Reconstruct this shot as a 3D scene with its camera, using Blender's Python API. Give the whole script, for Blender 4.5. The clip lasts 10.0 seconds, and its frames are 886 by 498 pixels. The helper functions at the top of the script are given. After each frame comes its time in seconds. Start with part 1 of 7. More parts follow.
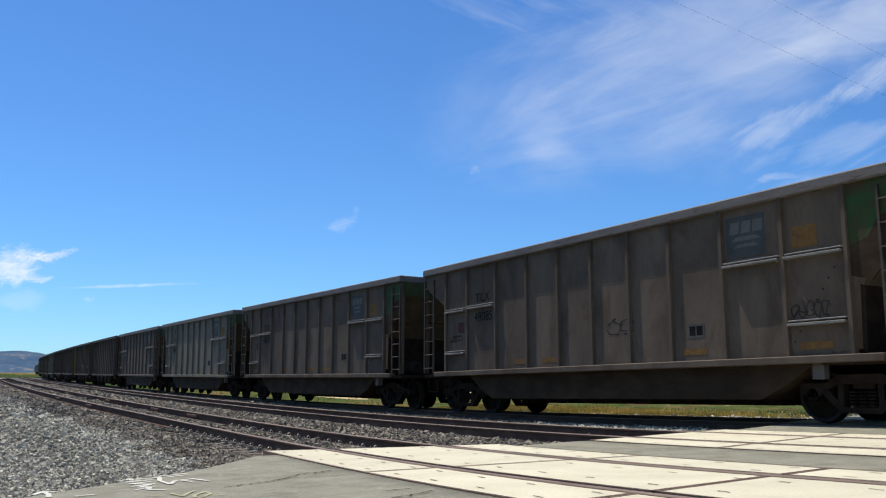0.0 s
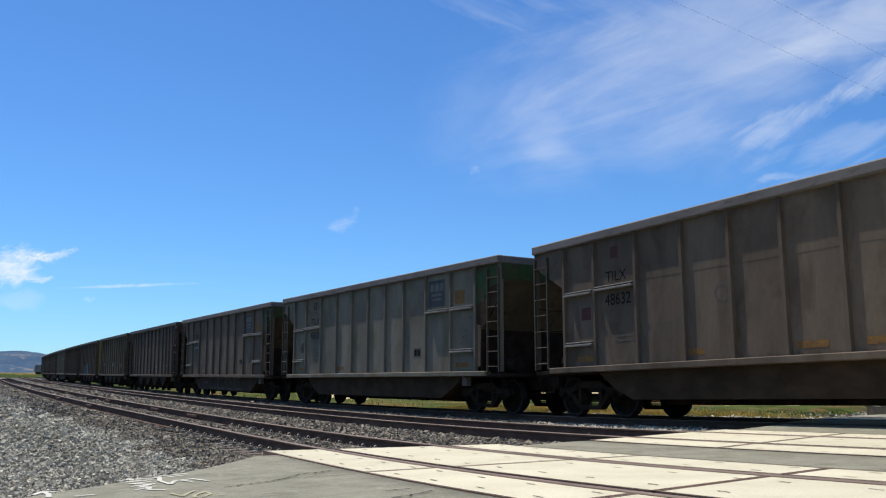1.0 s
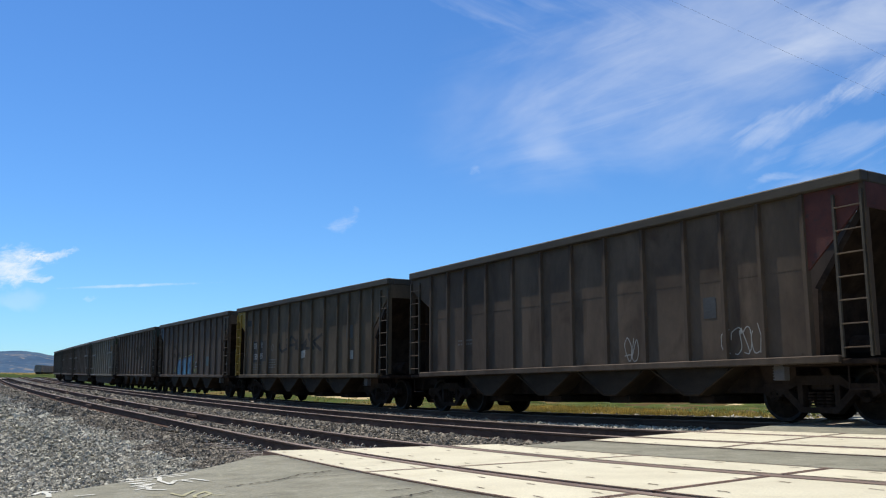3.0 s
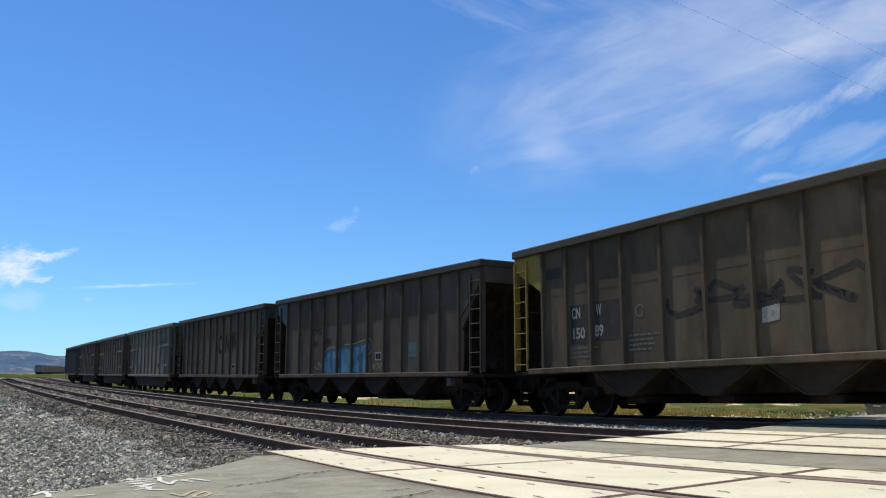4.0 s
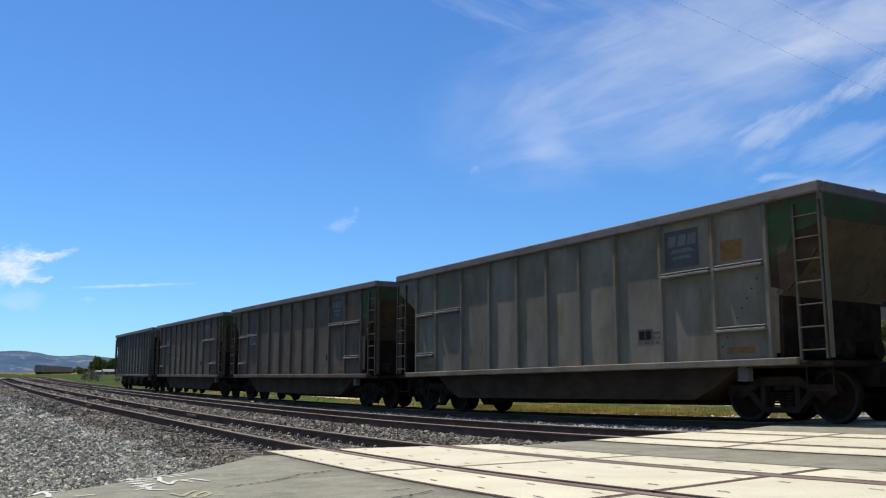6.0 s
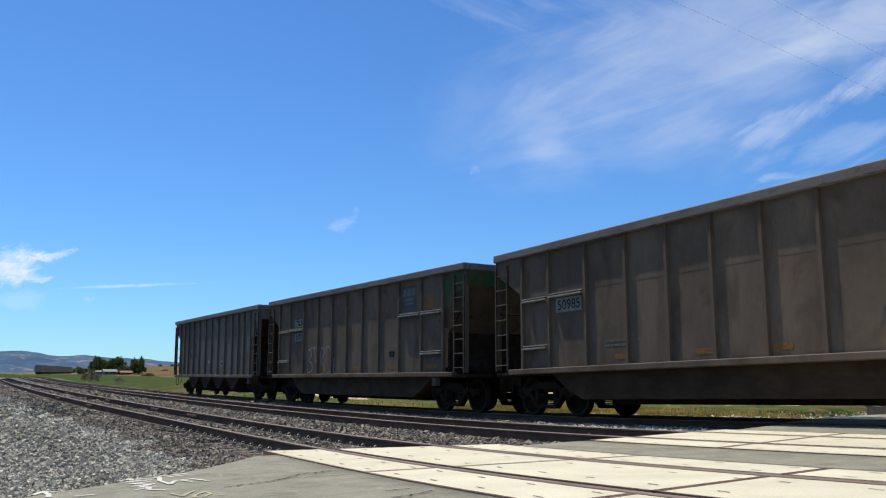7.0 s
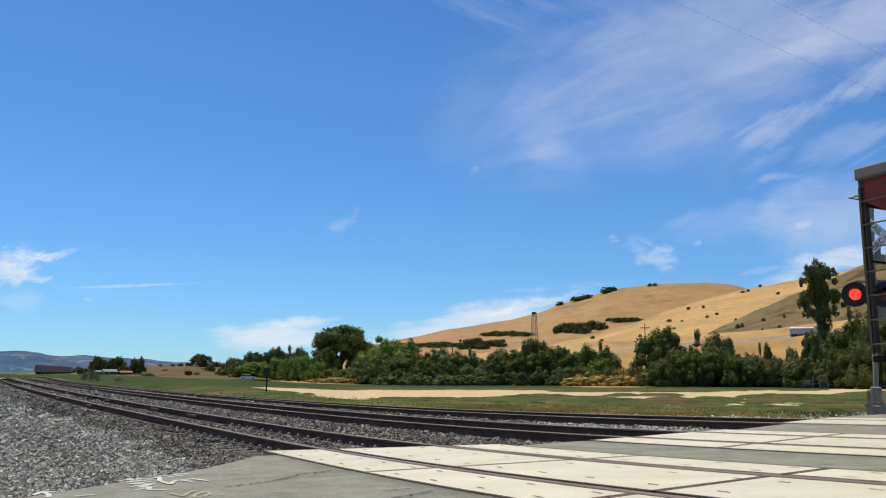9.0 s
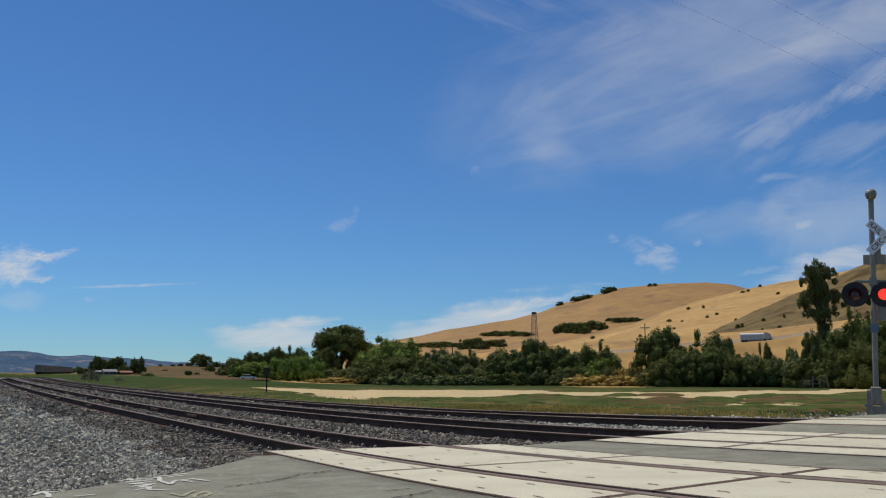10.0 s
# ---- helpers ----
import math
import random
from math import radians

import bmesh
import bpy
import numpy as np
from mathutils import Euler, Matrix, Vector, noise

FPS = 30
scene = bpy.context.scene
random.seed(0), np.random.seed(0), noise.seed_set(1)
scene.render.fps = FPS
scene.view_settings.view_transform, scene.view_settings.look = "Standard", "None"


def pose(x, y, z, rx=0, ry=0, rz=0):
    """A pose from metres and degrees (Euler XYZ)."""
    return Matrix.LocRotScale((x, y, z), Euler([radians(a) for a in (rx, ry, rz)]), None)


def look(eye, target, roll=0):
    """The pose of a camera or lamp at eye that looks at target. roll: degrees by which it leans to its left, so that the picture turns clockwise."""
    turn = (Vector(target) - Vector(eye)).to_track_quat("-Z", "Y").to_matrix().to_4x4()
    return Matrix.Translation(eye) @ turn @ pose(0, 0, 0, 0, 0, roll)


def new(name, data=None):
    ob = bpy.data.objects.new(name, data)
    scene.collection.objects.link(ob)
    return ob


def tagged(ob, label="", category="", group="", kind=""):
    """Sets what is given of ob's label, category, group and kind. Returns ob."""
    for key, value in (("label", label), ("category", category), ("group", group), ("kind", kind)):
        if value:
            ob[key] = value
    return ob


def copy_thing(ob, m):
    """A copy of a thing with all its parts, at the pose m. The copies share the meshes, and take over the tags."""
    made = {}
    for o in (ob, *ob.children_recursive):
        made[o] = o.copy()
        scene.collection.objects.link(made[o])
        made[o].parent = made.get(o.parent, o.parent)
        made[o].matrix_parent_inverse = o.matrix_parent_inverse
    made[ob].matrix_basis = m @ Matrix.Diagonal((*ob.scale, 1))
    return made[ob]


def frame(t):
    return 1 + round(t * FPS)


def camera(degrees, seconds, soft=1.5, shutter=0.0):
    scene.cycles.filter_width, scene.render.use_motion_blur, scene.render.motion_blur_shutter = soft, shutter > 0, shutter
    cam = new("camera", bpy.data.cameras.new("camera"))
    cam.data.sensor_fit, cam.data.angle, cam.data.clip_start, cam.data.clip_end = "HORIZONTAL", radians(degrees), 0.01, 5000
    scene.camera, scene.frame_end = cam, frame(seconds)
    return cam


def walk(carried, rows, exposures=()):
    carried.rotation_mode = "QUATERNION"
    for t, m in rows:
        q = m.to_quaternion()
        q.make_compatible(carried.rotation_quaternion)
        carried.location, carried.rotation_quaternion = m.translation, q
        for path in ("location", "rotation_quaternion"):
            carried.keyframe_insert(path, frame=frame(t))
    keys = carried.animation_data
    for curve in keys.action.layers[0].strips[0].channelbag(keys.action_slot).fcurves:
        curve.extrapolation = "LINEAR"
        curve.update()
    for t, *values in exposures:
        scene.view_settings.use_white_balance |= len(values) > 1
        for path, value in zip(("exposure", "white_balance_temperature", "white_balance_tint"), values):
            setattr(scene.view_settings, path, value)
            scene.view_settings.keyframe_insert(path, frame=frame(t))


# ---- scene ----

# camera on a low tripod beside the crossing
EYE = Vector((0.0, 0.0, 0.8259))
AIM = EYE + 10 * Vector((-0.84796, 0.50906, 0.14772))
cam = camera(53.489, 10.0, soft=1.15)
VIEW = look(EYE, AIM, 0.110)
walk(cam, [(0.0, VIEW), (10.0, VIEW)], exposures=[(0.0, 0.05), (8.2, 0.05), (9.0, -0.12), (9.5, -0.43), (10.0, -0.60)])

# ---------------------------------------------------------------- daylight
SUN_UP, SUN_SIDE = 64.0, -12.5          # degrees above the ground; bearing, from the line's far end towards the hills
sun_dir = Vector((-math.cos(radians(SUN_SIDE)) * math.cos(radians(SUN_UP)),
                  math.sin(radians(SUN_SIDE)) * math.cos(radians(SUN_UP)), math.sin(radians(SUN_UP))))
lamp = bpy.data.lights.new("sun", "SUN")
lamp.energy, lamp.angle, lamp.color = 4.6, radians(0.53), (1.0, 0.95, 0.87)
sun = new("sun", lamp)
sun.matrix_world = look(sun_dir * 50, (0, 0, 0))


def world_sky():
    w = bpy.data.worlds.new("sky")
    scene.world = w
    w.use_nodes = True
    nt = w.node_tree
    N, L = nt.nodes, nt.links
    N.clear()

    def node(kind, **kw):
        n = N.new(kind)
        for k, v in kw.items():
            n.inputs[k].default_value = v
        return n

    def math_node(op, a, b=None, c=None):
        n = N.new("ShaderNodeMath")
        n.operation = op
        for i, v in enumerate((a, b, c)):
            if v is None:
                continue
            if isinstance(v, (int, float)):
                n.inputs[i].default_value = v
            else:
                L.new(v, n.inputs[i])
        return n.outputs[0]

    sky = N.new("ShaderNodeTexSky")
    sky.sky_type, sky.sun_disc = "NISHITA", False
    sky.sun_elevation, sky.sun_rotation = radians(SUN_UP), math.atan2(sun_dir.x, sun_dir.y)
    sky.altitude, sky.air_density, sky.dust_density, sky.ozone_density = 50, 1.0, 0.0, 3.0
    way = N.new("ShaderNodeTexCoord").outputs["Generated"]

    def ramp(v, a, b):
        n = N.new("ShaderNodeMapRange")
        n.interpolation_type = "SMOOTHSTEP"
        L.new(v, n.inputs[0])
        n.inputs[1].default_value, n.inputs[2].default_value = a, b
        return n.outputs[0]

    # a flat chart of the sky over the hills: h across, v up, in thousandths of its scale
    ahead = Vector((-0.84796, 0.50906, 0.14772)).normalized()
    side = ahead.cross(Vector((0, 0, 1))).normalized()

    def dot(v, c):
        n = N.new("ShaderNodeVectorMath")
        n.operation = "DOT_PRODUCT"
        L.new(v, n.inputs[0])
        n.inputs[1].default_value = c
        return n.outputs["Value"]

    depth = math_node("MAXIMUM", dot(way, ahead), 0.05)
    flat = N.new("ShaderNodeCombineXYZ")
    L.new(math_node("MULTIPLY", math_node("DIVIDE", dot(way, side), depth), 1.556), flat.inputs[0])
    L.new(math_node("MULTIPLY", math_node("DIVIDE", dot(way, side.cross(ahead)), depth), 1.556), flat.inputs[1])
    before = ramp(dot(way, ahead), 0.35, 0.60)

    def warped(scale, amount):
        n = node("ShaderNodeTexNoise", Scale=scale, Detail=4.0, Roughness=0.55)
        L.new(flat.outputs[0], n.inputs["Vector"])
        mid = N.new("ShaderNodeVectorMath")
        mid.operation = "SUBTRACT"
        L.new(n.outputs["Color"], mid.inputs[0])
        mid.inputs[1].default_value = (0.5, 0.5, 0.5)
        k = N.new("ShaderNodeVectorMath")
        k.operation = "MULTIPLY_ADD"
        L.new(mid.outputs[0], k.inputs[0])
        k.inputs[1].default_value = (amount, amount, 0)
        L.new(flat.outputs[0], k.inputs[2])
        return k.outputs[0]

    loose, tight = warped(5.0, 0.16), warped(16.0, 0.045)

    def turned(v, x, y, tilt, sx, sy):
        """Chart places seen from x, y along a line that climbs by tilt degrees."""
        mp = N.new("ShaderNodeMapping")
        mp.vector_type = "TEXTURE"
        L.new(v, mp.inputs[0])
        mp.inputs["Location"].default_value = (x, y, 0)
        mp.inputs["Rotation"].default_value = (0, 0, radians(tilt))
        mp.inputs["Scale"].default_value = (sx, sy, 1)
        return mp.outputs[0]

    def fibres(tilt, long, thin, detail=7.0, warp=0.5, rough=0.6):
        n = node("ShaderNodeTexNoise", Scale=1.0, Detail=detail, Roughness=rough, Distortion=warp)
        L.new(turned(flat.outputs[0], 0, 0, tilt, long, thin), n.inputs["Vector"])
        return n.outputs["Fac"]

    def stroke(x, y, long, wide, tilt, tex, amount, low=0.30, high=0.72, bite=0.55, bend=None):
        """One drawn-out cloud, its middle at x right and y up of the chart's middle."""
        n = N.new("ShaderNodeVectorMath")
        n.operation = "LENGTH"
        L.new(turned(bend or tight, x, y, tilt, long, wide), n.inputs[0])
        m = math_node("MULTIPLY", ramp(n.outputs["Value"], 1.0, 0.15), before)
        lifted = math_node("ADD", tex, math_node("MULTIPLY", math_node("SUBTRACT", m, 1.0), bite))
        return math_node("MULTIPLY", math_node("MULTIPLY", ramp(lifted, low, high), ramp(m, 0.0, 0.35)), amount)

    def total(vs):
        out = vs[0]
        for v in vs[1:]:
            out = math_node("ADD", out, v)
        return math_node("MINIMUM", out, 0.9)

    rising = fibres(24, 0.20, 0.032)
    broad = fibres(20, 0.34, 0.085, detail=6.0)
    steep = fibres(38, 0.16, 0.030)
    combed = fibres(17, 0.30, 0.012, detail=4.0, warp=0.2)
    falling = fibres(-24, 0.22, 0.030)
    level = fibres(3, 0.16, 0.030)
    puffs = fibres(8, 0.040, 0.020, detail=9.0, rough=0.68)
    haze = fibres(12, 0.40, 0.14, detail=5.0)
    cloud = total([
        # the great veil with its hooked rim
        stroke(0.42, 0.32, 0.60, 0.25, 14, haze, 0.23, 0.02, 0.66, 0.40, loose),
        stroke(0.50, 0.36, 0.34, 0.14, 18, broad, 0.13, 0.10, 0.80, 0.36, loose),
        stroke(0.165, 0.22, 0.09, 0.16, 12, haze, 0.11, 0.06, 0.70, 0.44),
        stroke(0.20, 0.165, 0.12, 0.055, -24, broad, 0.13, 0.12, 0.80, 0.44),
        stroke(0.27, 0.30, 0.24, 0.070, 27, rising, 0.14, 0.20, 0.85, 0.36),
        stroke(0.33, 0.255, 0.22, 0.050, 22, combed, 0.10, 0.26, 0.80, 0.38),
        stroke(0.24, 0.365, 0.28, 0.050, 12, rising, 0.15, 0.22, 0.85, 0.38),
        stroke(0.08, 0.425, 0.20, 0.055, -24, falling, 0.17, 0.24, 0.85, 0.40),
        stroke(0.30, 0.43, 0.30, 0.055, -8, falling, 0.15, 0.22, 0.85, 0.40),
        stroke(0.55, 0.32, 0.28, 0.10, 22, rising, 0.14, 0.22, 0.88, 0.36),
        stroke(0.44, 0.215, 0.22, 0.045, 12, rising, 0.13, 0.24, 0.85, 0.40),
        # the bright bar and the bands below it
        stroke(0.76, 0.315, 0.19, 0.055, 33, steep, 0.29, 0.22, 0.66, 0.46),
        stroke(0.62, 0.235, 0.24, 0.048, 25, steep, 0.25, 0.28, 0.70, 0.46),
        stroke(0.58, 0.165, 0.12, 0.028, 30, rising, 0.14, 0.30, 0.72, 0.46),
        stroke(0.71, 0.180, 0.20, 0.080, 16, rising, 0.20, 0.26, 0.70, 0.44),
        stroke(0.60, 0.128, 0.14, 0.020, 8, level, 0.23, 0.28, 0.68, 0.46),
        stroke(0.74, 0.40, 0.24, 0.10, 20, haze, 0.25, 0.16, 0.66, 0.44),
        # ragged low cloud over the hills
        stroke(0.42, 0.055, 0.085, 0.026, 22, rising, 0.11, 0.28, 0.68, 0.48),
        stroke(0.50, 0.045, 0.20, 0.060, 6, haze, 0.14, 0.14, 0.66, 0.44),
        stroke(0.72, 0.060, 0.24, 0.11, 10, haze, 0.30, 0.12, 0.62, 0.42),
        stroke(0.375, -0.010, 0.120, 0.046, -22, puffs, 0.42, 0.26, 0.72, 0.52),
        stroke(0.30, 0.018, 0.030, 0.022, 0, puffs, 0.24, 0.24, 0.62, 0.52),
        stroke(0.45, 0.007, 0.030, 0.012, 25, puffs, 0.26, 0.34, 0.74, 0.52),
        stroke(0.635, 0.045, 0.055, 0.018, 20, puffs, 0.28, 0.34, 0.74, 0.50),
        stroke(0.69, -0.025, 0.22, 0.050, 12, level, 0.60, 0.20, 0.62, 0.48),
        stroke(0.56, -0.035, 0.06, 0.014, 15, puffs, 0.16, 0.24, 0.62, 0.50),
        # scraps over the flat land
        stroke(-0.755, -0.030, 0.105, 0.056, 10, puffs, 0.78, 0.16, 0.66, 0.50),
        stroke(-0.695, -0.012, 0.070, 0.016, 6, puffs, 0.60, 0.22, 0.64, 0.48),
        stroke(-0.710, -0.055, 0.040, 0.008, 0, puffs, 0.40, 0.18, 0.56, 0.48),
        stroke(-0.755, -0.090, 0.07, 0.030, 0, haze, 0.16, 0.14, 0.60, 0.46),
        stroke(-0.555, -0.066, 0.215, 0.0050, 2.2, puffs, 0.36, 0.16, 0.66, 0.44, flat.outputs[0]),
        stroke(-0.620, -0.088, 0.030, 0.009, 5, puffs, 0.22, 0.24, 0.62, 0.50),
        stroke(-0.180, 0.048, 0.070, 0.024, 14, puffs, 0.20, 0.32, 0.74, 0.52),
        stroke(-0.160, 0.062, 0.014, 0.020, 20, puffs, 0.13, 0.26, 0.64, 0.52),
        stroke(0.055, 0.140, 0.030, 0.018, 20, puffs, 0.14, 0.26, 0.66, 0.52),
        # low banks on the skyline
        stroke(-0.270, -0.155, 0.21, 0.055, 2, level, 0.70, 0.12, 0.58, 0.46),
        stroke(-0.250, -0.125, 0.11, 0.018, 2, level, 0.36, 0.20, 0.62, 0.46),
        stroke(0.060, -0.125, 0.31, 0.050, 14, level, 0.66, 0.12, 0.58, 0.46),
        stroke(0.150, -0.096, 0.17, 0.014, 15, rising, 0.36, 0.20, 0.62, 0.46),
        # unseen white veil added overhead to make the sky's fill light less blue
        math_node("MULTIPLY", ramp(dot(way, (0, 0, 1)), 0.42, 0.72), 0.22),
    ])
    blue = N.new("ShaderNodeMix")
    blue.data_type, blue.blend_type = "RGBA", "MULTIPLY"
    blue.inputs["Factor"].default_value = 1.0
    L.new(sky.outputs[0], blue.inputs["A"])
    blue.inputs["B"].default_value = (0.62, 1.04, 1.50, 1)
    mix = N.new("ShaderNodeMix")
    mix.data_type = "RGBA"
    L.new(cloud, mix.inputs["Factor"])
    L.new(blue.outputs["Result"], mix.inputs["A"])
    mix.inputs["B"].default_value = (10.6, 11.0, 11.4, 1)
    bg = N.new("ShaderNodeBackground")
    L.new(mix.outputs["Result"], bg.inputs["Color"])
    bg.inputs["Strength"].default_value = 0.086
    out = N.new("ShaderNodeOutputWorld")
    L.new(bg.outputs[0], out.inputs[0])


world_sky()

# ---------------------------------------------------------------- the lie of the line
# three tracks side by side on a gentle far curve, bent and sagged to fit the camera's view; x runs along them, d is the
# offset across them
D_NEAR, D_MID, D_FAR, GAUGE = 5.308, 9.681, 14.011, 1.505
BEND_NEAR = (0.7041, -0.7337, -1.1975, 0.0934, 0.4113, 0.0786)
BEND_FAR = (0.4679, 0.1349, -0.5141, -0.3311, -0.0218, -0.0013)
LEVEL_NEAR = (-0.1397, 0.0789, 0.3826, 0.0882, -0.0023, -0.0026)
LEVEL_FAR = (0.0262, 0.2421, 0.1498, 0.0042, -0.0063, -0.0031)
# roll and along-track shift of the cars, also shaped to fit the camera's view
TILT_TO_FIT = (-0.0093, -0.0090, 0.0007)
SHIFT = (-0.6318, 0.1023, 0.2024, 0.0262, -0.0041)


def series(c, u):
    return sum(k * u ** i for i, k in enumerate(c))


def station(x):
    return math.asinh((min(max(x, -230.0), 9.0) + 14) / 14)


def line(x, d):
    """Place of the rail level at x on a line d across the tracks."""
    u, w = station(x), (d - D_NEAR) / (D_FAR - D_NEAR)
    w2 = min(max(w, -0.7), 1.5)
    curve = 1.9e-4 * (x + 20) ** 2 if x < -20 else 0.0
    y = d + curve + (1 - w2) * series(BEND_NEAR, u) + w2 * series(BEND_FAR, u)
    return Vector((x, y, (1 - w2) * series(LEVEL_NEAR, u) + w2 * series(LEVEL_FAR, u)))


def across(x, y):
    """The offset d of a place."""
    a, b = line(x, 0.0).y, line(x, 10.0).y
    return 10 * (y - a) / (b - a)


def on_track(s, d=None, tilted=True):
    """Pose of a vehicle whose middle stands at s, with its bogies on the rails."""
    d = D_FAR if d is None else d
    x = s + series(SHIFT, station(s))
    a, b = line(x - 6, d), line(x + 6, d)
    roll = series(TILT_TO_FIT, station(s)) if tilted else 0.0
    m = (a + b) / 2
    turn = Euler((roll, -math.atan2(b.z - a.z, 12.0), math.atan2(b.y - a.y, 12.0)), "XYZ")
    return Matrix.LocRotScale(m, turn, None)


def bearing(b, r, z=0.0):
    """A place r metres off at b degrees from the line towards the hills."""
    return Vector((-r * math.cos(radians(b)), r * math.sin(radians(b)), z))


def ease(a, b, x):
    t = min(max((x - a) / (b - a), 0.0), 1.0)
    return t * t * (3 - 2 * t)


def profile(points, b):
    """Smooth curve through (bearing, height) points."""
    if b <= points[0][0]:
        return points[0][1]
    for (a, u), (c, v) in zip(points, points[1:]):
        if b <= c:
            t = (b - a) / (c - a)
            t = t * t * (3 - 2 * t) * 0.35 + t * 0.65
            return u + (v - u) * t
    return points[-1][1]


def field_z(x, y):
    r, b = math.hypot(x, y), math.degrees(math.atan2(y, -x))
    return -0.35 + 0.0082 * min(r, 900) * ease(30, 9, b)


def ground_z(x, y):
    d = across(x, y)
    if d > 30 or d < -30 or x < -420 or x > 60:
        return field_z(x, y)
    bed = line(x, min(max(d, -2.0), 17.0)).z - 0.30
    return bed + (field_z(x, y) - bed) * max(ease(17.5, 23.0, d), ease(-4, -16, d))

# ---------------------------------------------------------------- materials
def mat(name, c1, c2, scale=2.0, rough=0.85, metal=0.0, bump=0.25, fine=30.0, stretch=(1, 1, 1), c3=None, spots=None,
        rand=0.0, island=0.0, spec=0.3, warp=0.3, glow=0.0, low=0.35, high=0.68, grit=0.21):
    """Two tones mixed by a coarse noise and a fine grain, with relief. c3: a third tone in spots; rand, island: change of value from piece to piece."""
    m = bpy.data.materials.new(name)
    m.use_nodes = True
    nt = m.node_tree
    N, L = nt.nodes, nt.links
    N.clear()
    out, bs = N.new("ShaderNodeOutputMaterial"), N.new("ShaderNodeBsdfPrincipled")
    L.new(bs.outputs[0], out.inputs[0])
    tc, mp = N.new("ShaderNodeTexCoord"), N.new("ShaderNodeMapping")
    L.new(tc.outputs["Object"], mp.inputs[0])
    mp.inputs["Scale"].default_value = stretch

    def noise_tex(sc, detail=6.0, w=0.0, rough_=0.6):
        n = N.new("ShaderNodeTexNoise")
        L.new(mp.outputs[0], n.inputs["Vector"])
        n.inputs["Scale"].default_value, n.inputs["Detail"].default_value = sc, detail
        n.inputs["Distortion"].default_value, n.inputs["Roughness"].default_value = w, rough_
        return n.outputs["Fac"]

    def ramp(v, a, b):
        n = N.new("ShaderNodeMapRange")
        L.new(v, n.inputs[0])
        n.inputs[1].default_value, n.inputs[2].default_value = a, b
        return n.outputs[0]

    def mix(f, a, b, kind="MIX"):
        n = N.new("ShaderNodeMix")
        n.data_type, n.blend_type = "RGBA", kind
        if isinstance(f, float):
            n.inputs["Factor"].default_value = f
        else:
            L.new(f, n.inputs["Factor"])
        for key, v in (("A", a), ("B", b)):
            if isinstance(v, tuple):
                n.inputs[key].default_value = (*v, 1)
            else:
                L.new(v, n.inputs[key])
        return n.outputs["Result"]

    grain = noise_tex(fine, 4.0)
    col = mix(ramp(noise_tex(scale, w=warp), low, high), c1, c2)
    if c3 is not None:
        sp_scale, a, b = spots or (scale * 3, 0.58, 0.7)
        col = mix(ramp(noise_tex(sp_scale, 5.0, 0.6), a, b), col, c3)
    shade = ramp(grain, 0.2, 0.8)
    n = N.new("ShaderNodeMapRange")
    L.new(shade, n.inputs[0])
    n.inputs[3].default_value, n.inputs[4].default_value = 1 - grit, 1 + grit
    col = mix(1.0, col, n.outputs[0], "MULTIPLY")
    if rand or island:
        if island:
            src = N.new("ShaderNodeNewGeometry").outputs["Random Per Island"]
        else:
            src = N.new("ShaderNodeObjectInfo").outputs["Random"]
        k = island or rand
        r = N.new("ShaderNodeMapRange")
        L.new(src, r.inputs[0])
        r.inputs[3].default_value, r.inputs[4].default_value = 1 - k, 1 + k
        col = mix(1.0, col, r.outputs[0], "MULTIPLY")
    L.new(col, bs.inputs["Base Color"])
    rr = N.new("ShaderNodeMapRange")
    L.new(grain, rr.inputs[0])
    rr.inputs[3].default_value, rr.inputs[4].default_value = max(rough - 0.12, 0.03), min(rough + 0.12, 1)
    L.new(rr.outputs[0], bs.inputs["Roughness"])
    bs.inputs["Metallic"].default_value = metal
    bs.inputs["Specular IOR Level"].default_value = spec
    if bump:
        b = N.new("ShaderNodeBump")
        b.inputs["Strength"].default_value, b.inputs["Distance"].default_value = bump, 0.02
        L.new(grain, b.inputs["Height"])
        L.new(b.outputs[0], bs.inputs["Normal"])
    if glow:
        bs.inputs["Emission Color"].default_value = (*c1, 1)
        bs.inputs["Emission Strength"].default_value = glow
    return m


M = {}
M["gravel"] = mat("ballast_stone", (0.184, 0.167, 0.127), (0.601, 0.555, 0.429), scale=9, fine=60, bump=0.5, island=0.55)
M["gravel_dark"] = mat("grimy_ballast_stone", (0.107, 0.089, 0.063), (0.348, 0.294, 0.214), scale=9, fine=60, bump=0.5, island=0.5)
# the shade in the gaps between stones is put into this dark tone
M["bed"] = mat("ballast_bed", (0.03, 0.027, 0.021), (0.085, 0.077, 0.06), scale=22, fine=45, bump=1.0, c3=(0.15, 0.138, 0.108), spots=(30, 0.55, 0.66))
M["path"] = mat("dusty_gravel", (0.222, 0.209, 0.151), (0.344, 0.325, 0.239), scale=2.5, fine=42, bump=1.0, c3=(0.482, 0.450, 0.337), spots=(30, 0.56, 0.68))
M["asphalt"] = mat("old_asphalt", (0.200, 0.187, 0.130), (0.305, 0.286, 0.206), scale=2.2, fine=55, bump=0.9, grit=0.42, c3=(0.345, 0.325, 0.245), spots=(11, 0.56, 0.74))
M["concrete"] = mat("crossing_concrete", (0.543, 0.490, 0.344), (0.640, 0.585, 0.419), scale=1.3, fine=70, bump=0.15, rand=0.05, c3=(0.407, 0.360, 0.251), spots=(2.2, 0.64, 0.8))
M["edge_steel"] = mat("rusty_edge_steel", (0.135, 0.080, 0.056), (0.205, 0.130, 0.092), scale=8, rough=0.85, metal=0.1)
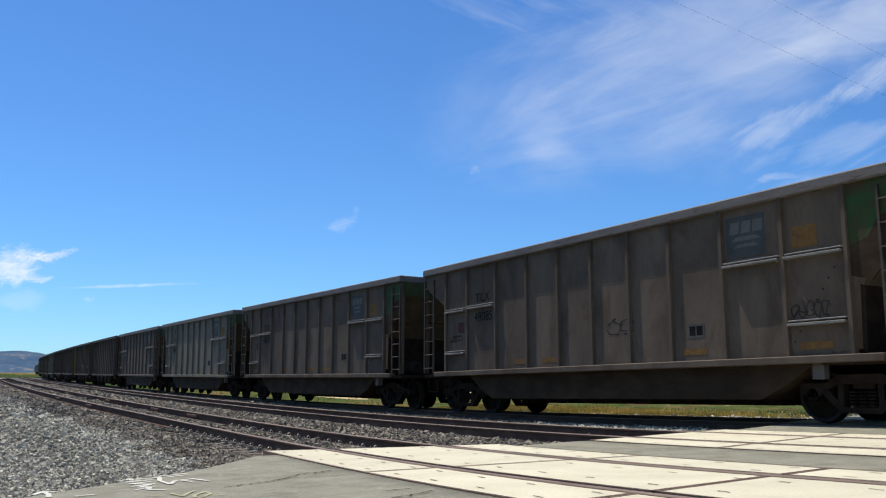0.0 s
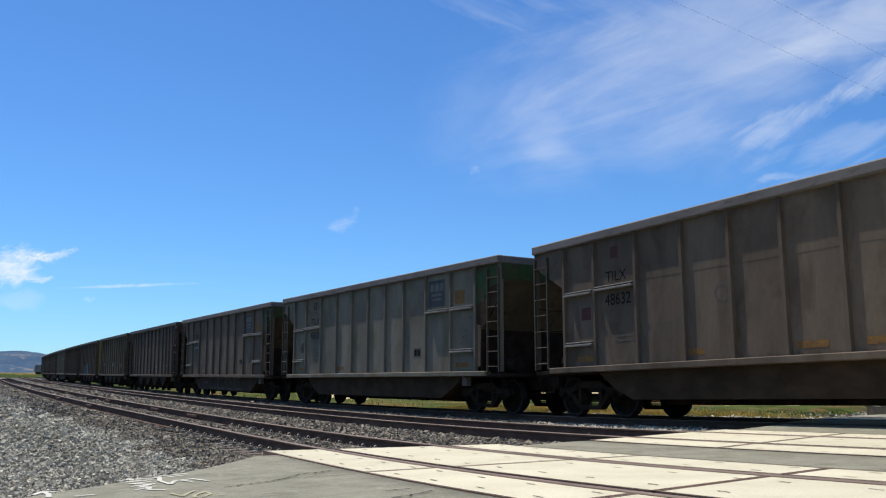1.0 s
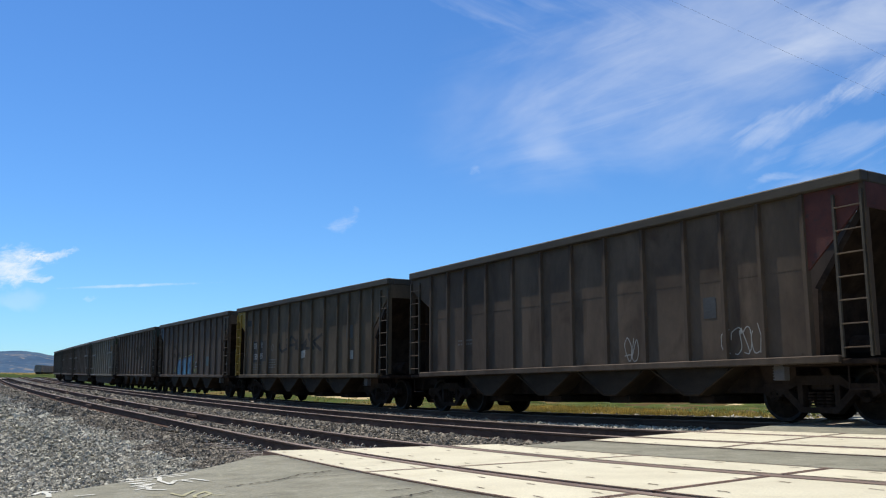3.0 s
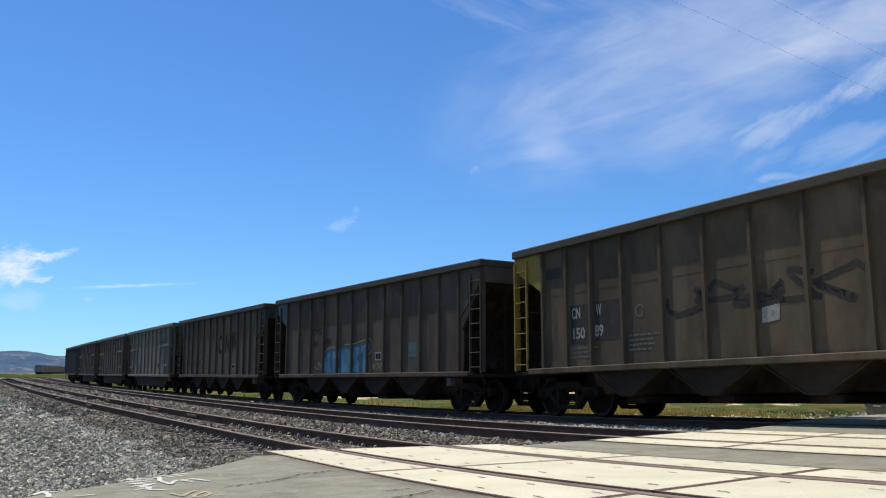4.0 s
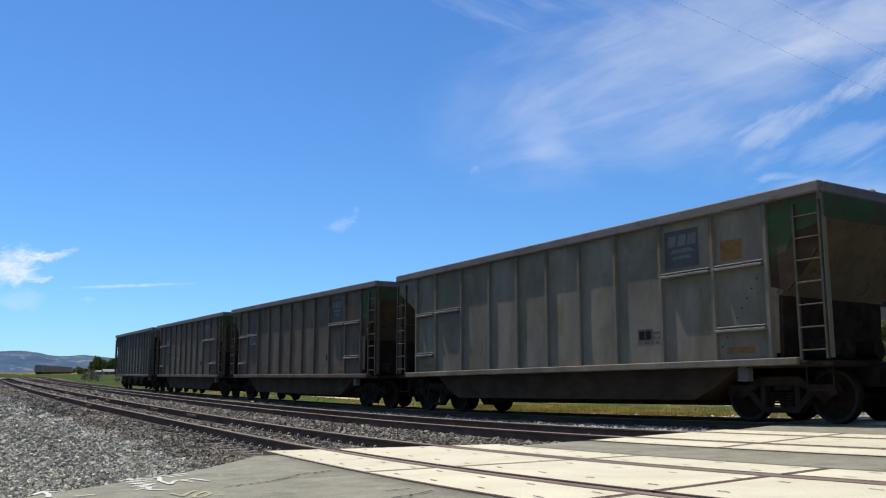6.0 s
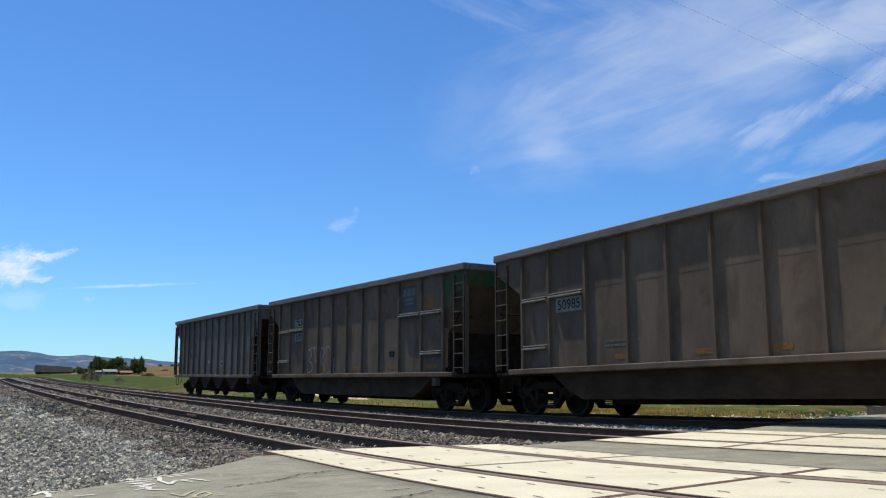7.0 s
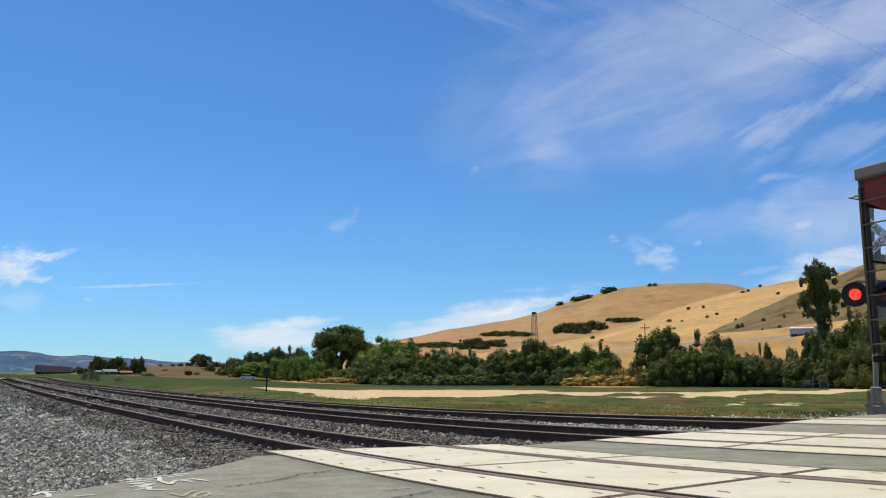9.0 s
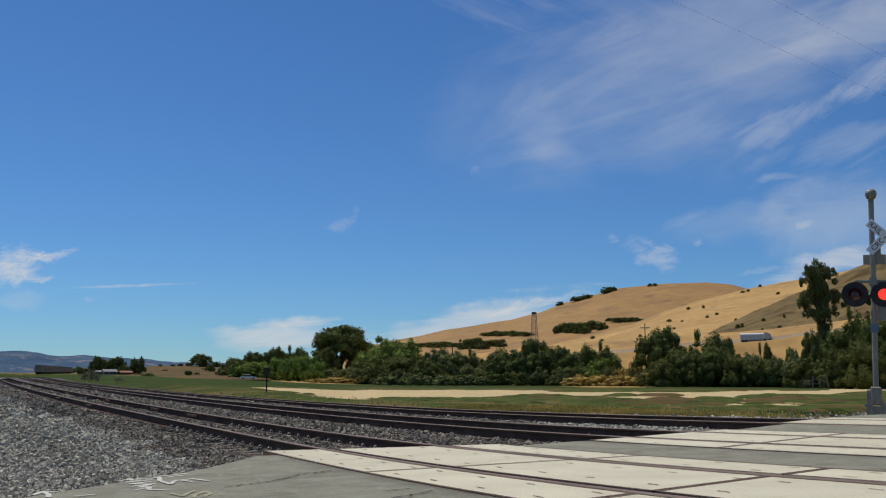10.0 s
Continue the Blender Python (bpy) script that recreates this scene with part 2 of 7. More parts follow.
M["rail"] = mat("rail_rust", (0.08, 0.05, 0.036), (0.142, 0.088, 0.062), scale=6, rough=0.92, spec=0.08, stretch=(0.3, 1, 1))
M["railhead"] = mat("worn_rail_head", (0.150, 0.105, 0.078), (0.235, 0.170, 0.128), scale=5, rough=0.7, metal=0.1, bump=0.05, stretch=(0.1, 1, 1))
M["tie"] = mat("weathered_tie_wood", (0.067, 0.051, 0.040), (0.163, 0.131, 0.102), scale=5, fine=40, stretch=(4, 0.5, 4), bump=0.6, rand=0.25)
M["clip"] = mat("clip_steel", (0.19, 0.172, 0.135), (0.34, 0.31, 0.25), scale=10, rough=0.55, metal=0.5)
# grime, with the shade under cars and in end recesses put into the colour
M["steel_dark"] = mat("grimy_shade_dark_steel", (0.019, 0.013, 0.01), (0.04, 0.028, 0.02), scale=3, rough=0.95, spec=0.03)
M["belly"] = mat("brown_belly_paint", (0.034, 0.021, 0.012), (0.062, 0.04, 0.023), scale=1.5, rough=0.85, spec=0.12, stretch=(1, 1, 2))
M["bay_paint"] = mat("dark_bay_paint", (0.03, 0.021, 0.014), (0.052, 0.037, 0.024), scale=1.5, rough=0.85, spec=0.12, stretch=(1, 1, 2))
M["wheel"] = mat("wheel_steel", (0.013, 0.009, 0.006), (0.026, 0.018, 0.012), scale=5, rough=0.92, spec=0.03)
M["wheel_rim"] = mat("worn_wheel_rim", (0.018, 0.013, 0.010), (0.034, 0.026, 0.020), scale=5, rough=0.8, metal=0.2, bump=0.0)
STREAK = dict(scale=0.8, stretch=(1.1, 1, 0.48), fine=14, bump=0.06, grit=0.11, rough=0.78, spec=0.2, warp=0.5)
M["grey"] = mat("dusty_grey_paint", (0.085, 0.062, 0.043), (0.152, 0.112, 0.077), c3=(0.066, 0.043, 0.026), spots=(1.3, 0.50, 0.76), **STREAK)
M["light"] = mat("pale_dusty_paint", (0.116, 0.099, 0.073), (0.22, 0.188, 0.138), c3=(0.128, 0.106, 0.048), spots=(1.3, 0.50, 0.76), **STREAK)
M["brown"] = mat("brown_dusty_paint", (0.062, 0.044, 0.03), (0.122, 0.088, 0.059), c3=(0.05, 0.031, 0.019), spots=(1.3, 0.50, 0.76), **STREAK)
M["ochre"] = mat("ochre_dusty_paint", (0.066, 0.048, 0.028), (0.13, 0.094, 0.056), c3=(0.05, 0.033, 0.019), spots=(1.3, 0.50, 0.76), **STREAK)
M["green"] = mat("olive_dusty_paint", (0.074, 0.066, 0.052), (0.146, 0.128, 0.098), c3=(0.066, 0.046, 0.028), spots=(1.3, 0.50, 0.76), **STREAK)
M["soot"] = mat("faded_black_spray", (0.026, 0.022, 0.018), (0.044, 0.037, 0.029), scale=3, rough=0.85)
M["chord"] = mat("grey_chord_paint", (0.120, 0.103, 0.092), (0.165, 0.143, 0.128), scale=2, stretch=(0.5, 1, 2), c3=(0.080, 0.058, 0.045), rough=0.7)
M["chord_dark"] = mat("dark_chord_paint", (0.042, 0.034, 0.023), (0.07, 0.056, 0.037), scale=2, stretch=(0.5, 1, 2), rough=0.7)
M["pale_panel"] = mat("pale_number_panel", (0.17, 0.165, 0.15), (0.24, 0.235, 0.215), scale=5, rough=0.75, c3=(0.11, 0.10, 0.085), spots=(7, 0.5, 0.7))
# paler than the side paint: the light on the ledges is put into the colour
M["ledge"] = mat("light_catching_ledge_paint", (0.15, 0.14, 0.125), (0.23, 0.215, 0.19), scale=4, rough=0.6)
M["green_end"] = mat("green_end_paint", (0.018, 0.050, 0.011), (0.032, 0.071, 0.016), c3=(0.053, 0.034, 0.013), spots=(1.6, 0.44, 0.62), scale=2, rough=0.75)
M["red_end"] = mat("red_end_paint", (0.224, 0.036, 0.024), (0.304, 0.056, 0.036), scale=2, rough=0.65, c3=(0.128, 0.048, 0.036))
M["blue_end"] = mat("blue_grey_end_paint", (0.060, 0.083, 0.100), (0.085, 0.113, 0.130), scale=2, rough=0.7)
M["slope_sheet"] = mat("rusty_slope_sheet", (0.070, 0.055, 0.034), (0.115, 0.090, 0.055), scale=1.6, c3=(0.06, 0.035, 0.02), rough=0.8)
M["black_paint"] = mat("black_lettering", (0.008, 0.008, 0.008), (0.018, 0.017, 0.016), scale=8, rough=0.9, spec=0.08)
M["white_paint"] = mat("white_lettering", (0.22, 0.21, 0.18), (0.33, 0.315, 0.27), scale=8, rough=0.7)
M["orange_paint"] = mat("orange_patch_paint", (0.15, 0.07, 0.018), (0.22, 0.112, 0.026), scale=5, rough=0.8, c3=(0.105, 0.062, 0.030), spots=(9, 0.50, 0.75))
M["road_white"] = mat("white_road_spray", (0.5, 0.48, 0.4), (0.66, 0.64, 0.54), scale=14, rough=0.8, c3=(0.3, 0.28, 0.22), spots=(22, 0.56, 0.66))
M["yellow_mark"] = mat("yellow_mark_paint", (0.34, 0.31, 0.17), (0.42, 0.39, 0.24), scale=9, rough=0.8)
M["blue_spray"] = mat("blue_spray_paint", (0.045, 0.131, 0.202), (0.090, 0.207, 0.264), scale=2.5, rough=0.6)
M["pale_blue_spray"] = mat("pale_blue_spray_paint", (0.070, 0.205, 0.285), (0.118, 0.257, 0.315), scale=2.5, rough=0.6)
M["navy_spray"] = mat("navy_spray_paint", (0.025, 0.048, 0.084), (0.040, 0.072, 0.120), scale=2.5, rough=0.6)
M["lime_spray"] = mat("lime_spray_paint", (0.178, 0.196, 0.037), (0.234, 0.248, 0.065), scale=2.5, rough=0.6)
M["faded_blue"] = mat("faded_blue_panel", (0.052, 0.054, 0.053), (0.070, 0.071, 0.068), scale=3, rough=0.8)
M["faded_pale"] = mat("faded_pale_shape", (0.102, 0.096, 0.083), (0.138, 0.131, 0.112), scale=5, rough=0.7)
M["olive_spray"] = mat("faded_olive_spray", (0.082, 0.074, 0.046), (0.135, 0.118, 0.078), scale=4, rough=0.8)
M["belly_spray"] = mat("faded_belly_spray", (0.045, 0.041, 0.038), (0.085, 0.078, 0.072), scale=4, rough=0.8, c3=(0.035, 0.028, 0.02), spots=(3, 0.45, 0.62))
M["faint"] = mat("faint_mark_paint", (0.060, 0.057, 0.051), (0.096, 0.090, 0.081), scale=6, rough=0.8)
M["teal"] = mat("faded_teal_stencil", (0.062, 0.100, 0.100), (0.093, 0.130, 0.130), scale=6, rough=0.8)
M["galv"] = mat("galvanised_steel", (0.225, 0.205, 0.165), (0.335, 0.305, 0.245), scale=6, rough=0.55, metal=0.3, stretch=(1, 1, 0.3))
M["hood"] = mat("black_hood_paint", (0.02, 0.018, 0.016), (0.045, 0.04, 0.036), scale=5, rough=0.5)
M["lamp_lit"] = mat("lit_red_lens", (1.0, 0.05, 0.03), (1.0, 0.09, 0.05), scale=20, rough=0.3, glow=1.5, bump=0)
M["lamp_dark"] = mat("unlit_red_lens", (0.07, 0.012, 0.01), (0.10, 0.02, 0.018), scale=20, rough=0.12, spec=0.6, bump=0)
M["sign_white"] = mat("sign_white", (0.70, 0.70, 0.68), (0.80, 0.80, 0.78), scale=4, rough=0.5)
M["sign_blue"] = mat("sign_blue", (0.10, 0.15, 0.20), (0.14, 0.19, 0.24), scale=4, rough=0.5)
M["grass"] = mat("green_marsh_plants", (0.045, 0.062, 0.020), (0.10, 0.115, 0.035), scale=0.5, fine=6, bump=0.9, c3=(0.13, 0.10, 0.04), spots=(0.3, 0.5, 0.66))
M["blade"] = mat("grass_blades", (0.360, 0.297, 0.075), (0.660, 0.495, 0.150), scale=0.5, fine=12, bump=0.0, island=0.35, spec=0.04)
M["blade_green"] = mat("green_blades", (0.085, 0.105, 0.028), (0.18, 0.185, 0.05), scale=0.4, fine=12, bump=0.0, island=0.3, c3=(0.17, 0.11, 0.05), spots=(0.12, 0.52, 0.62), spec=0.04)
M["dry"] = mat("dry_hill_grass", (0.384, 0.218, 0.062), (0.501, 0.305, 0.095), scale=0.012, fine=0.13, grit=0.30, bump=0.6, c3=(0.250, 0.143, 0.051), spots=(0.03, 0.56, 0.74))
M["dry_back"] = mat("dry_far_grass", (0.295, 0.162, 0.049), (0.383, 0.215, 0.065), scale=0.010, fine=0.08, grit=0.24, bump=0.5, c3=(0.213, 0.118, 0.042), spots=(0.02, 0.52, 0.7))
# brown grass of the spur, with the slope's shade mixed into its colour
M["dry_brown"] = mat("shaded_brown_slope_grass", (0.135, 0.096, 0.042), (0.21, 0.148, 0.064), scale=0.02, fine=0.16, grit=0.34, bump=0.6, c3=(0.085, 0.058, 0.022), spots=(0.06, 0.50, 0.64), spec=0.04)
M["yellow_end"] = mat("ochre_yellow_end_paint", (0.240, 0.152, 0.024), (0.304, 0.200, 0.036), scale=2, rough=0.7, c3=(0.112, 0.072, 0.024))
M["dark_end"] = mat("dark_green_end_paint", (0.026, 0.036, 0.024), (0.042, 0.050, 0.034), scale=2, rough=0.8, c3=(0.03, 0.022, 0.016))
M["dusty_road"] = mat("dusty_highway", (0.27, 0.20, 0.115), (0.35, 0.265, 0.155), scale=0.1, fine=1.0, bump=0.2)
M["marsh_green"] = mat("marsh_clump_green", (0.048, 0.064, 0.014), (0.098, 0.112, 0.028), scale=0.5, fine=9, bump=0.9, island=0.18, spec=0.04)
M["marsh_red"] = mat("marsh_clump_brown", (0.082, 0.058, 0.022), (0.15, 0.098, 0.038), scale=0.5, fine=9, bump=0.9, island=0.18, spec=0.04)
M["rust_end"] = mat("dark_red_end_paint", (0.062, 0.02, 0.016), (0.095, 0.03, 0.022), scale=2, rough=0.75, c3=(0.043, 0.025, 0.021))
M["bark"] = mat("bark", (0.06, 0.045, 0.035), (0.14, 0.11, 0.085), scale=3, fine=20, stretch=(1, 1, 0.3), bump=0.6)
M["leaf_dark"] = mat("dark_oak_leaves", (0.078, 0.096, 0.027), (0.165, 0.178, 0.052), scale=0.35, fine=4, bump=0, island=0.3, spec=0.04)
M["leaf_mid"] = mat("green_leaves", (0.119, 0.167, 0.035), (0.252, 0.298, 0.067), scale=0.35, fine=4, bump=0, island=0.3, spec=0.04)
M["leaf_light"] = mat("light_willow_leaves", (0.135, 0.198, 0.040), (0.260, 0.339, 0.073), scale=0.35, fine=4, bump=0, island=0.3, spec=0.04)
M["leaf_grey"] = mat("grey_green_leaves", (0.121, 0.135, 0.046), (0.246, 0.252, 0.089), scale=0.35, fine=4, bump=0, island=0.3, spec=0.04)
M["leaf_olive"] = mat("olive_leaves", (0.087, 0.099, 0.027), (0.177, 0.180, 0.051), scale=0.35, fine=4, bump=0, island=0.3, spec=0.04)
M["leaf_straw"] = mat("dry_weed_stalks", (0.385, 0.268, 0.076), (0.535, 0.393, 0.125), scale=0.35, fine=4, bump=0, island=0.25, spec=0.04)
M["dry_field"] = mat("brown_farm_field", (0.105, 0.066, 0.027), (0.19, 0.118, 0.046), scale=0.03, fine=0.4, bump=0.4, c3=(0.095, 0.078, 0.032), spots=(0.06, 0.46, 0.58), stretch=(1.0, 0.3, 1.0), grit=0.35, spec=0.04)
M["leaf_twig"] = mat("grey_twigs", (0.16, 0.14, 0.085), (0.30, 0.26, 0.16), scale=0.35, fine=4, bump=0, island=0.3, spec=0.04)
M["leaf_euc"] = mat("eucalyptus_leaves", (0.081, 0.087, 0.028), (0.166, 0.162, 0.055), scale=0.35, fine=4, bump=0, island=0.35, spec=0.04)
# the blue of distant haze is painted into the ridge's colour
M["mountain"] = mat("far_haze_blue_ridge", (0.040, 0.080, 0.138), (0.077, 0.120, 0.171), scale=0.008, fine=0.04, bump=0, c3=(0.20, 0.185, 0.175), spots=(0.016, 0.56, 0.64), grit=0.3, spec=0.04)
M["wall_pale"] = mat("pale_house_wall", (0.258, 0.230, 0.197), (0.309, 0.278, 0.237), scale=1.0)
M["roof"] = mat("grey_roof", (0.20, 0.19, 0.185), (0.28, 0.27, 0.26), scale=1.5)
M["roof_red"] = mat("rust_red_wall", (0.24, 0.10, 0.06), (0.32, 0.14, 0.085), scale=1.5)
M["trailer"] = mat("silver_trailer", (0.42, 0.4, 0.37), (0.52, 0.5, 0.46), scale=1.0, rough=0.4, metal=0.2, stretch=(3, 1, 1))
M["glass"] = mat("dark_glass", (0.02, 0.022, 0.025), (0.03, 0.032, 0.035), scale=2, rough=0.08, spec=0.8, bump=0)
M["parked"] = mat("weathered_boxcar_paint", (0.19, 0.165, 0.14), (0.3, 0.265, 0.23), scale=1.2, rough=0.8)


# ---------------------------------------------------------------- mesh helpers
def mesh_of(bm, material, smooth=False):
    me = bpy.data.meshes.new("mesh")
    bm.to_mesh(me)
    bm.free()
    for m in (material if isinstance(material, (list, tuple)) else [material]):
        me.materials.append(m)
    if smooth:
        me.polygons.foreach_set("use_smooth", [True] * len(me.polygons))
    return me


def part(name, bm, material, parent, label="", smooth=False):
    """Link a bmesh or a finished mesh as one part under a thing."""
    me = mesh_of(bm, material, smooth) if isinstance(bm, bmesh.types.BMesh) else bm
    ob = new(name, me)
    ob.parent = parent
    return tagged(ob, label)


def thing(name, label, category, m=None, group="", kind="", data=None):
    ob = new(name, data)
    if m is not None:
        ob.matrix_basis = m
    return tagged(ob, label, category, group, kind)


def box(bm, x0, x1, y0, y1, z0, z1, m=None, mi=0):
    vs = [bm.verts.new(Vector(v) if m is None else m @ Vector(v)) for v in
          ((x0, y0, z0), (x1, y0, z0), (x1, y1, z0), (x0, y1, z0), (x0, y0, z1), (x1, y0, z1), (x1, y1, z1), (x0, y1, z1))]
    for f in ((3, 2, 1, 0), (4, 5, 6, 7), (0, 1, 5, 4), (1, 2, 6, 5), (2, 3, 7, 6), (3, 0, 4, 7)):
        bm.faces.new([vs[i] for i in f]).material_index = mi
    return vs


def soft_box(bm, x0, x1, y0, y1, z0, z1, r=0.01):
    """A box with its edges taken off."""
    b2 = bmesh.new()
    box(b2, x0, x1, y0, y1, z0, z1)
    bmesh.ops.bevel(b2, geom=b2.edges[:], offset=r, segments=1, affect="EDGES")
    join(bm, b2)


def join(bm, b2, m=None):
    idx = {}
    for v in b2.verts:
        idx[v.index if v.index >= 0 else id(v)] = None
    b2.verts.index_update()
    made = [bm.verts.new(m @ v.co if m else v.co) for v in b2.verts]
    for f in b2.faces:
        try:
            bm.faces.new([made[v.index] for v in f.verts]).material_index = f.material_index
        except ValueError:
            pass
    b2.free()


def prism(bm, outline, lo, hi, axis="y", mi=0):
    """Outline (pairs) pushed from lo to hi along an axis."""
    def at(p, k):
        return {"y": (p[0], k, p[1]), "x": (k, p[0], p[1]), "z": (p[0], p[1], k)}[axis]
    a = [bm.verts.new(at(p, lo)) for p in outline]
    b = [bm.verts.new(at(p, hi)) for p in outline]
    n = len(a)
    fs = [bm.faces.new(a), bm.faces.new(b[::-1])]
    for i in range(n):
        fs.append(bm.faces.new((a[i], b[i], b[(i + 1) % n], a[(i + 1) % n])))
    for f in fs:
        f.material_index = mi
    return fs


def rod(bm, a, b, r, n=6, r2=None, mi=0):
    """A round bar from a to b."""
    a, b = Vector(a), Vector(b)
    q = (b - a).to_track_quat("Z", "Y").to_matrix()
    rings = []
    for p, rr in ((a, r), (b, r if r2 is None else r2)):
        rings.append([bm.verts.new(p + q @ Vector((math.cos(i * math.tau / n) * rr, math.sin(i * math.tau / n) * rr, 0))) for i in range(n)])
    for i in range(n):
        bm.faces.new((rings[0][i], rings[0][(i + 1) % n], rings[1][(i + 1) % n], rings[1][i])).material_index = mi
    bm.faces.new(rings[0][::-1]).material_index = mi
    bm.faces.new(rings[1]).material_index = mi


def lathe(bm, profile, m, n=20, mi=None):
    """Profile of (radius, height) turned round the z axis of m."""
    rings = []
    for r, z in profile:
        rings.append([bm.verts.new(m @ Vector((r * math.cos(i * math.tau / n), r * math.sin(i * math.tau / n), z))) for i in range(n)])
    for k in range(len(rings) - 1):
        for i in range(n):
            f = bm.faces.new((rings[k][i], rings[k][(i + 1) % n], rings[k + 1][(i + 1) % n], rings[k + 1][i]))
            f.material_index = mi[k] if mi else 0
    bm.faces.new(rings[0][::-1])
    bm.faces.new(rings[-1])


def tidy(bm):
    bmesh.ops.recalc_face_normals(bm, faces=bm.faces[:])
    return bm

# ---------------------------------------------------------------- ground, ballast, tracks, road
def knots(*runs):
    """Steps along a line: (from, to, step) runs."""
    out = []
    for a, b, st in runs:
        n = max(int(round((b - a) / st)), 1)
        out += [a + (b - a) * i / n for i in range(n)]
    return out + [runs[-1][1]]


def sheet(name, xs, ys, place, material, smooth=True, faces=None):
    verts = [place(x, y) for x in xs for y in ys]
    n = len(ys)
    fs = [(i * n + j, (i + 1) * n + j, (i + 1) * n + j + 1, i * n + j + 1) for i in range(len(xs) - 1) for j in range(n - 1)]
    me = bpy.data.meshes.new(name)
    me.from_pydata(verts, [], fs)
    me.polygons.foreach_set("use_smooth", [smooth] * len(fs))
    for m in (material if isinstance(material, (list, tuple)) else [material]):
        me.materials.append(m)
    if faces:
        me.polygons.foreach_set("material_index", [faces(*me.polygons[i].center) for i in range(len(fs))])
    return new(name, me)


def ground_material():
    """Green flats with pans of pale dry mud; dry grass towards the hills."""
    m = bpy.data.materials.new("flats")
    m.use_nodes = True
    nt = m.node_tree
    N, L = nt.nodes, nt.links
    bs = N["Principled BSDF"]
    bs.inputs["Roughness"].default_value = 0.95
    bs.inputs["Specular IOR Level"].default_value = 0.02
    tc = N.new("ShaderNodeTexCoord")

    def noise_tex(sc, detail, stretch=(1, 1, 1), w=0.4):
        mp = N.new("ShaderNodeMapping")
        L.new(tc.outputs["Object"], mp.inputs[0])
        mp.inputs["Scale"].default_value = stretch
        n = N.new("ShaderNodeTexNoise")
        L.new(mp.outputs[0], n.inputs["Vector"])
        n.inputs["Scale"].default_value, n.inputs["Detail"].default_value, n.inputs["Distortion"].default_value = sc, detail, w
        return n.outputs["Fac"]

    def ramp(v, a, b, lo=0.0, hi=1.0):
        n = N.new("ShaderNodeMapRange")
        L.new(v, n.inputs[0])
        n.inputs[1].default_value, n.inputs[2].default_value, n.inputs[3].default_value, n.inputs[4].default_value = a, b, lo, hi
        return n.outputs[0]

    def op(kind, a, b):
        n = N.new("ShaderNodeMath")
        n.operation = kind
        for i, v in enumerate((a, b)):
            if isinstance(v, float):
                n.inputs[i].default_value = v
            else:
                L.new(v, n.inputs[i])
        return n.outputs[0]

    def mix(f, a, b, kind="MIX"):
        n = N.new("ShaderNodeMix")
        n.data_type, n.blend_type = "RGBA", kind
        if isinstance(f, float):
            n.inputs["Factor"].default_value = f
        else:
            L.new(f, n.inputs["Factor"])
        for key, v in (("A", a), ("B", b)):
            if isinstance(v, tuple):
                n.inputs[key].default_value = (*v, 1)
            else:
                L.new(v, n.inputs[key])
        return n.outputs["Result"]

    at = N.new("ShaderNodeAttribute")
    at.attribute_name = "pan"
    at2 = N.new("ShaderNodeAttribute")
    at2.attribute_name = "dry"
    green = mix(ramp(noise_tex(0.25, 6), 0.35, 0.65), (0.048, 0.064, 0.017), (0.090, 0.108, 0.028))
    green = mix(ramp(noise_tex(0.16, 5, w=1.0), 0.49, 0.60), green, (0.16, 0.115, 0.045))
    at3 = N.new("ShaderNodeAttribute")
    at3.attribute_name = "lush"
    green = mix(at3.outputs["Fac"], green, mix(ramp(noise_tex(0.12, 7), 0.35, 0.65), (0.036, 0.054, 0.014), (0.062, 0.080, 0.022)))
    mud = mix(ramp(noise_tex(0.3, 6), 0.3, 0.7), (0.48, 0.36, 0.185), (0.59, 0.455, 0.245))
    edge = op("ADD", at.outputs["Fac"], ramp(noise_tex(0.8, 6, w=0.6), 0.25, 0.75, -0.34, 0.34))
    col = mix(ramp(edge, 0.46, 0.54), green, mud)
    straw = mix(ramp(noise_tex(0.08, 6), 0.35, 0.65), (0.36, 0.225, 0.08), (0.46, 0.30, 0.11))
    edge2 = op("ADD", at2.outputs["Fac"], ramp(noise_tex(0.05, 6, w=0.8), 0.2, 0.8, -0.35, 0.35))
    col = mix(ramp(edge2, 0.45, 0.6), col, straw)
    g = noise_tex(4.0, 6)
    col = mix(1.0, col, ramp(g, 0.2, 0.8, 0.75, 1.25), "MULTIPLY")
    L.new(col, bs.inputs["Base Color"])
    b = N.new("ShaderNodeBump")
    b.inputs["Strength"].default_value, b.inputs["Distance"].default_value = 0.8, 0.1
    L.new(g, b.inputs["Height"])
    L.new(b.outputs[0], bs.inputs["Normal"])
    return m


# rims of the great mud pan, as (bearing, metres off), and small bare spots before it: bearings and distances
PAN_FAR = ((18.8, 90), (19.6, 98), (25, 93), (26, 105), (35.2, 109), (37.4, 106), (38.8, 90), (40.6, 93), (42.7, 96), (45.6, 91), (47.6, 98), (49.6, 110), (51.1, 126), (52.2, 109), (53.9, 123), (55.4, 164), (56.9, 160), (60, 170))
PAN_NEAR = ((19.0, 92), (19.8, 82), (21.5, 69), (23.6, 58), (26.1, 52), (27.6, 60), (33.7, 60.5), (35.2, 68), (37.3, 75), (38.8, 72), (40.9, 65), (42.3, 59), (43.8, 54.5), (44.3, 43), (46.9, 43.7), (48.7, 43.6), (50.2, 45), (50.5, 67), (51.1, 85), (52.3, 82), (53.7, 80), (54.6, 84), (55.4, 92), (56.9, 113), (60, 130))
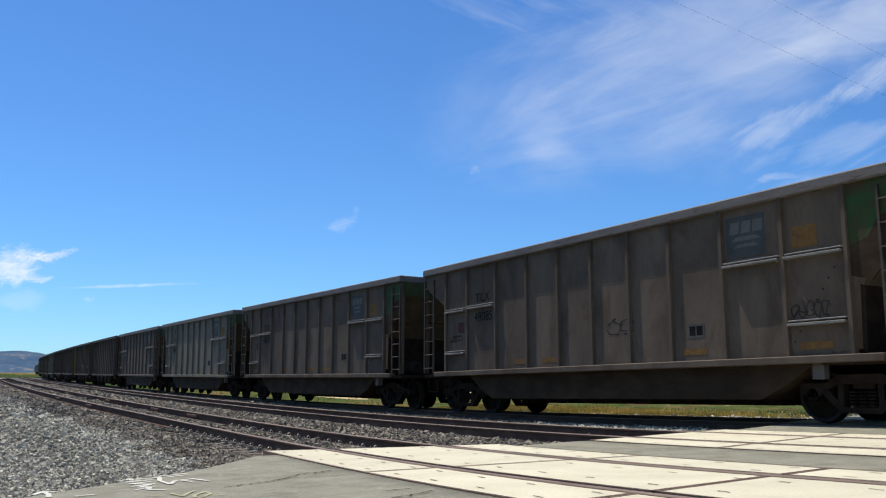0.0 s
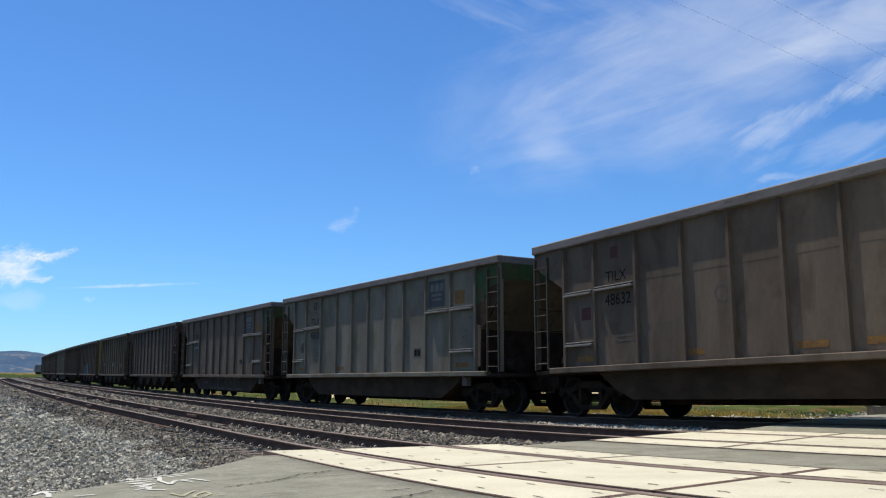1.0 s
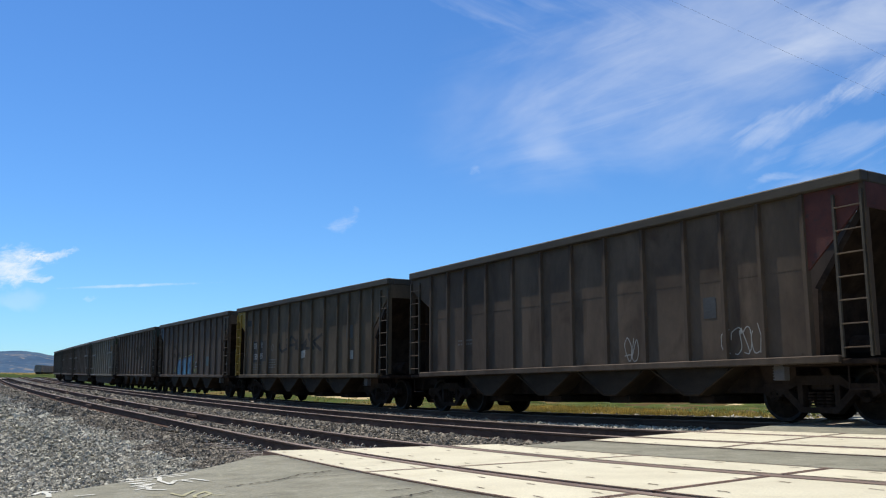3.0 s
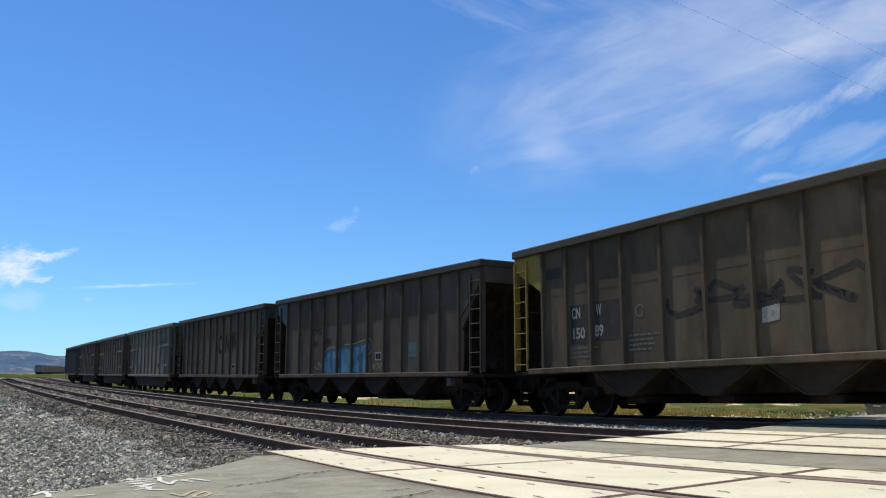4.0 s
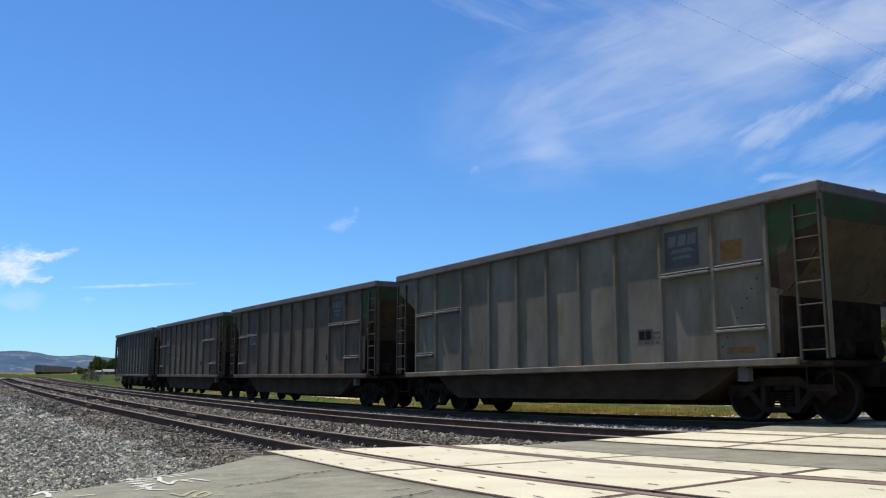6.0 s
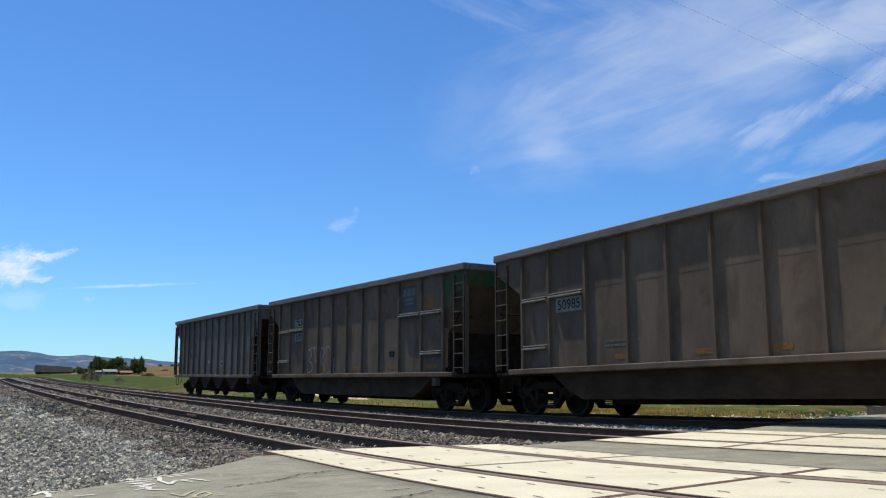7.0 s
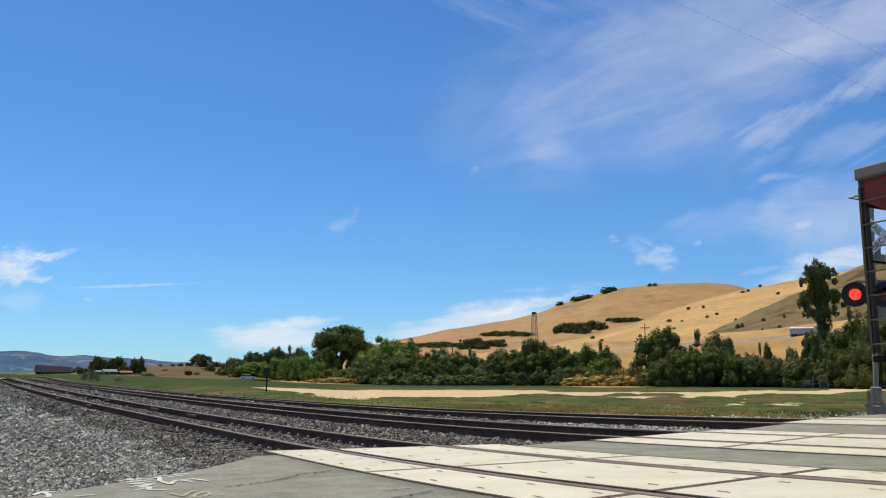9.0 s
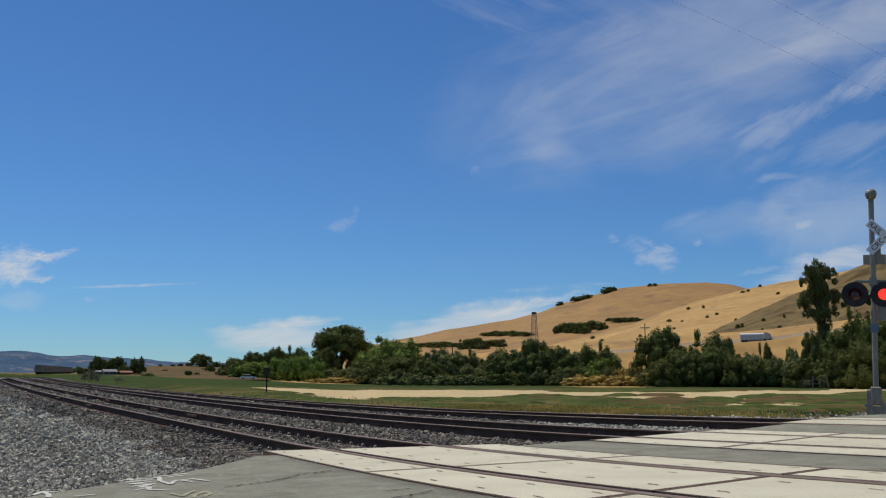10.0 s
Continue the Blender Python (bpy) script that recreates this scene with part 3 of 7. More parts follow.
BARE_SPOTS = ((51.1, 52.7, 44.0, 52.5), (44.1, 45.1, 41.8, 45.2), (55.7, 56.7, 38.4, 40.6))
# islands of plants on and beside the pan: bearings, distances and whether they are brown
ISLANDS = ((42.0, 42.7, 67, 82, 0), (43.9, 46.9, 46, 64, 1), (46.7, 49.4, 47, 67, 0), (43.7, 45.6, 68, 82, 1), (49.8, 50.8, 63, 76, 0),
           (51.8, 53.2, 56, 84, 1), (50.2, 51.4, 50, 62, 1), (53.9, 54.9, 51, 67, 1))


def pan_share(x, y):
    """How bare the flats lie at a place: 1 on dry mud, 0 under plants."""
    r, br = math.hypot(x, y), math.degrees(math.atan2(y, -x))
    if not 38 < r < 185 or not 18.5 < br < 62:
        return 0.0
    ragged = noise.noise(Vector((x * 0.16, y * 0.16, 3.3))) + 0.5 * noise.noise(Vector((x * 0.5, y * 0.5, 8.1)))
    near, far = profile(PAN_NEAR, br), profile(PAN_FAR, br)
    k = min((r - near) / (0.07 * near), (far - r) / (0.05 * far)) * 0.5 + 0.62 + 0.40 * ragged
    for b0, b1, r0, r1, brown in ISLANDS:
        u, v = (2 * br - b0 - b1) / (b1 - b0), (2 * math.log(r) - math.log(r0 * r1)) / math.log(r1 / r0)
        k = min(k, 0.5 + 0.9 * (math.hypot(u, v) - 1) + 0.22 * ragged)
    for b0, b1, r0, r1 in BARE_SPOTS:
        if b0 - 0.5 < br < b1 + 0.5 and r0 - 3 < r < r1 + 3:
            edge = min((br - b0) / 0.25, (b1 - br) / 0.25, (r - r0) / 1.2, (r1 - r) / 1.2)
            k = max(k, 0.35 + 0.3 * edge + 0.3 * ragged)
    return ease(0.40, 0.60, k)


def build_ground():
    xs = knots((-4500, -900, 300), (-900, -300, 50), (-300, -120, 10), (-120, 14, 0.9), (14, 60, 6), (60, 900, 120), (900, 4000, 700))
    ys = knots((-3000, -300, 450), (-300, -30, 30), (-30, 0, 3), (0, 26, 1.0), (26, 112, 0.9), (112, 160, 4), (160, 320, 10), (320, 900, 60), (900, 4500, 450))

    def place(x, y):
        z = ground_z(x, y)
        if 20 < y < 160 and -160 < x < 60:
            z += (0.018 * noise.noise(Vector((x * 0.3, y * 0.3, 0))) + 0.010 * noise.noise(Vector((x * 0.9, y * 0.9, 4)))) * ease(20, 26, y)
            z += 0.05 * (1 - pan_share(x, y)) * ease(34, 44, math.hypot(x, y))
        return (x, y, z - 0.02)
    ob = sheet("ground", xs, ys, place, ground_material())
    pan, dry = ob.data.attributes.new("pan", "FLOAT", "POINT"), ob.data.attributes.new("dry", "FLOAT", "POINT")
    lush = ob.data.attributes.new("lush", "FLOAT", "POINT")
    a, b, c = [], [], []
    for v in ob.data.vertices:
        x, y = v.co.x, v.co.y
        r, br = math.hypot(x, y), math.degrees(math.atan2(y, -x))
        p = pan_share(x, y)
        a.append(p)
        c.append(ease(60, 110, r) * ease(27, 23, br) + ease(120, 150, r) * ease(22, 26, br))
        b.append(max(0.8 * ease(18.5, 20, across(x, y)) * ease(25.5, 22.5, across(x, y)) * ease(-34, -25, x) if -80 < x < 10 and 0 < y < 80 else 0, ease(225, 260, r) * ease(16, 22, br), 0.5 * ease(350, 480, r), 0.42 * ease(0, 25, r - profile(((9, 330), (12.6, 275), (15, 205), (18, 225), (20.5, 290)), br)) * ease(9, 10, br) * ease(22, 20, br), ease(145, 165, r) * ease(38.5, 40, br) * ease(44.5, 43.5, br), ease(190, 215, r) * ease(20.5, 21.5, br) * ease(26, 25, br)))
    pan.data.foreach_set("value", a)
    dry.data.foreach_set("value", b)
    lush.data.foreach_set("value", c)
    tagged(ob, "green and tan salt flats with pale dry mud pans", "ground", kind="structure")


build_ground()


def path_at(x):
    """Middle of the dusty footpath beside the tracks."""
    return 1.6 - 0.03 * min(max(-13 - x, 0.0), 9.0) + 0.02 * max(-26 - x, 0.0)


def build_ballast():
    """The stone bed under all three tracks, low shoulders on both sides."""
    xs = knots((-420, -120, 10), (-120, -50, 2), (-50, -22, 0.5), (-22, 12, 0.2), (12, 30, 2))
    ds = [-1.5 + 0.2 * i for i in range(int(21.0 / 0.2) + 1)]

    def place(x, d):
        p = line(x, d)
        near_rail = min(abs(d - c - s * GAUGE / 2) for c in (D_NEAR, D_MID, D_FAR) for s in (-1, 1))
        z = -0.20 - 0.07 * math.exp(-(near_rail / 0.20) ** 2)
        for c in (D_NEAR, D_MID, D_FAR):
            if abs(d - c) < 0.5:
                z -= 0.03
        if -21 < x < -11.2:
            z -= 0.10 * ease(3.55, 3.8, d) * ease(4.75, 4.5, d) * ease(-21, -20, x)
        if d < 3.6:
            z -= 0.08 * ease(3.6, 2.0, d)
        if d > 17.6:
            z -= 0.55 * ease(17.6, 19.4, d)
        if x > -60:
            z += 0.022 * noise.noise(Vector((x * 5, d * 5, 1))) + 0.03 * noise.noise(Vector((x * 1.2, d * 1.2, 7)))
        return (p.x, p.y, p.z + z)
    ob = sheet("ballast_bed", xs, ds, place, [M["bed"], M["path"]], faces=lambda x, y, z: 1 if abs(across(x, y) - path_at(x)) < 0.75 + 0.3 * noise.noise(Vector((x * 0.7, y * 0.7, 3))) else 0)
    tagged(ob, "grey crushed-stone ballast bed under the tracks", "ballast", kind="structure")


build_ballast()

RAIL_SECTION = [(-0.075, -0.205), (0.075, -0.205), (0.075, -0.194), (0.012, -0.172), (0.009, -0.052), (0.034, -0.040), (0.037, -0.010),
                (0.026, 0.0), (-0.026, 0.0), (-0.037, -0.010), (-0.034, -0.040), (-0.009, -0.052), (-0.012, -0.172), (-0.075, -0.194)]


def build_rail(parent, d):
    xs = knots((-420, -150, 10), (-150, -40, 2.5), (-40, 14, 0.5))
    n, verts, faces, mi = len(RAIL_SECTION), [], [], []
    for x in xs:
        p = line(x, d)
        verts += [(p.x, p.y + a, p.z + b) for a, b in RAIL_SECTION]
    for i in range(len(xs) - 1):
        for j in range(n):
            k = (j + 1) % n
            faces.append((i * n + j, i * n + k, (i + 1) * n + k, (i + 1) * n + j))
            mi.append(1 if j in (6, 7, 8) else 0)
    me = bpy.data.meshes.new("rail")
    me.from_pydata(verts, [], faces)
    me.materials.append(M["rail"])
    me.materials.append(M["railhead"])
    me.polygons.foreach_set("material_index", mi)
    return part("rail", me, None, parent)


def tie_mesh():
    bm = bmesh.new()
    soft_box(bm, -0.115, 0.115, -1.38, 1.38, -0.36, -0.178, 0.012)
    return mesh_of(bm, M["tie"])


def clip_mesh():
    """A spring clip and its shoulder beside the rail foot."""
    bm = bmesh.new()
    ring = [Vector((0.012 * (i % 12) - 0.06, 0.085 + 0.043 * math.cos(i * math.tau / 10), -0.124 + 0.043 * math.sin(i * math.tau / 10))) for i in range(12)]
    for p, q in zip(ring, ring[1:]):
        rod(bm, p, q, 0.012, 5)
    rod(bm, (0.0, 0.0, -0.15), (0.0, 0.05, -0.14), 0.014, 5)
    box(bm, -0.05, 0.05, 0.06, 0.14, -0.178, -0.13)
    box(bm, -0.09, 0.09, -0.02, 0.19, -0.180, -0.166)
    return mesh_of(bm, M["clip"])


def build_track(d, name_label, near):
    tr = thing("railway_track", name_label, "railway track", kind="structure")
    for s in (-1, 1):
        build_rail(tr, d + s * GAUGE / 2)
    tm, cm = tie_mesh(), clip_mesh()
    far = bmesh.new()
    x = -38.0
    rnd = random.Random(int(d * 10))
    while x < -11.0:
        p = line(x, d)
        m = pose(p.x, p.y, p.z - 0.034, 0, 0, rnd.uniform(-1, 1))
        t = part("tie", tm, None, tr)
        t.matrix_basis = m
        if near and x > -21.0:
            for s in (-1, 1):
                for side in (-1,):
                    q = line(x, d + s * GAUGE / 2)
                    c = part("rail_clip", cm, None, tr)
                    c.matrix_basis = pose(q.x, q.y + side * 0.066, q.z - 0.024, 0, 0, 0 if side > 0 else 180)
        x += 0.52
    x = -38.52
    while x > -150:
        p = line(x, d)
        box(far, p.x - 0.115, p.x + 0.115, p.y - 1.3, p.y + 1.3, p.z - 0.36, p.z - 0.192)
        x -= 0.52
    for x, s in ((-30.6, -1), (-36.7, -1), (-24.4, 1), (-28.2, 1), (-34.9, 1), (-45.0, 1)) if near else ():
        q, e = line(x - 0.4, d + s * GAUGE / 2), line(x + 0.4, d + s * GAUGE / 2)
        bm = bmesh.new()
        soft_box(bm, -0.4, 0.4, -0.052, -0.012, -0.13, -0.055, 0.008)
        for k in (-0.28, -0.1, 0.1, 0.28):
            rod(bm, (k, -0.085, -0.09), (k, -0.05, -0.09), 0.02, 6)
        part("joint_bar", tidy(bm), M["edge_steel"], tr).matrix_basis = pose(*((q + e) / 2), 0, -math.degrees(math.atan2(e.z - q.z, 0.8)), math.degrees(math.atan2(e.y - q.y, 0.8)))
    tagged(part("far_ties", far, M["tie"], tr), kind="stuff")


build_track(D_NEAR, "rusty near railway track with wooden ties and spring clips", True)
build_track(D_MID, "rusty middle railway track on grey ballast", False)
build_track(D_FAR, "rusty far railway track that carries the coal train", False)


# ---------------------------------------------------------------- the road and its crossing
def road_edge(d):
    """Where the road's rim runs, x for an offset d."""
    rim = ((-30, -8.0), (0.4, -8.35), (1.5, -9.4), (2.3, -10.1), (3.5, -11.8), (4.6, -11.5), (6.8, -10.5), (10.9, -10.4), (12.8, -10.9), (16.5, -11.9), (21, -13.2), (40, -16), (60, -19))
    for (a, u), (b, v) in zip(rim, rim[1:]):
        if d <= b:
            return u + (v - u) * (d - a) / (b - a)
    return rim[-1][1]


BANDS = ((-12.0, 3.74), (6.80, 8.10), (11.17, 13.19), (15.58, 24.0))   # strips of asphalt between the concrete panels


def build_road():
    bm = bmesh.new()
    for d0, d1 in BANDS:
        n = max(int((d1 - d0) / 0.25), 2)
        rows = []
        for i in range(n + 1):
            d = d0 + (d1 - d0) * i / n
            e = road_edge(d)
            xs = [e + 0.10 * noise.noise(Vector((d * 2.0, 0, 0))) + 0.05 * noise.noise(Vector((d * 9.0, 0, 5)))] + [e + 0.35 + (9 - e - 0.35) * (j / 14) for j in range(15)]
            row = []
            for k, x in enumerate(xs):
                p = line(x, d)
                z = p.z - 0.012 - (0.05 if k == 0 else 0) + 0.006 * noise.noise(Vector((x * 1.5, d * 1.5, 2)))
                if d > 16:
                    z -= 0.25 * ease(16, 24, d)
                row.append(bm.verts.new((p.x, p.y, z)))
            rows.append(row)
        for a, b in zip(rows, rows[1:]):
            for j in range(len(a) - 1):
                bm.faces.new((a[j], a[j + 1], b[j + 1], b[j]))
        for row in (rows[0], rows[-1]):
            for j in range(len(row) - 1):
                lo = [bm.verts.new(v.co - Vector((0, 0, 0.25))) for v in (row[j], row[j + 1])]
                bm.faces.new((row[j], row[j + 1], lo[1], lo[0]))
        for a, b in zip(rows, rows[1:]):
            lo = [bm.verts.new(v.co - Vector((0.05, 0, 0.2))) for v in (a[0], b[0])]
            bm.faces.new((a[0], b[0], lo[1], lo[0]))
    ob = new("road", mesh_of(tidy(bm), M["asphalt"], True))
    tagged(ob, "worn grey asphalt road over the railway", "road", kind="structure")


build_road()


def build_panels():
    """Concrete crossing panels between and beside the rails, steel-edged, with lifting slots."""
    cross = thing("crossing_surface", "pale concrete level-crossing panels with rusty steel edges", "level crossing", kind="structure")

    def slab(d0, d1, x0a, x0b, x1a, x1b):
        """A slab from d0 to d1; its ends run from x0a (at d0) to x0b (at d1) and from x1a to x1b."""
        bm = bmesh.new()
        nx, nd = max(int((x1a - x0a) / 0.5), 2), 3
        top = []
        for i in range(nx + 1):
            row = []
            for j in range(nd + 1):
                w = j / nd
                d = d0 + (d1 - d0) * w
                a, b = x0a + (x0b - x0a) * w, x1a + (x1b - x1a) * w
                p = line(a + (b - a) * i / nx, d)
                row.append(p)
            top.append(row)
        vs = [[bm.verts.new((p.x, p.y, p.z - 0.004)) for p in row] for row in top]
        lo = [[bm.verts.new((p.x, p.y, p.z - 0.17)) for p in row] for row in top]
        for i in range(nx):
            for j in range(nd):
                bm.faces.new((vs[i][j], vs[i + 1][j], vs[i + 1][j + 1], vs[i][j + 1]))
        for i in range(nx):
            for j, s in ((0, 1), (nd, -1)):
                f = bm.faces.new((vs[i][j], vs[i + 1][j], lo[i + 1][j], lo[i][j]))
                f.material_index = 1
        for j in range(nd):
            for i in (0, nx):
                f = bm.faces.new((vs[i][j], vs[i][j + 1], lo[i][j + 1], lo[i][j]))
                f.material_index = 1
        # rusty angle iron round the rim, a hair proud
        w = 0.028
        def strip(pts):
            for (a, b, c, d) in pts:
                f = bm.faces.new([bm.verts.new((q.x, q.y, q.z)) for q in (a, b, c, d)])
                f.material_index = 1
        for i in range(nx):
            for j, s in ((0, 1), (nd, -1)):
                a, b = top[i][j], top[i + 1][j]
                off = Vector((0, s * w, 0))
                strip([(a, b, b + off, a + off)])
        for j in range(nd):
            for i, s in ((0, 1), (nx, -1)):
                a, b = top[i][j], top[i][j + 1]
                off = Vector((s * w, 0, 0))
                strip([(a, a + off, b + off, b)])
        # lifting slots
        rnd = random.Random(int((d0 * 7 + x0a) * 100))
        for i in range(max(int((x1a - x0a) / 0.75), 1)):
            for wv in (0.22, 0.78):
                a = x0a + (x1a - x0a) * (i + 0.5 + rnd.uniform(-0.05, 0.05)) / max(int((x1a - x0a) / 0.75), 1) + (x0b - x0a) * wv
                p = line(a, d0 + (d1 - d0) * wv)
                f = bm.faces.new([bm.verts.new(p + Vector((u, v, 0.0005))) for u, v in ((-0.055, -0.010), (0.055, -0.010), (0.055, 0.010), (-0.055, 0.010))])
                f.material_index = 2
        me = mesh_of(tidy(bm), [M["concrete"], M["edge_steel"], M["rail"]])
        part("panel", me, None, cross)

    h = GAUGE / 2
    for c, ends in ((D_NEAR, ((-12.15, -10.55), (-8.05, -7.35), (-4.55, -4.85), (-1.4, -1.9), (1.8, 1.3), (5.0, 4.6))),
                    (D_MID, ((-10.1, -10.3), (-7.5, -8.0), (-4.6, -5.1), (-1.6, -2.0), (1.5, 1.2), (4.6, 4.4))),
                    (D_FAR, ((-10.75, -11.4), (-8.0, -8.7), (-5.1, -5.8), (-2.1, -2.6), (1.0, 0.6), (4.1, 3.8)))):
        lo, hi = c - 1.57, c + 1.48
        for a, b in zip(ends, ends[1:]):
            def endx(e, d):
                return e[0] + (e[1] - e[0]) * (d - lo) / (hi - lo)
            bays = ((lo, c - h - 0.062), (c - h + 0.105, c + h - 0.105), (c + h + 0.062, hi))
            for d0, d1 in bays if c != D_FAR else bays[1:]:
                slab(d0, d1, endx(a, d0) + 0.012, endx(a, d1) + 0.012, endx(b, d0) - 0.012, endx(b, d1) - 0.012)


build_panels()

# ---------------------------------------------------------------- the coal train
PITCH, SPEED, LAST = 16.10, 21.2, -191.4      # metres from car to car, metres a second, middle of the last car at the start
HALF, WIDE, TOP, SILL = 7.38, 1.6, 4.08, 1.09
SHEET = -WIDE + 0.085                         # the side sheets lie back between the posts
TUB_POSTS = (-6.2, -5.12, -3.78, -2.45, -1.24, -0.06, 1.12, 2.3, 3.63, 4.98, 6.2)
HOPPER_POSTS = (-6.2, -5.3, -4.45, -3.4, -2.22, -1.07, 0.06, 1.2, 2.35, 3.5, 4.42, 5.28, 6.2)
shared = {}


def once(key, make):
    if key not in shared:
        shared[key] = make()
    return shared[key]


def wheelset_mesh():
    bm = bmesh.new()
    turn = pose(0, 0, 0, 90, 0, 0)
    for s in (-1, 1):
        m = Matrix.Translation((0, s * 0.753, 0)) @ turn @ Matrix.Diagonal((1, 1, s, 1))
        prof = [(0.06, -0.09), (0.12, -0.09), (0.14, -0.05), (0.36, -0.02), (0.40, -0.055), (0.457, -0.06), (0.455, 0.05), (0.485, 0.055), (0.485, 0.08), (0.40, 0.08), (0.36, 0.02), (0.14, 0.04), (0.12, 0.09), (0.06, 0.09)]
        lathe(bm, prof, m, 28, mi=[0, 0, 0, 0, 1, 1, 0, 0, 0, 0, 0, 0, 0])
    rod(bm, (0, -1.05, 0), (0, 1.05, 0), 0.075, 10)
    for s in (-1, 1):
        rod(bm, (0, s * 0.98, 0), (0, s * 1.09, 0), 0.115, 12)
        for k in range(3):
            a = k * math.tau / 3
            rod(bm, (0.07 * math.cos(a), s * 1.08, 0.07 * math.sin(a)), (0.07 * math.cos(a), s * 1.11, 0.07 * math.sin(a)), 0.022, 6)
    return mesh_of(tidy(bm), [M["wheel"], M["wheel_rim"]])


def side_frame_mesh():
    """Cast truck side frame with its spring opening."""
    bm = bmesh.new()
    top = [(-1.15, 0.50), (-1.10, 0.66), (-0.62, 0.66), (-0.42, 0.80), (0.42, 0.80), (0.62, 0.66), (1.10, 0.66), (1.15, 0.50), (0.98, 0.42), (0.76, 0.44), (0.62, 0.54), (0.40, 0.64), (-0.40, 0.64), (-0.62, 0.54), (-0.76, 0.44), (-0.98, 0.42)]
    prism(bm, top, -0.09, 0.09)
    prism(bm, [(-0.72, 0.50), (-0.60, 0.56), (-0.30, 0.26), (0.30, 0.26), (0.60, 0.56), (0.72, 0.50), (0.36, 0.16), (-0.36, 0.16)], -0.09, 0.09)
    for x in (-0.36, 0.36):
        box(bm, x - 0.05, x + 0.05, -0.08, 0.08, 0.22, 0.66)
    for x in (-0.17, 0.0, 0.17):
        for k in range(5):
            rod(bm, (x, 0, 0.27 + k * 0.055), (x, 0, 0.30 + k * 0.055), 0.075, 8)
    return mesh_of(tidy(bm), M["steel_dark"])


def bolster_mesh():
    bm = bmesh.new()
    soft_box(bm, -0.2, 0.2, -1.0, 1.0, 0.55, 0.78, 0.03)
    box(bm, -0.75, 0.75, -0.08, 0.08, 0.42, 0.5)
    for s in (-1, 1):
        box(bm, s * 0.5 - 0.06, s * 0.5 + 0.06, -0.85, 0.85, 0.36, 0.46)
    return mesh_of(tidy(bm), M["steel_dark"])


spinning = []


def add_truck(car, x, names=True):
    tr = new("truck")
    tr.parent = car
    tr.matrix_basis = pose(x, 0, 0)
    part("bolster", once("bolster", bolster_mesh), None, tr)
    for s in (-1, 1):
        f = part("side_frame", once("side_frame", side_frame_mesh), None, tr)
        f.matrix_basis = pose(0, s * 1.0, 0)
    for dx in (-0.89, 0.89):
        w = part("wheelset", once("wheelset", wheelset_mesh), None, tr, "dark steel wheels with bright worn treads")
        w.matrix_basis = pose(dx, 0, 0.457)
        spinning.append((w, dx))


def coupler_mesh():
    bm = bmesh.new()
    soft_box(bm, 0, 0.46, -0.09, 0.09, 0.74, 0.94, 0.02)
    prism(bm, [(0.42, -0.16), (0.62, -0.18), (0.64, -0.06), (0.54, 0.0), (0.64, 0.1), (0.60, 0.17), (0.42, 0.12)], 0.70, 0.98, "z")
    rod(bm, (0.0, 0.35, 0.75), (0.35, 0.30, 0.55), 0.03, 6)
    rod(bm, (0.35, 0.30, 0.55), (0.60, 0.28, 0.62), 0.03, 6)
    return mesh_of(tidy(bm), M["steel_dark"])


def ladder(bm, x0, x1, y, z0, z1, rungs, depth=0.05):
    for x in (x0, x1):
        box(bm, x - 0.022, x + 0.022, y - depth, y, z0, z1)
    for k in range(rungs):
        z = z0 + (z1 - z0) * (k + 0.4) / rungs
        rod(bm, (x0, y - depth * 0.8, z), (x1, y - depth * 0.8, z), 0.013, 5, mi=1)


def post_mesh(z0, z1, w=0.075, dep=0.09, mat_key="grey"):
    """A pressed hat-section side post."""
    bm = bmesh.new()
    for a, b in ((z0, z1),):
        pts = [(-w / 2 - 0.022, 0), (-w / 2, -dep), (w / 2, -dep), (w / 2 + 0.022, 0)]
        lo = [bm.verts.new((x, y, a)) for x, y in pts]
        hi = [bm.verts.new((x, y, b)) for x, y in pts]
        for i in range(3):
            bm.faces.new((lo[i], lo[i + 1], hi[i + 1], hi[i]))
        bm.faces.new(lo[::-1])
        bm.faces.new(hi)
        k = 0
        z = a + 0.15
        while z < b - 0.1:
            for x in (-w / 2 - 0.035, w / 2 + 0.035):
                box(bm, x - 0.008, x + 0.008, -0.028, -0.018, z - 0.008, z + 0.008)
            z += 0.26
    return mesh_of(tidy(bm), M[mat_key])


def side_mesh(x0, x1, z0, z1, cut0, cut1, y, mat_key, dents=0.012, seed=0):
    """A side sheet, slightly dented; cut0 and cut1 slant its lower corners towards the middle."""
    bm = bmesh.new()
    nx, nz = 44, 8
    g = []
    for i in range(nx + 1):
        row = []
        for j in range(nz + 1):
            w = j / nz
            a, b = x0 + cut0 * (1 - w), x1 - cut1 * (1 - w)
            x, z = a + (b - a) * i / nx, z0 + (z1 - z0) * w
            row.append(bm.verts.new((x, y + dents * noise.noise(Vector((x * 0.9, z * 0.9, seed * 3.1))), z)))
        g.append(row)
    for i in range(nx):
        for j in range(nz):
            bm.faces.new((g[i][j], g[i + 1][j], g[i + 1][j + 1], g[i][j + 1]))
    ret = bmesh.ops.extrude_face_region(bm, geom=bm.faces[:])
    for v in ret["geom"]:
        if isinstance(v, bmesh.types.BMVert):
            v.co.y += 0.03
    return mesh_of(tidy(bm), M[mat_key], False)


def mirror_y(me):
    def make():
        m2 = me.copy()
        m2.transform(Matrix.Diagonal((1, -1, 1, 1)))
        m2.flip_normals()
        return m2
    return once(("mirror", me.name), make)


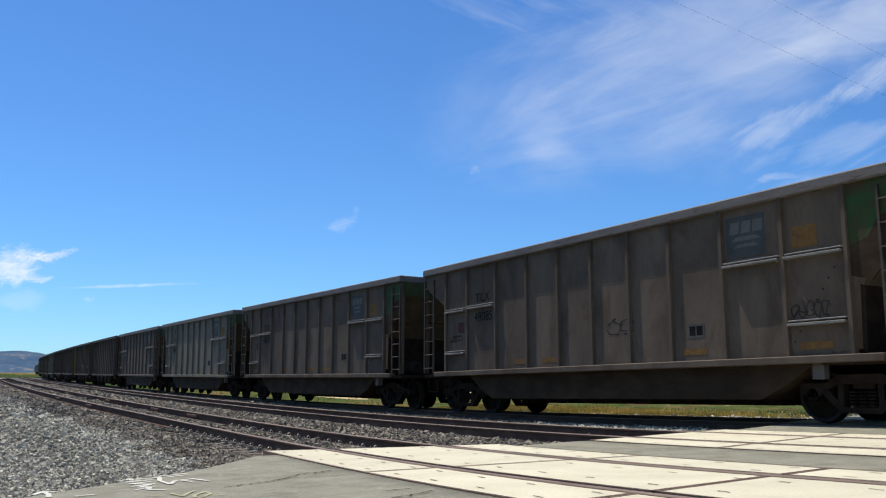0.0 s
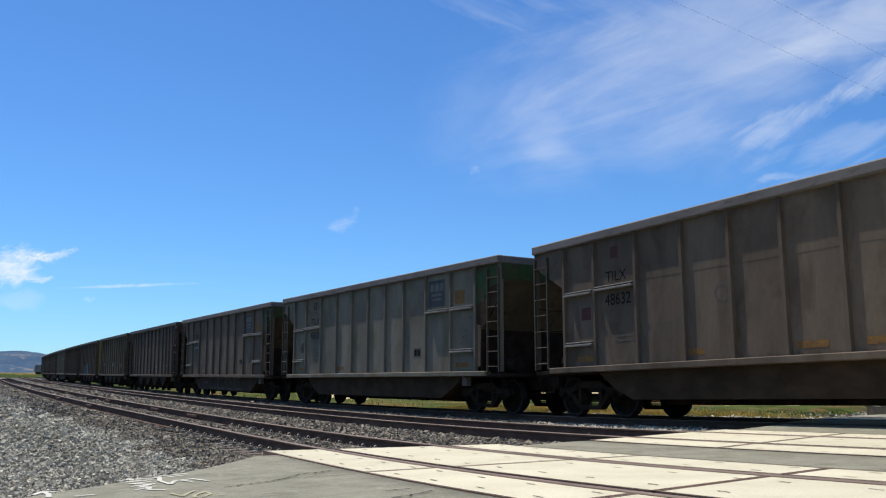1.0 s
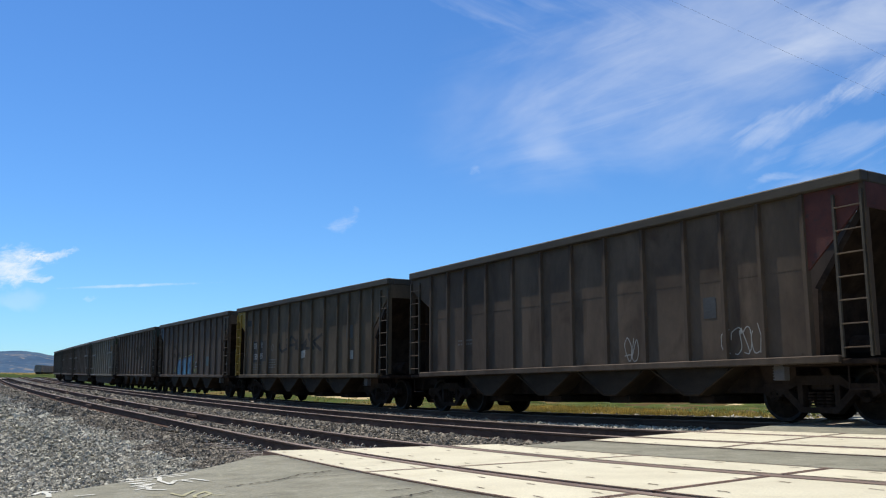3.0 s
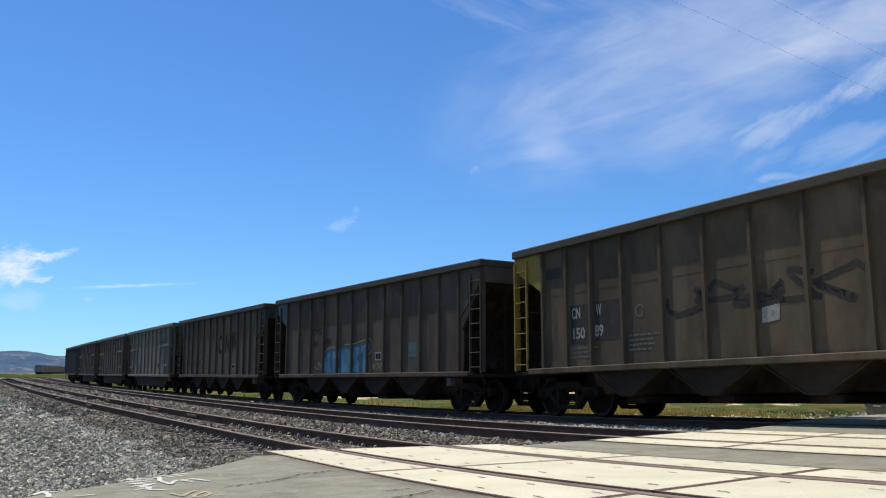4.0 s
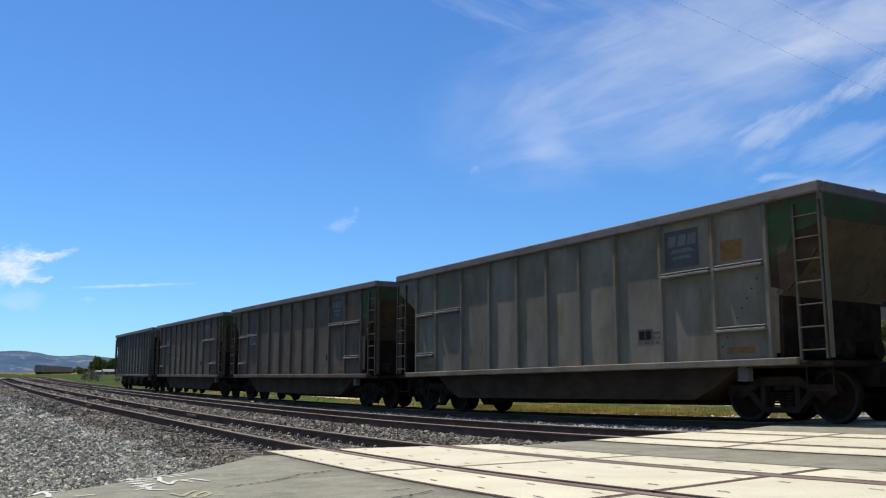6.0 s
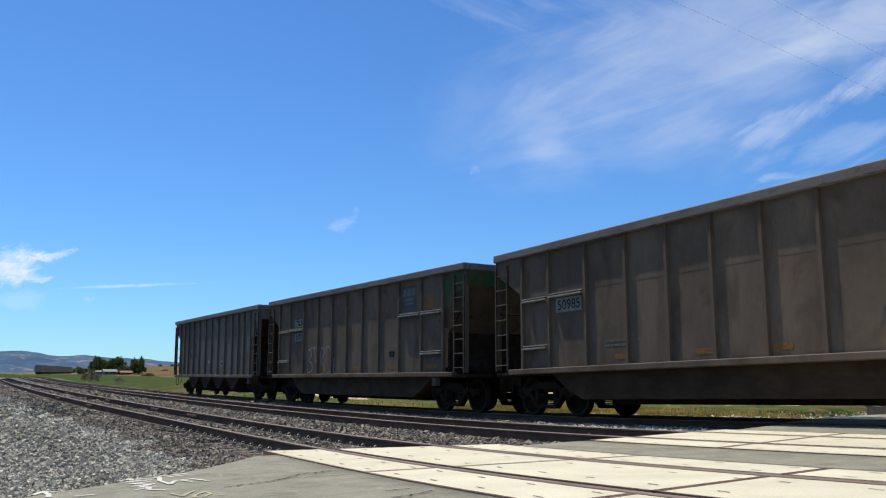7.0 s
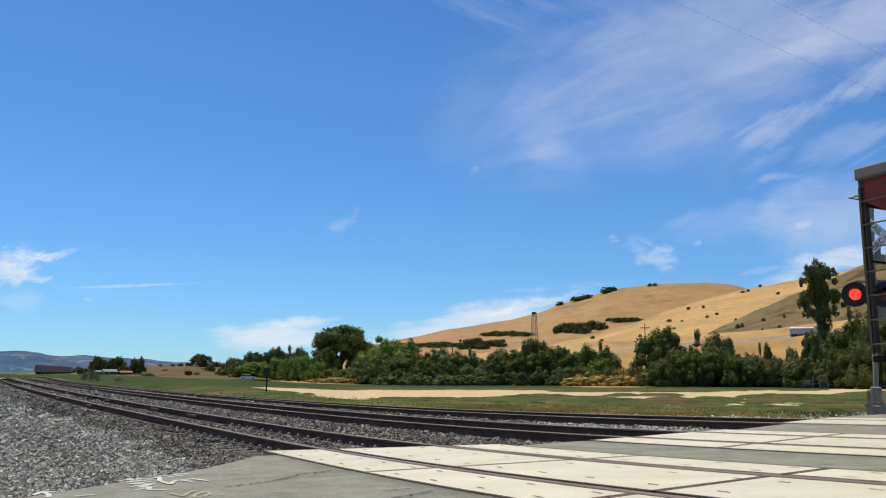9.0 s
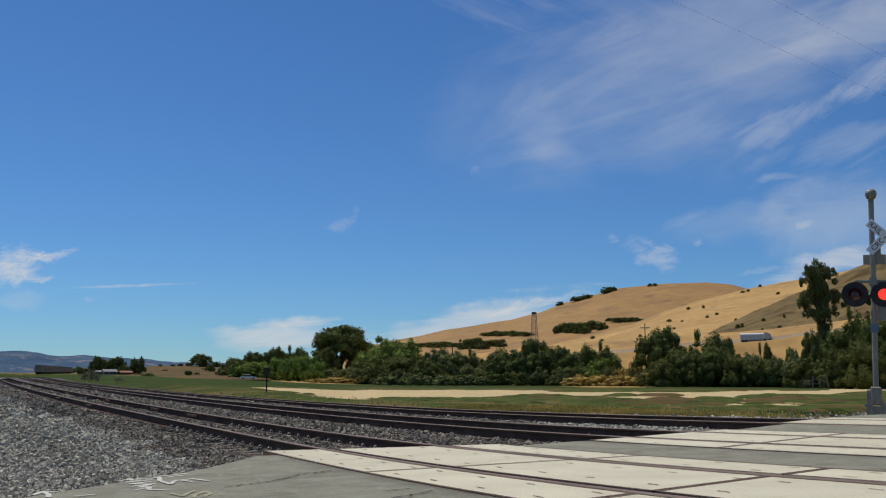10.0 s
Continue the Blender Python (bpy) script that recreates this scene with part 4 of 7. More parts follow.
def two_sides(name, me, car, label=""):
    a = part(name, me, None, car, label)
    b = part(name, mirror_y(me), None, car, label)
    return a, b


def build_car(kind, tone, label, front=None, rear=None, seam=2.85, chord="chord", ledges=True, fins=False, posts_at=None):
    """kind 'tub': deep smooth belly; kind 'hopper': a row of pointed bays. tone: paint of upper and lower side sheets."""
    car = thing("coal_hopper_car", label, "railway car", group="cars of the coal train")
    seed = len(shared)
    x_in = 6.2
    posts_at = posts_at or (TUB_POSTS if kind == "tub" else HOPPER_POSTS)
    # side sheets: from the top chord down to a seam, and below it to the sill
    two_sides("upper_side_sheet", once((kind, tone, "u", seam), lambda: side_mesh(-x_in, x_in, seam, TOP - 0.2, 0, 0, SHEET, tone, 0.001, seed=1)), car)
    two_sides("lower_side_sheet", once((kind, tone, "l", seam), lambda: side_mesh(-x_in, x_in, SILL, seam, 0, 0, SHEET, tone, 0.001, seed=2)), car)

    def seam_strip():
        bm = bmesh.new()
        box(bm, -x_in, x_in, SHEET - 0.0022, SHEET + 0.022, seam - 0.012, seam + 0.012)
        for i in range(80):
            x = -x_in + (i + 0.5) * 2 * x_in / 80
            box(bm, x - 0.013, x + 0.013, SHEET - 0.008, SHEET - 0.002, seam - 0.009, seam + 0.009)
        for i in range(110):
            x = -x_in + (i + 0.5) * 2 * x_in / 110
            box(bm, x - 0.010, x + 0.010, SHEET - 0.008, SHEET, TOP - 0.275, TOP - 0.255)
        return mesh_of(tidy(bm), M[tone])
    two_sides("seam_strip", once((tone, "seam", seam), seam_strip), car)
    # posts
    pm = once((tone, "post"), lambda: post_mesh(SILL, TOP - 0.18, mat_key=tone))
    pm2 = mirror_y(pm)
    for x in posts_at:
        a = part("side_post", pm, None, car)
        a.matrix_basis = pose(x, SHEET + 0.02, 0)
        b = part("side_post", pm2, None, car)
        b.matrix_basis = pose(x, -SHEET - 0.02, 0)

    def chord_mesh():
        bm = bmesh.new()
        soft_box(bm, -HALF, HALF, -WIDE - 0.030, -WIDE + 0.17, TOP - 0.2, TOP, 0.025)
        return mesh_of(tidy(bm), M[chord])
    two_sides("top_chord", once((chord, "chord"), chord_mesh), car)

    for s in (-1, 1):
        def end_chord():
            bm = bmesh.new()
            soft_box(bm, min(s * HALF, s * (HALF - 0.16)), max(s * HALF, s * (HALF - 0.16)), -WIDE + 0.17, WIDE - 0.17, TOP - 0.2, TOP - 0.004, 0.02)
            return mesh_of(tidy(bm), M[chord])
        part("end_chord", once((chord, "end", s), end_chord), None, car)

    def sill_mesh():
        bm = bmesh.new()
        soft_box(bm, -6.75, 6.75, -WIDE - 0.02, -WIDE + 0.17, SILL - 0.11, SILL + 0.02, 0.015)
        z = SILL + 0.03
        for i in range(60):
            x = -6.0 + i * 12.0 / 59
            box(bm, x - 0.014, x + 0.014, SHEET - 0.013, SHEET - 0.004, SILL + 0.05, SILL + 0.078)
        return mesh_of(tidy(bm), M[tone])
    two_sides("side_sill", once((tone, chord, "sill"), sill_mesh), car)
    # slope sheets and the painted cheek at each end
    for s in (-1, 1):
        end_key = (front if s > 0 else rear) or tone

        def cheek():
            bm = bmesh.new()
            if s > 0 and kind == "tub":
                prism(bm, [(x_in, 2.85), (6.58, 2.95), (6.78, TOP - 0.82), (HALF - 0.08, TOP - 0.70), (HALF - 0.08, 3.0), (6.6, 2.26), (x_in, 2.38)], -WIDE + 0.06, -WIDE + 0.10, mi=1)
                shape = [(x_in, TOP - 0.2), (HALF - 0.08, TOP - 0.2), (HALF - 0.08, TOP - 0.70), (6.78, TOP - 0.82), (6.58, 2.95), (x_in, 2.85)]
            else:
                shape = [(s * x_in, TOP - 0.2), (s * (HALF - 0.08), TOP - 0.2), (s * (HALF - 0.08), TOP - 0.55), (s * x_in, 2.9 if s < 0 else 2.5)]
            prism(bm, shape, -WIDE + 0.06, -WIDE + 0.10)
            return mesh_of(tidy(bm), [M[end_key], M["belly"]])
        two_sides("end_cheek", once((end_key, kind, "cheek", s), cheek), car)

        def slope():
            bm = bmesh.new()
            hx = HALF - 0.03
            low_z = 2.96 if s < 0 else 2.2
            prism(bm, [(s * hx, TOP - 0.2), (s * hx, TOP - (0.54 if s < 0 else 0.62)), (s * (6.42 if s > 0 else 6.24), low_z), (s * (6.32 if s > 0 else 6.14), low_z + 0.05), (s * (hx - 0.12), TOP - 0.6), (s * (hx - 0.12), TOP - 0.2)], -WIDE + 0.1, WIDE - 0.1)
            # hoppers take the dark steel, which stands in for shade in the recess
            return mesh_of(tidy(bm), M["slope_sheet" if kind == "tub" else "steel_dark"])
        part("end_slope_sheet", once((kind, "slope", s), slope), None, car)

        def bulkhead():
            bm = bmesh.new()
            top, foot = (2.98, 5.2) if s < 0 else (2.22, 6.30)
            prism(bm, [(s * (6.42 if s > 0 else 6.22), top), (s * (6.34 if s > 0 else 6.14), top), (s * foot, SILL - 0.04), (s * (foot + 0.08), SILL - 0.04)], SHEET + 0.06, -SHEET - 0.06)
            # this dark colour imitates the shade behind the open end
            return mesh_of(tidy(bm), M["steel_dark"])
        part("lower_slope_sheet", once(("bulkhead", s), bulkhead), None, car)

        def end_band():
            bm = bmesh.new()
            a, b = sorted((s * (HALF - 0.028), s * (HALF - 0.01)))
            box(bm, a, b, -WIDE + 0.1, WIDE - 0.1, TOP - 0.62, TOP - 0.2)
            return mesh_of(tidy(bm), M[end_key])
        part("end_band", once((end_key, "band", s), end_band), None, car)

        post_key = end_key if end_key == "yellow_end" else tone

        def corner_post():
            bm = bmesh.new()
            box(bm, -0.045, 0.045, -0.05, 0.05, SILL, TOP - 0.2)
            return mesh_of(tidy(bm), M[post_key])

        def inner_post():
            bm = bmesh.new()
            box(bm, -0.03, 0.03, -0.035, 0.035, SILL, TOP - 0.62)
            return mesh_of(tidy(bm), M["steel_dark"])

        def cross_bar():
            bm = bmesh.new()
            rod(bm, (0, -WIDE + 0.1, 0), (0, WIDE - 0.1, 0), 0.018, 5)
            return mesh_of(tidy(bm), M["steel_dark"])
        for y in (-WIDE + 0.1, WIDE - 0.1):
            part("corner_post", once((post_key, "corner"), corner_post), None, car).matrix_basis = pose(s * (HALF - 0.06), y, 0)
        for y in (-0.7, -0.1, 0.7) if s < 0 or kind == "hopper" else ():
            part("inner_post", once("inner_post", inner_post), None, car).matrix_basis = pose(s * (HALF - 0.16), y, 0)
        if s < 0:
            for z in (2.05, 2.55):
                part("cross_bar", once("cross_bar", cross_bar), None, car).matrix_basis = pose(s * (HALF - 0.1), 0, z)

        def rungs():
            bm = bmesh.new()
            a, b = sorted((s * 6.82, s * (HALF - 0.06)))
            ladder(bm, a, b, -WIDE + 0.05, SILL - 0.02, 3.75, 7)
            # rungs get the paler paint to imitate the highlights on them
            return mesh_of(tidy(bm), [M["chord_dark"] if post_key == tone else M[post_key], M["grey"] if post_key == tone else M[post_key]])
        two_sides("ladder", once((post_key, "ladder", s), rungs), car)

        def platform():
            bm = bmesh.new()
            a, b = sorted((s * 5.6, s * HALF))
            soft_box(bm, a, b, -WIDE + 0.06, WIDE - 0.06, SILL - 0.14, SILL - 0.04, 0.02)
            a, b = sorted((s * 6.4, s * (HALF + 0.03)))
            box(bm, a, b, -0.35, 0.35, 0.62, SILL - 0.12)
            # air reservoir and brake gear on the deck
            rod(bm, (s * 6.5, -0.75, SILL + 0.18), (s * 7.15, -0.75, SILL + 0.18), 0.2, 12)
            rod(bm, (s * 6.5, 0.55, SILL + 0.2), (s * 6.9, 0.55, SILL + 0.2), 0.17, 12)
            box(bm, s * 6.2 - 0.12, s * 6.2 + 0.12, -0.2, 0.2, SILL - 0.05, SILL + 0.42)
            rod(bm, (s * 7.0, -1.2, SILL - 0.1), (s * 7.3, -1.25, 0.55), 0.015, 5)
            rod(bm, (s * 7.3, -1.45, SILL - 0.1), (s * 7.3, -1.45, 0.55), 0.015, 5)
            rod(bm, (s * 6.8, -1.45, SILL - 0.1), (s * 6.8, -1.45, 0.55), 0.015, 5)
            rod(bm, (s * 6.8, -1.45, 0.56), (s * 7.3, -1.45, 0.56), 0.015, 5)
            return mesh_of(tidy(bm), M["steel_dark"])
        part("end_platform", once(("platform", s), platform), None, car)
        def brake_platform():
            bm = bmesh.new()
            for k in range(6):
                rod(bm, (-HALF - 0.40, -1.25 + k * 0.16, TOP - 0.36), (-HALF + 0.02, -1.25 + k * 0.16, TOP - 0.36), 0.012, 4)
            for k in range(4):
                rod(bm, (-HALF - 0.40 + k * 0.13, -1.27, TOP - 0.36 + 0.012 * k), (-HALF - 0.40 + k * 0.13, -0.43, TOP - 0.36), 0.012, 4)
            return mesh_of(tidy(bm), M["chord"])
        if s < 0:
            part("brake_platform", once("brake_platform", brake_platform), None, car, "small steel grating step")
        cp = part("coupler", once("coupler", coupler_mesh), None, car)
        cp.matrix_basis = pose(s * HALF, 0, 0, 0, 0, 0 if s > 0 else 180)
        add_truck(car, s * 5.95)

    def spine():
        bm = bmesh.new()
        box(bm, -7.3, 7.3, -0.28, 0.28, 0.72, SILL - 0.05)
        return mesh_of(tidy(bm), M["steel_dark"])
    part("centre_sill", once("spine", spine), None, car)
    def vent_box():
        bm = bmesh.new()
        soft_box(bm, 5.28, 5.50, -WIDE + 0.25, -WIDE + 0.4, 0.72, SILL - 0.10, 0.01)
        for k in range(5):
            box(bm, 5.27, 5.51, -WIDE + 0.235, -WIDE + 0.252, 0.73 + k * 0.05, 0.75 + k * 0.05)
        return mesh_of(tidy(bm), M["chord"])
    part("vent_box", once("vent_box", vent_box), None, car, "small ribbed grey box under the sill")
    if kind == "tub":
        def slope_rivets():
            bm = bmesh.new()
            for k in range(8):
                x, z = 5.10 + 0.12 * k, 1.36 + 0.17 * k
                prism(bm, [(x + 0.020 * math.cos(a * math.tau / 6), z + 0.020 * math.sin(a * math.tau / 6)) for a in range(6)], SHEET - 0.006, SHEET)
            return mesh_of(tidy(bm), M["soot"])
        part("slope_rivets", once("slope_rivets", slope_rivets), None, car, "slanting row of black rivets")

        def belly():
            bm = bmesh.new()
            prism(bm, [(-5.6, 1.25), (5.6, 1.25), (5.42, SILL - 0.04), (4.75, 0.62), (4.2, 0.38), (-4.2, 0.38), (-4.75, 0.62), (-5.42, SILL - 0.04)], -1.36, 1.36)
            return mesh_of(tidy(bm), M["belly"])
        part("belly", once("belly", belly), None, car, "smooth dark brown belly")

        def gate():
            bm = bmesh.new()
            soft_box(bm, -0.95, 0.95, -0.55, 0.55, 0.27, 0.385, 0.02)
            return mesh_of(tidy(bm), M["steel_dark"])
        for x in (-3.1, -1.03, 1.03, 3.1):
            part("gate", once("gate", gate), None, car).matrix_basis = pose(x, 0, 0)
    else:
        def bay():
            bm = bmesh.new()
            prism(bm, [(-1.12, SILL), (1.12, SILL), (0.2, 0.44), (-0.2, 0.44)], -1.45, 1.45)
            return mesh_of(tidy(bm), M["bay_paint"])

        def gate():
            bm = bmesh.new()
            soft_box(bm, -0.32, 0.32, -1.2, 1.2, 0.30, 0.46, 0.02)
            return mesh_of(tidy(bm), M["steel_dark"])

        def cross():
            bm = bmesh.new()
            box(bm, -5.4, 5.4, -0.9, 0.9, 0.5, SILL - 0.05)
            return mesh_of(tidy(bm), M["steel_dark"])

        def rim():
            bm = bmesh.new()
            for s in (-1, 1):
                rod(bm, (s * 1.12, -1.465, SILL - 0.08), (s * 0.2, -1.465, 0.47), 0.022, 5)
            rod(bm, (-0.2, -1.465, 0.47), (0.2, -1.465, 0.47), 0.022, 5)
            return mesh_of(tidy(bm), M["belly"])
        part("hopper_frame", once("cross", cross), None, car)
        for k in range(4):
            x = -3.45 + k * 2.3
            part("hopper_bay", once("bay", bay), None, car).matrix_basis = pose(x, 0, 0)
            part("gate", once("bay_gate", gate), None, car).matrix_basis = pose(x, 0, 0)
            part("bay_rim", once("rim", rim), None, car).matrix_basis = pose(x, 0, 0)
    if fins:
        shapes = []
        for i, x in enumerate((-3.7, -2.35, -1.05, 0.35, 1.7)):
            a, b = x, x + 0.95
            top, bot = SILL - 0.16, 0.46
            shapes += [[(a, top), (a + 0.28, bot)], [(b, top), (b + 0.28, bot)]]
            shapes += [[(a + 0.14, 0.72), (b + 0.14, 0.72)]] if i == 0 else [[(a, top), (b, top)], [(a + 0.28, bot), (b + 0.28, bot)]]
            if i in (2, 4):
                shapes.pop(-3)
        strokes(car, "sprayed_letters", shapes, "belly_spray", 0.07, -1.365, "pale block letters sprayed on the belly")
    if ledges:
        def shelf(w):
            bm = bmesh.new()
            for dz in (0.0, 0.065):
                soft_box(bm, -w / 2, w / 2, -WIDE - 0.04 + dz * 0.6, SHEET + 0.01, dz - 0.022 + dz * 0.15, dz + 0.022 - dz * 0.15, 0.006)
            return mesh_of(tidy(bm), M["ledge"])
        for i, z in ((0, 2.73), (1, 2.76), (0, 1.58), (8, 2.80), (9, 2.80), (9, 1.64)):
            a, b = posts_at[i], posts_at[i + 1]
            me = once(("shelf", i), lambda: shelf(b - a - 0.12))
            for q in (me, mirror_y(me)):
                part("ledge_rail", q, None, car).matrix_basis = pose((a + b) / 2, 0, z)
    return car


# lettering and marks on a car's side: x along the car, z up
SKIN = SHEET - 0.005


def coat(y):
    """Coats of paint lie a fraction of a millimetre over one another."""
    return SKIN + (y - SKIN) * 0.12 if abs(y - SKIN) < 0.05 else y



def words(car, text, x, z, size, key="black_paint", y=SKIN, bold=0.0, width=None):
    """Painted letters, x and z at their lower left corner; size is their height."""
    cu = bpy.data.curves.new("letters", "FONT")
    cu.body, cu.size, cu.extrude, cu.offset = text, size / 0.70, 0.001, bold
    tmp = new("letters", cu)
    me = bpy.data.meshes.new_from_object(tmp)
    bpy.data.objects.remove(tmp)
    if width:
        xs = [v.co.x for v in me.vertices]
        me.transform(Matrix.Diagonal((width / (max(xs) - min(xs)), 1, 1, 1)))
    me.transform(Matrix.Translation((x, coat(y), z)) @ Matrix.Diagonal((1, 0.3, 1, 1)) @ pose(0, 0, 0, 90))
    me.materials.clear()
    me.materials.append(M[key])
    return part("lettering", me, None, car)


def patch(car, name, pts, key, y=SKIN, th=0.003, label=""):
    bm = bmesh.new()
    prism(bm, pts, coat(y), coat(y) + th * 0.5)
    return part(name, tidy(bm), M[key], car, label)


def rect(x0, x1, z0, z1):
    return [(x0, z0), (x1, z0), (x1, z1), (x0, z1)]


def strokes(car, name, lines, key, w=0.03, y=SKIN, label=""):
    """Sprayed or chalked strokes: each a chain of (x, z)."""
    bm = bmesh.new()
    for chain in lines:
        for (a, b), (c, d) in zip(chain, chain[1:]):
            n = Vector((-(d - b), c - a))
            if n.length < 1e-5:
                continue
            n = n.normalized() * w / 2
            t = Vector((c - a, d - b)).normalized() * w * 0.4
            q = [(a + n.x - t.x, b + n.y - t.y), (c + n.x + t.x, d + n.y + t.y), (c - n.x + t.x, d - n.y + t.y), (a - n.x - t.x, b - n.y - t.y)]
            bm.faces.new([bm.verts.new((p[0], coat(y) - 0.0002 * (len(bm.faces) % 3), p[1])) for p in q])
    return part(name, bm, M[key], car, label)


def rounded(pts, n=6):
    """A smooth chain through a few points."""
    out, last = [], len(pts) - 1
    for i in range(last):
        p0, p1, p2, p3 = pts[max(i - 1, 0)], pts[i], pts[i + 1], pts[min(i + 2, last)]
        for k in range(n):
            t = k / n
            out.append(tuple(0.5 * (2 * b + (c - a) * t + (2 * a - 5 * b + 4 * c - d) * t * t + (3 * b - a - 3 * c + d) * t ** 3) for a, b, c, d in zip(p0, p1, p2, p3)))
    return out + [pts[-1]]


def scribble(x, z, w, h, n, seed):
    r = random.Random(seed)
    out = []
    for i in range(n):
        cx = x + w * (i + 0.3) / n
        chain = []
        a0 = r.uniform(0, 6)
        for k in range(9):
            a = a0 + k * r.uniform(0.5, 0.95)
            chain.append((cx + 0.55 * w / n * math.cos(a), z + h * (0.5 + 0.5 * math.sin(a)) * r.uniform(0.75, 1.0)))
        out.append(chain)
    return out


def shape_logo(car):
    """A faded blue panel with pale shapes where a mark is painted, and an orange patch beside it."""
    patch(car, "painted_panel", rect(3.74, 4.62, 2.96, 3.72), "faded_blue", SKIN + 0.018)
    for i in range(3):
        patch(car, "pale_shape", [(3.82 + i * 0.26, 3.40), (4.03 + i * 0.26, 3.40), (4.06 + i * 0.26, 3.62), (3.85 + i * 0.26, 3.62)], "faded_pale", SKIN + 0.012)
    patch(car, "pale_shape", [(3.86, 3.26), (4.52, 3.26), (4.42, 3.34), (3.96, 3.34)], "faded_pale", SKIN + 0.012)
    patch(car, "pale_shape", [(3.92, 3.14), (4.46, 3.14), (4.38, 3.2), (4.0, 3.2)], "faded_pale", SKIN + 0.012)
    patch(car, "pale_shape", rect(3.78, 4.58, 2.86, 2.92), "faded_pale", SKIN + 0.012)
    patch(car, "orange_patch", rect(5.15, 5.65, 2.96, 3.34), "orange_paint", SKIN + 0.018)


def low_oranges(car, xs):
    for x in xs:
        patch(car, "orange_patch", rect(x, x + 0.62, 1.22, 1.34), "orange_paint", SKIN + 0.006)


def data_box(car, x, z=1.55, white=False):
    patch(car, "data_plate", rect(x, x + 0.42, z, z + 0.26), "white_paint" if white else "faint", SKIN + 0.004)
    for i in range(2):
        patch(car, "data_bar", rect(x + 0.04 + i * 0.18, x + 0.19 + i * 0.18, z + 0.04, z + 0.22), "black_paint", SKIN)


def side_notes(car, x, z, n=3, key="faint"):
    r = random.Random(int(x * 10))
    for i in range(n):
        left = x
        while left < x + r.uniform(0.55, 0.95):
            w = r.uniform(0.06, 0.2)
            patch(car, "small_lettering", rect(left, left + w, z - i * 0.1, z - i * 0.1 + 0.04), key, SKIN + 0.004)
            left += w + 0.04


cars = []


def add(car):
    cars.append(car)
    return car


def build_train():
    # from the last car forwards
    c = add(build_car("hopper", "green", "olive-grey coal hopper with a red end cheek, last in the train", None, "red_end", ledges=False, chord="chord", seam=2.85))
    words(c, "CT", -4.0, 2.45, 0.25, y=SKIN - 0.003); words(c, "RN", -3.25, 2.47, 0.25)
    words(c, "500", -4.12, 1.98, 0.25, width=0.56); words(c, "265", -3.28, 2.0, 0.25, width=0.56)
    patch(c, "data_plate", rect(-0.55, -0.3, 1.66, 1.80), "white_paint")
    data_box(c, 1.62, 1.5, True)
    patch(c, "stencil", rect(4.1, 4.55, 1.5, 1.85), "teal")
    low_oranges(c, (-5.75, -1.7, 2.0, 5.1))
    for i in range(3):
        patch(c, "small_lettering", rect(-6.75, -6.45, 3.62 - i * 0.09, 3.66 - i * 0.09), "white_paint", -WIDE + 0.056)

    c = add(build_car("tub", "grey", "dusty grey coal hopper with green end and white sprayed scrawl", "green_end"))
    shape_logo(c)
    patch(c, "number_panel", rect(-4.70, -3.82, 2.90, 3.18), "pale_panel", SKIN + 0.012); words(c, "TILX", -4.62, 2.94, 0.21, y=SKIN + 0.006, width=0.72, bold=0.008)
    patch(c, "number_panel", rect(-4.68, -3.82, 2.36, 2.66), "pale_panel", SKIN); words(c, "51015", -4.60, 2.41, 0.21, y=SKIN - 0.006, width=0.70, bold=0.008)
    for chain in (rounded([(-3.40, 1.14), (-3.44, 1.88), (-3.22, 1.99), (-3.06, 1.82), (-3.32, 1.60), (-3.02, 1.48), (-3.00, 1.24), (-3.36, 1.15)]), rounded([(-3.22, 2.02), (-2.9, 2.06), (-2.40, 2.04)]), rounded([(-2.80, 2.03), (-2.66, 1.55), (-2.46, 1.15)]), rounded([(-2.62, 1.15), (-2.58, 1.22), (-2.54, 1.15)]),
                  rounded([(-2.24, 1.40), (-2.22, 1.92), (-2.06, 2.05), (-1.93, 1.86), (-2.16, 1.60), (-1.92, 1.34), (-1.84, 1.18)]), rounded([(-1.86, 1.86), (-1.66, 2.07), (-1.42, 1.98), (-1.32, 1.60), (-1.38, 1.24), (-1.60, 1.13)]), rounded([(-1.16, 1.62), (-1.20, 1.42), (-1.04, 1.40)]), rounded([(-1.06, 1.66), (-1.10, 1.18)])):
        strokes(c, "sprayed_scrawl", [chain], "white_paint", 0.032, label="white sprayed scrawl")
    low_oranges(c, (-5.8, -2.4, 0.5, 3.0, 5.2)); data_box(c, 2.95)

    c = add(build_car("tub", "grey", "dusty grey coal hopper with a pale number panel", "green_end"))
    shape_logo(c)
    words(c, "TILX", -4.76, 2.94, 0.21, "faint", y=SKIN + 0.012, width=0.66)
    patch(c, "number_panel", rect(-4.90, -3.96, 2.38, 2.72), "pale_panel", SKIN); words(c, "50985", -4.83, 2.44, 0.23, y=SKIN - 0.006, width=0.8)
    low_oranges(c, (-2.9, -0.6, 1.0, 4.3)); data_box(c, 3.3); side_notes(c, -3.2, 1.6, 2, "faded_pale")

    c = add(build_car("tub", "light", "pale grey coal hopper with bright green end", "green_end"))
    shape_logo(c); side_notes(c, 2.9, 1.7, 3); low_oranges(c, (-5.8, 5.2)); data_box(c, 2.9)
    patch(c, "number_panel", rect(-4.95, -4.05, 2.46, 2.8), "faded_pale")

    c = add(build_car("hopper", "brown", "brown coal hopper with large black letters", "dark_end", ledges=False, chord="chord_dark", seam=2.7))
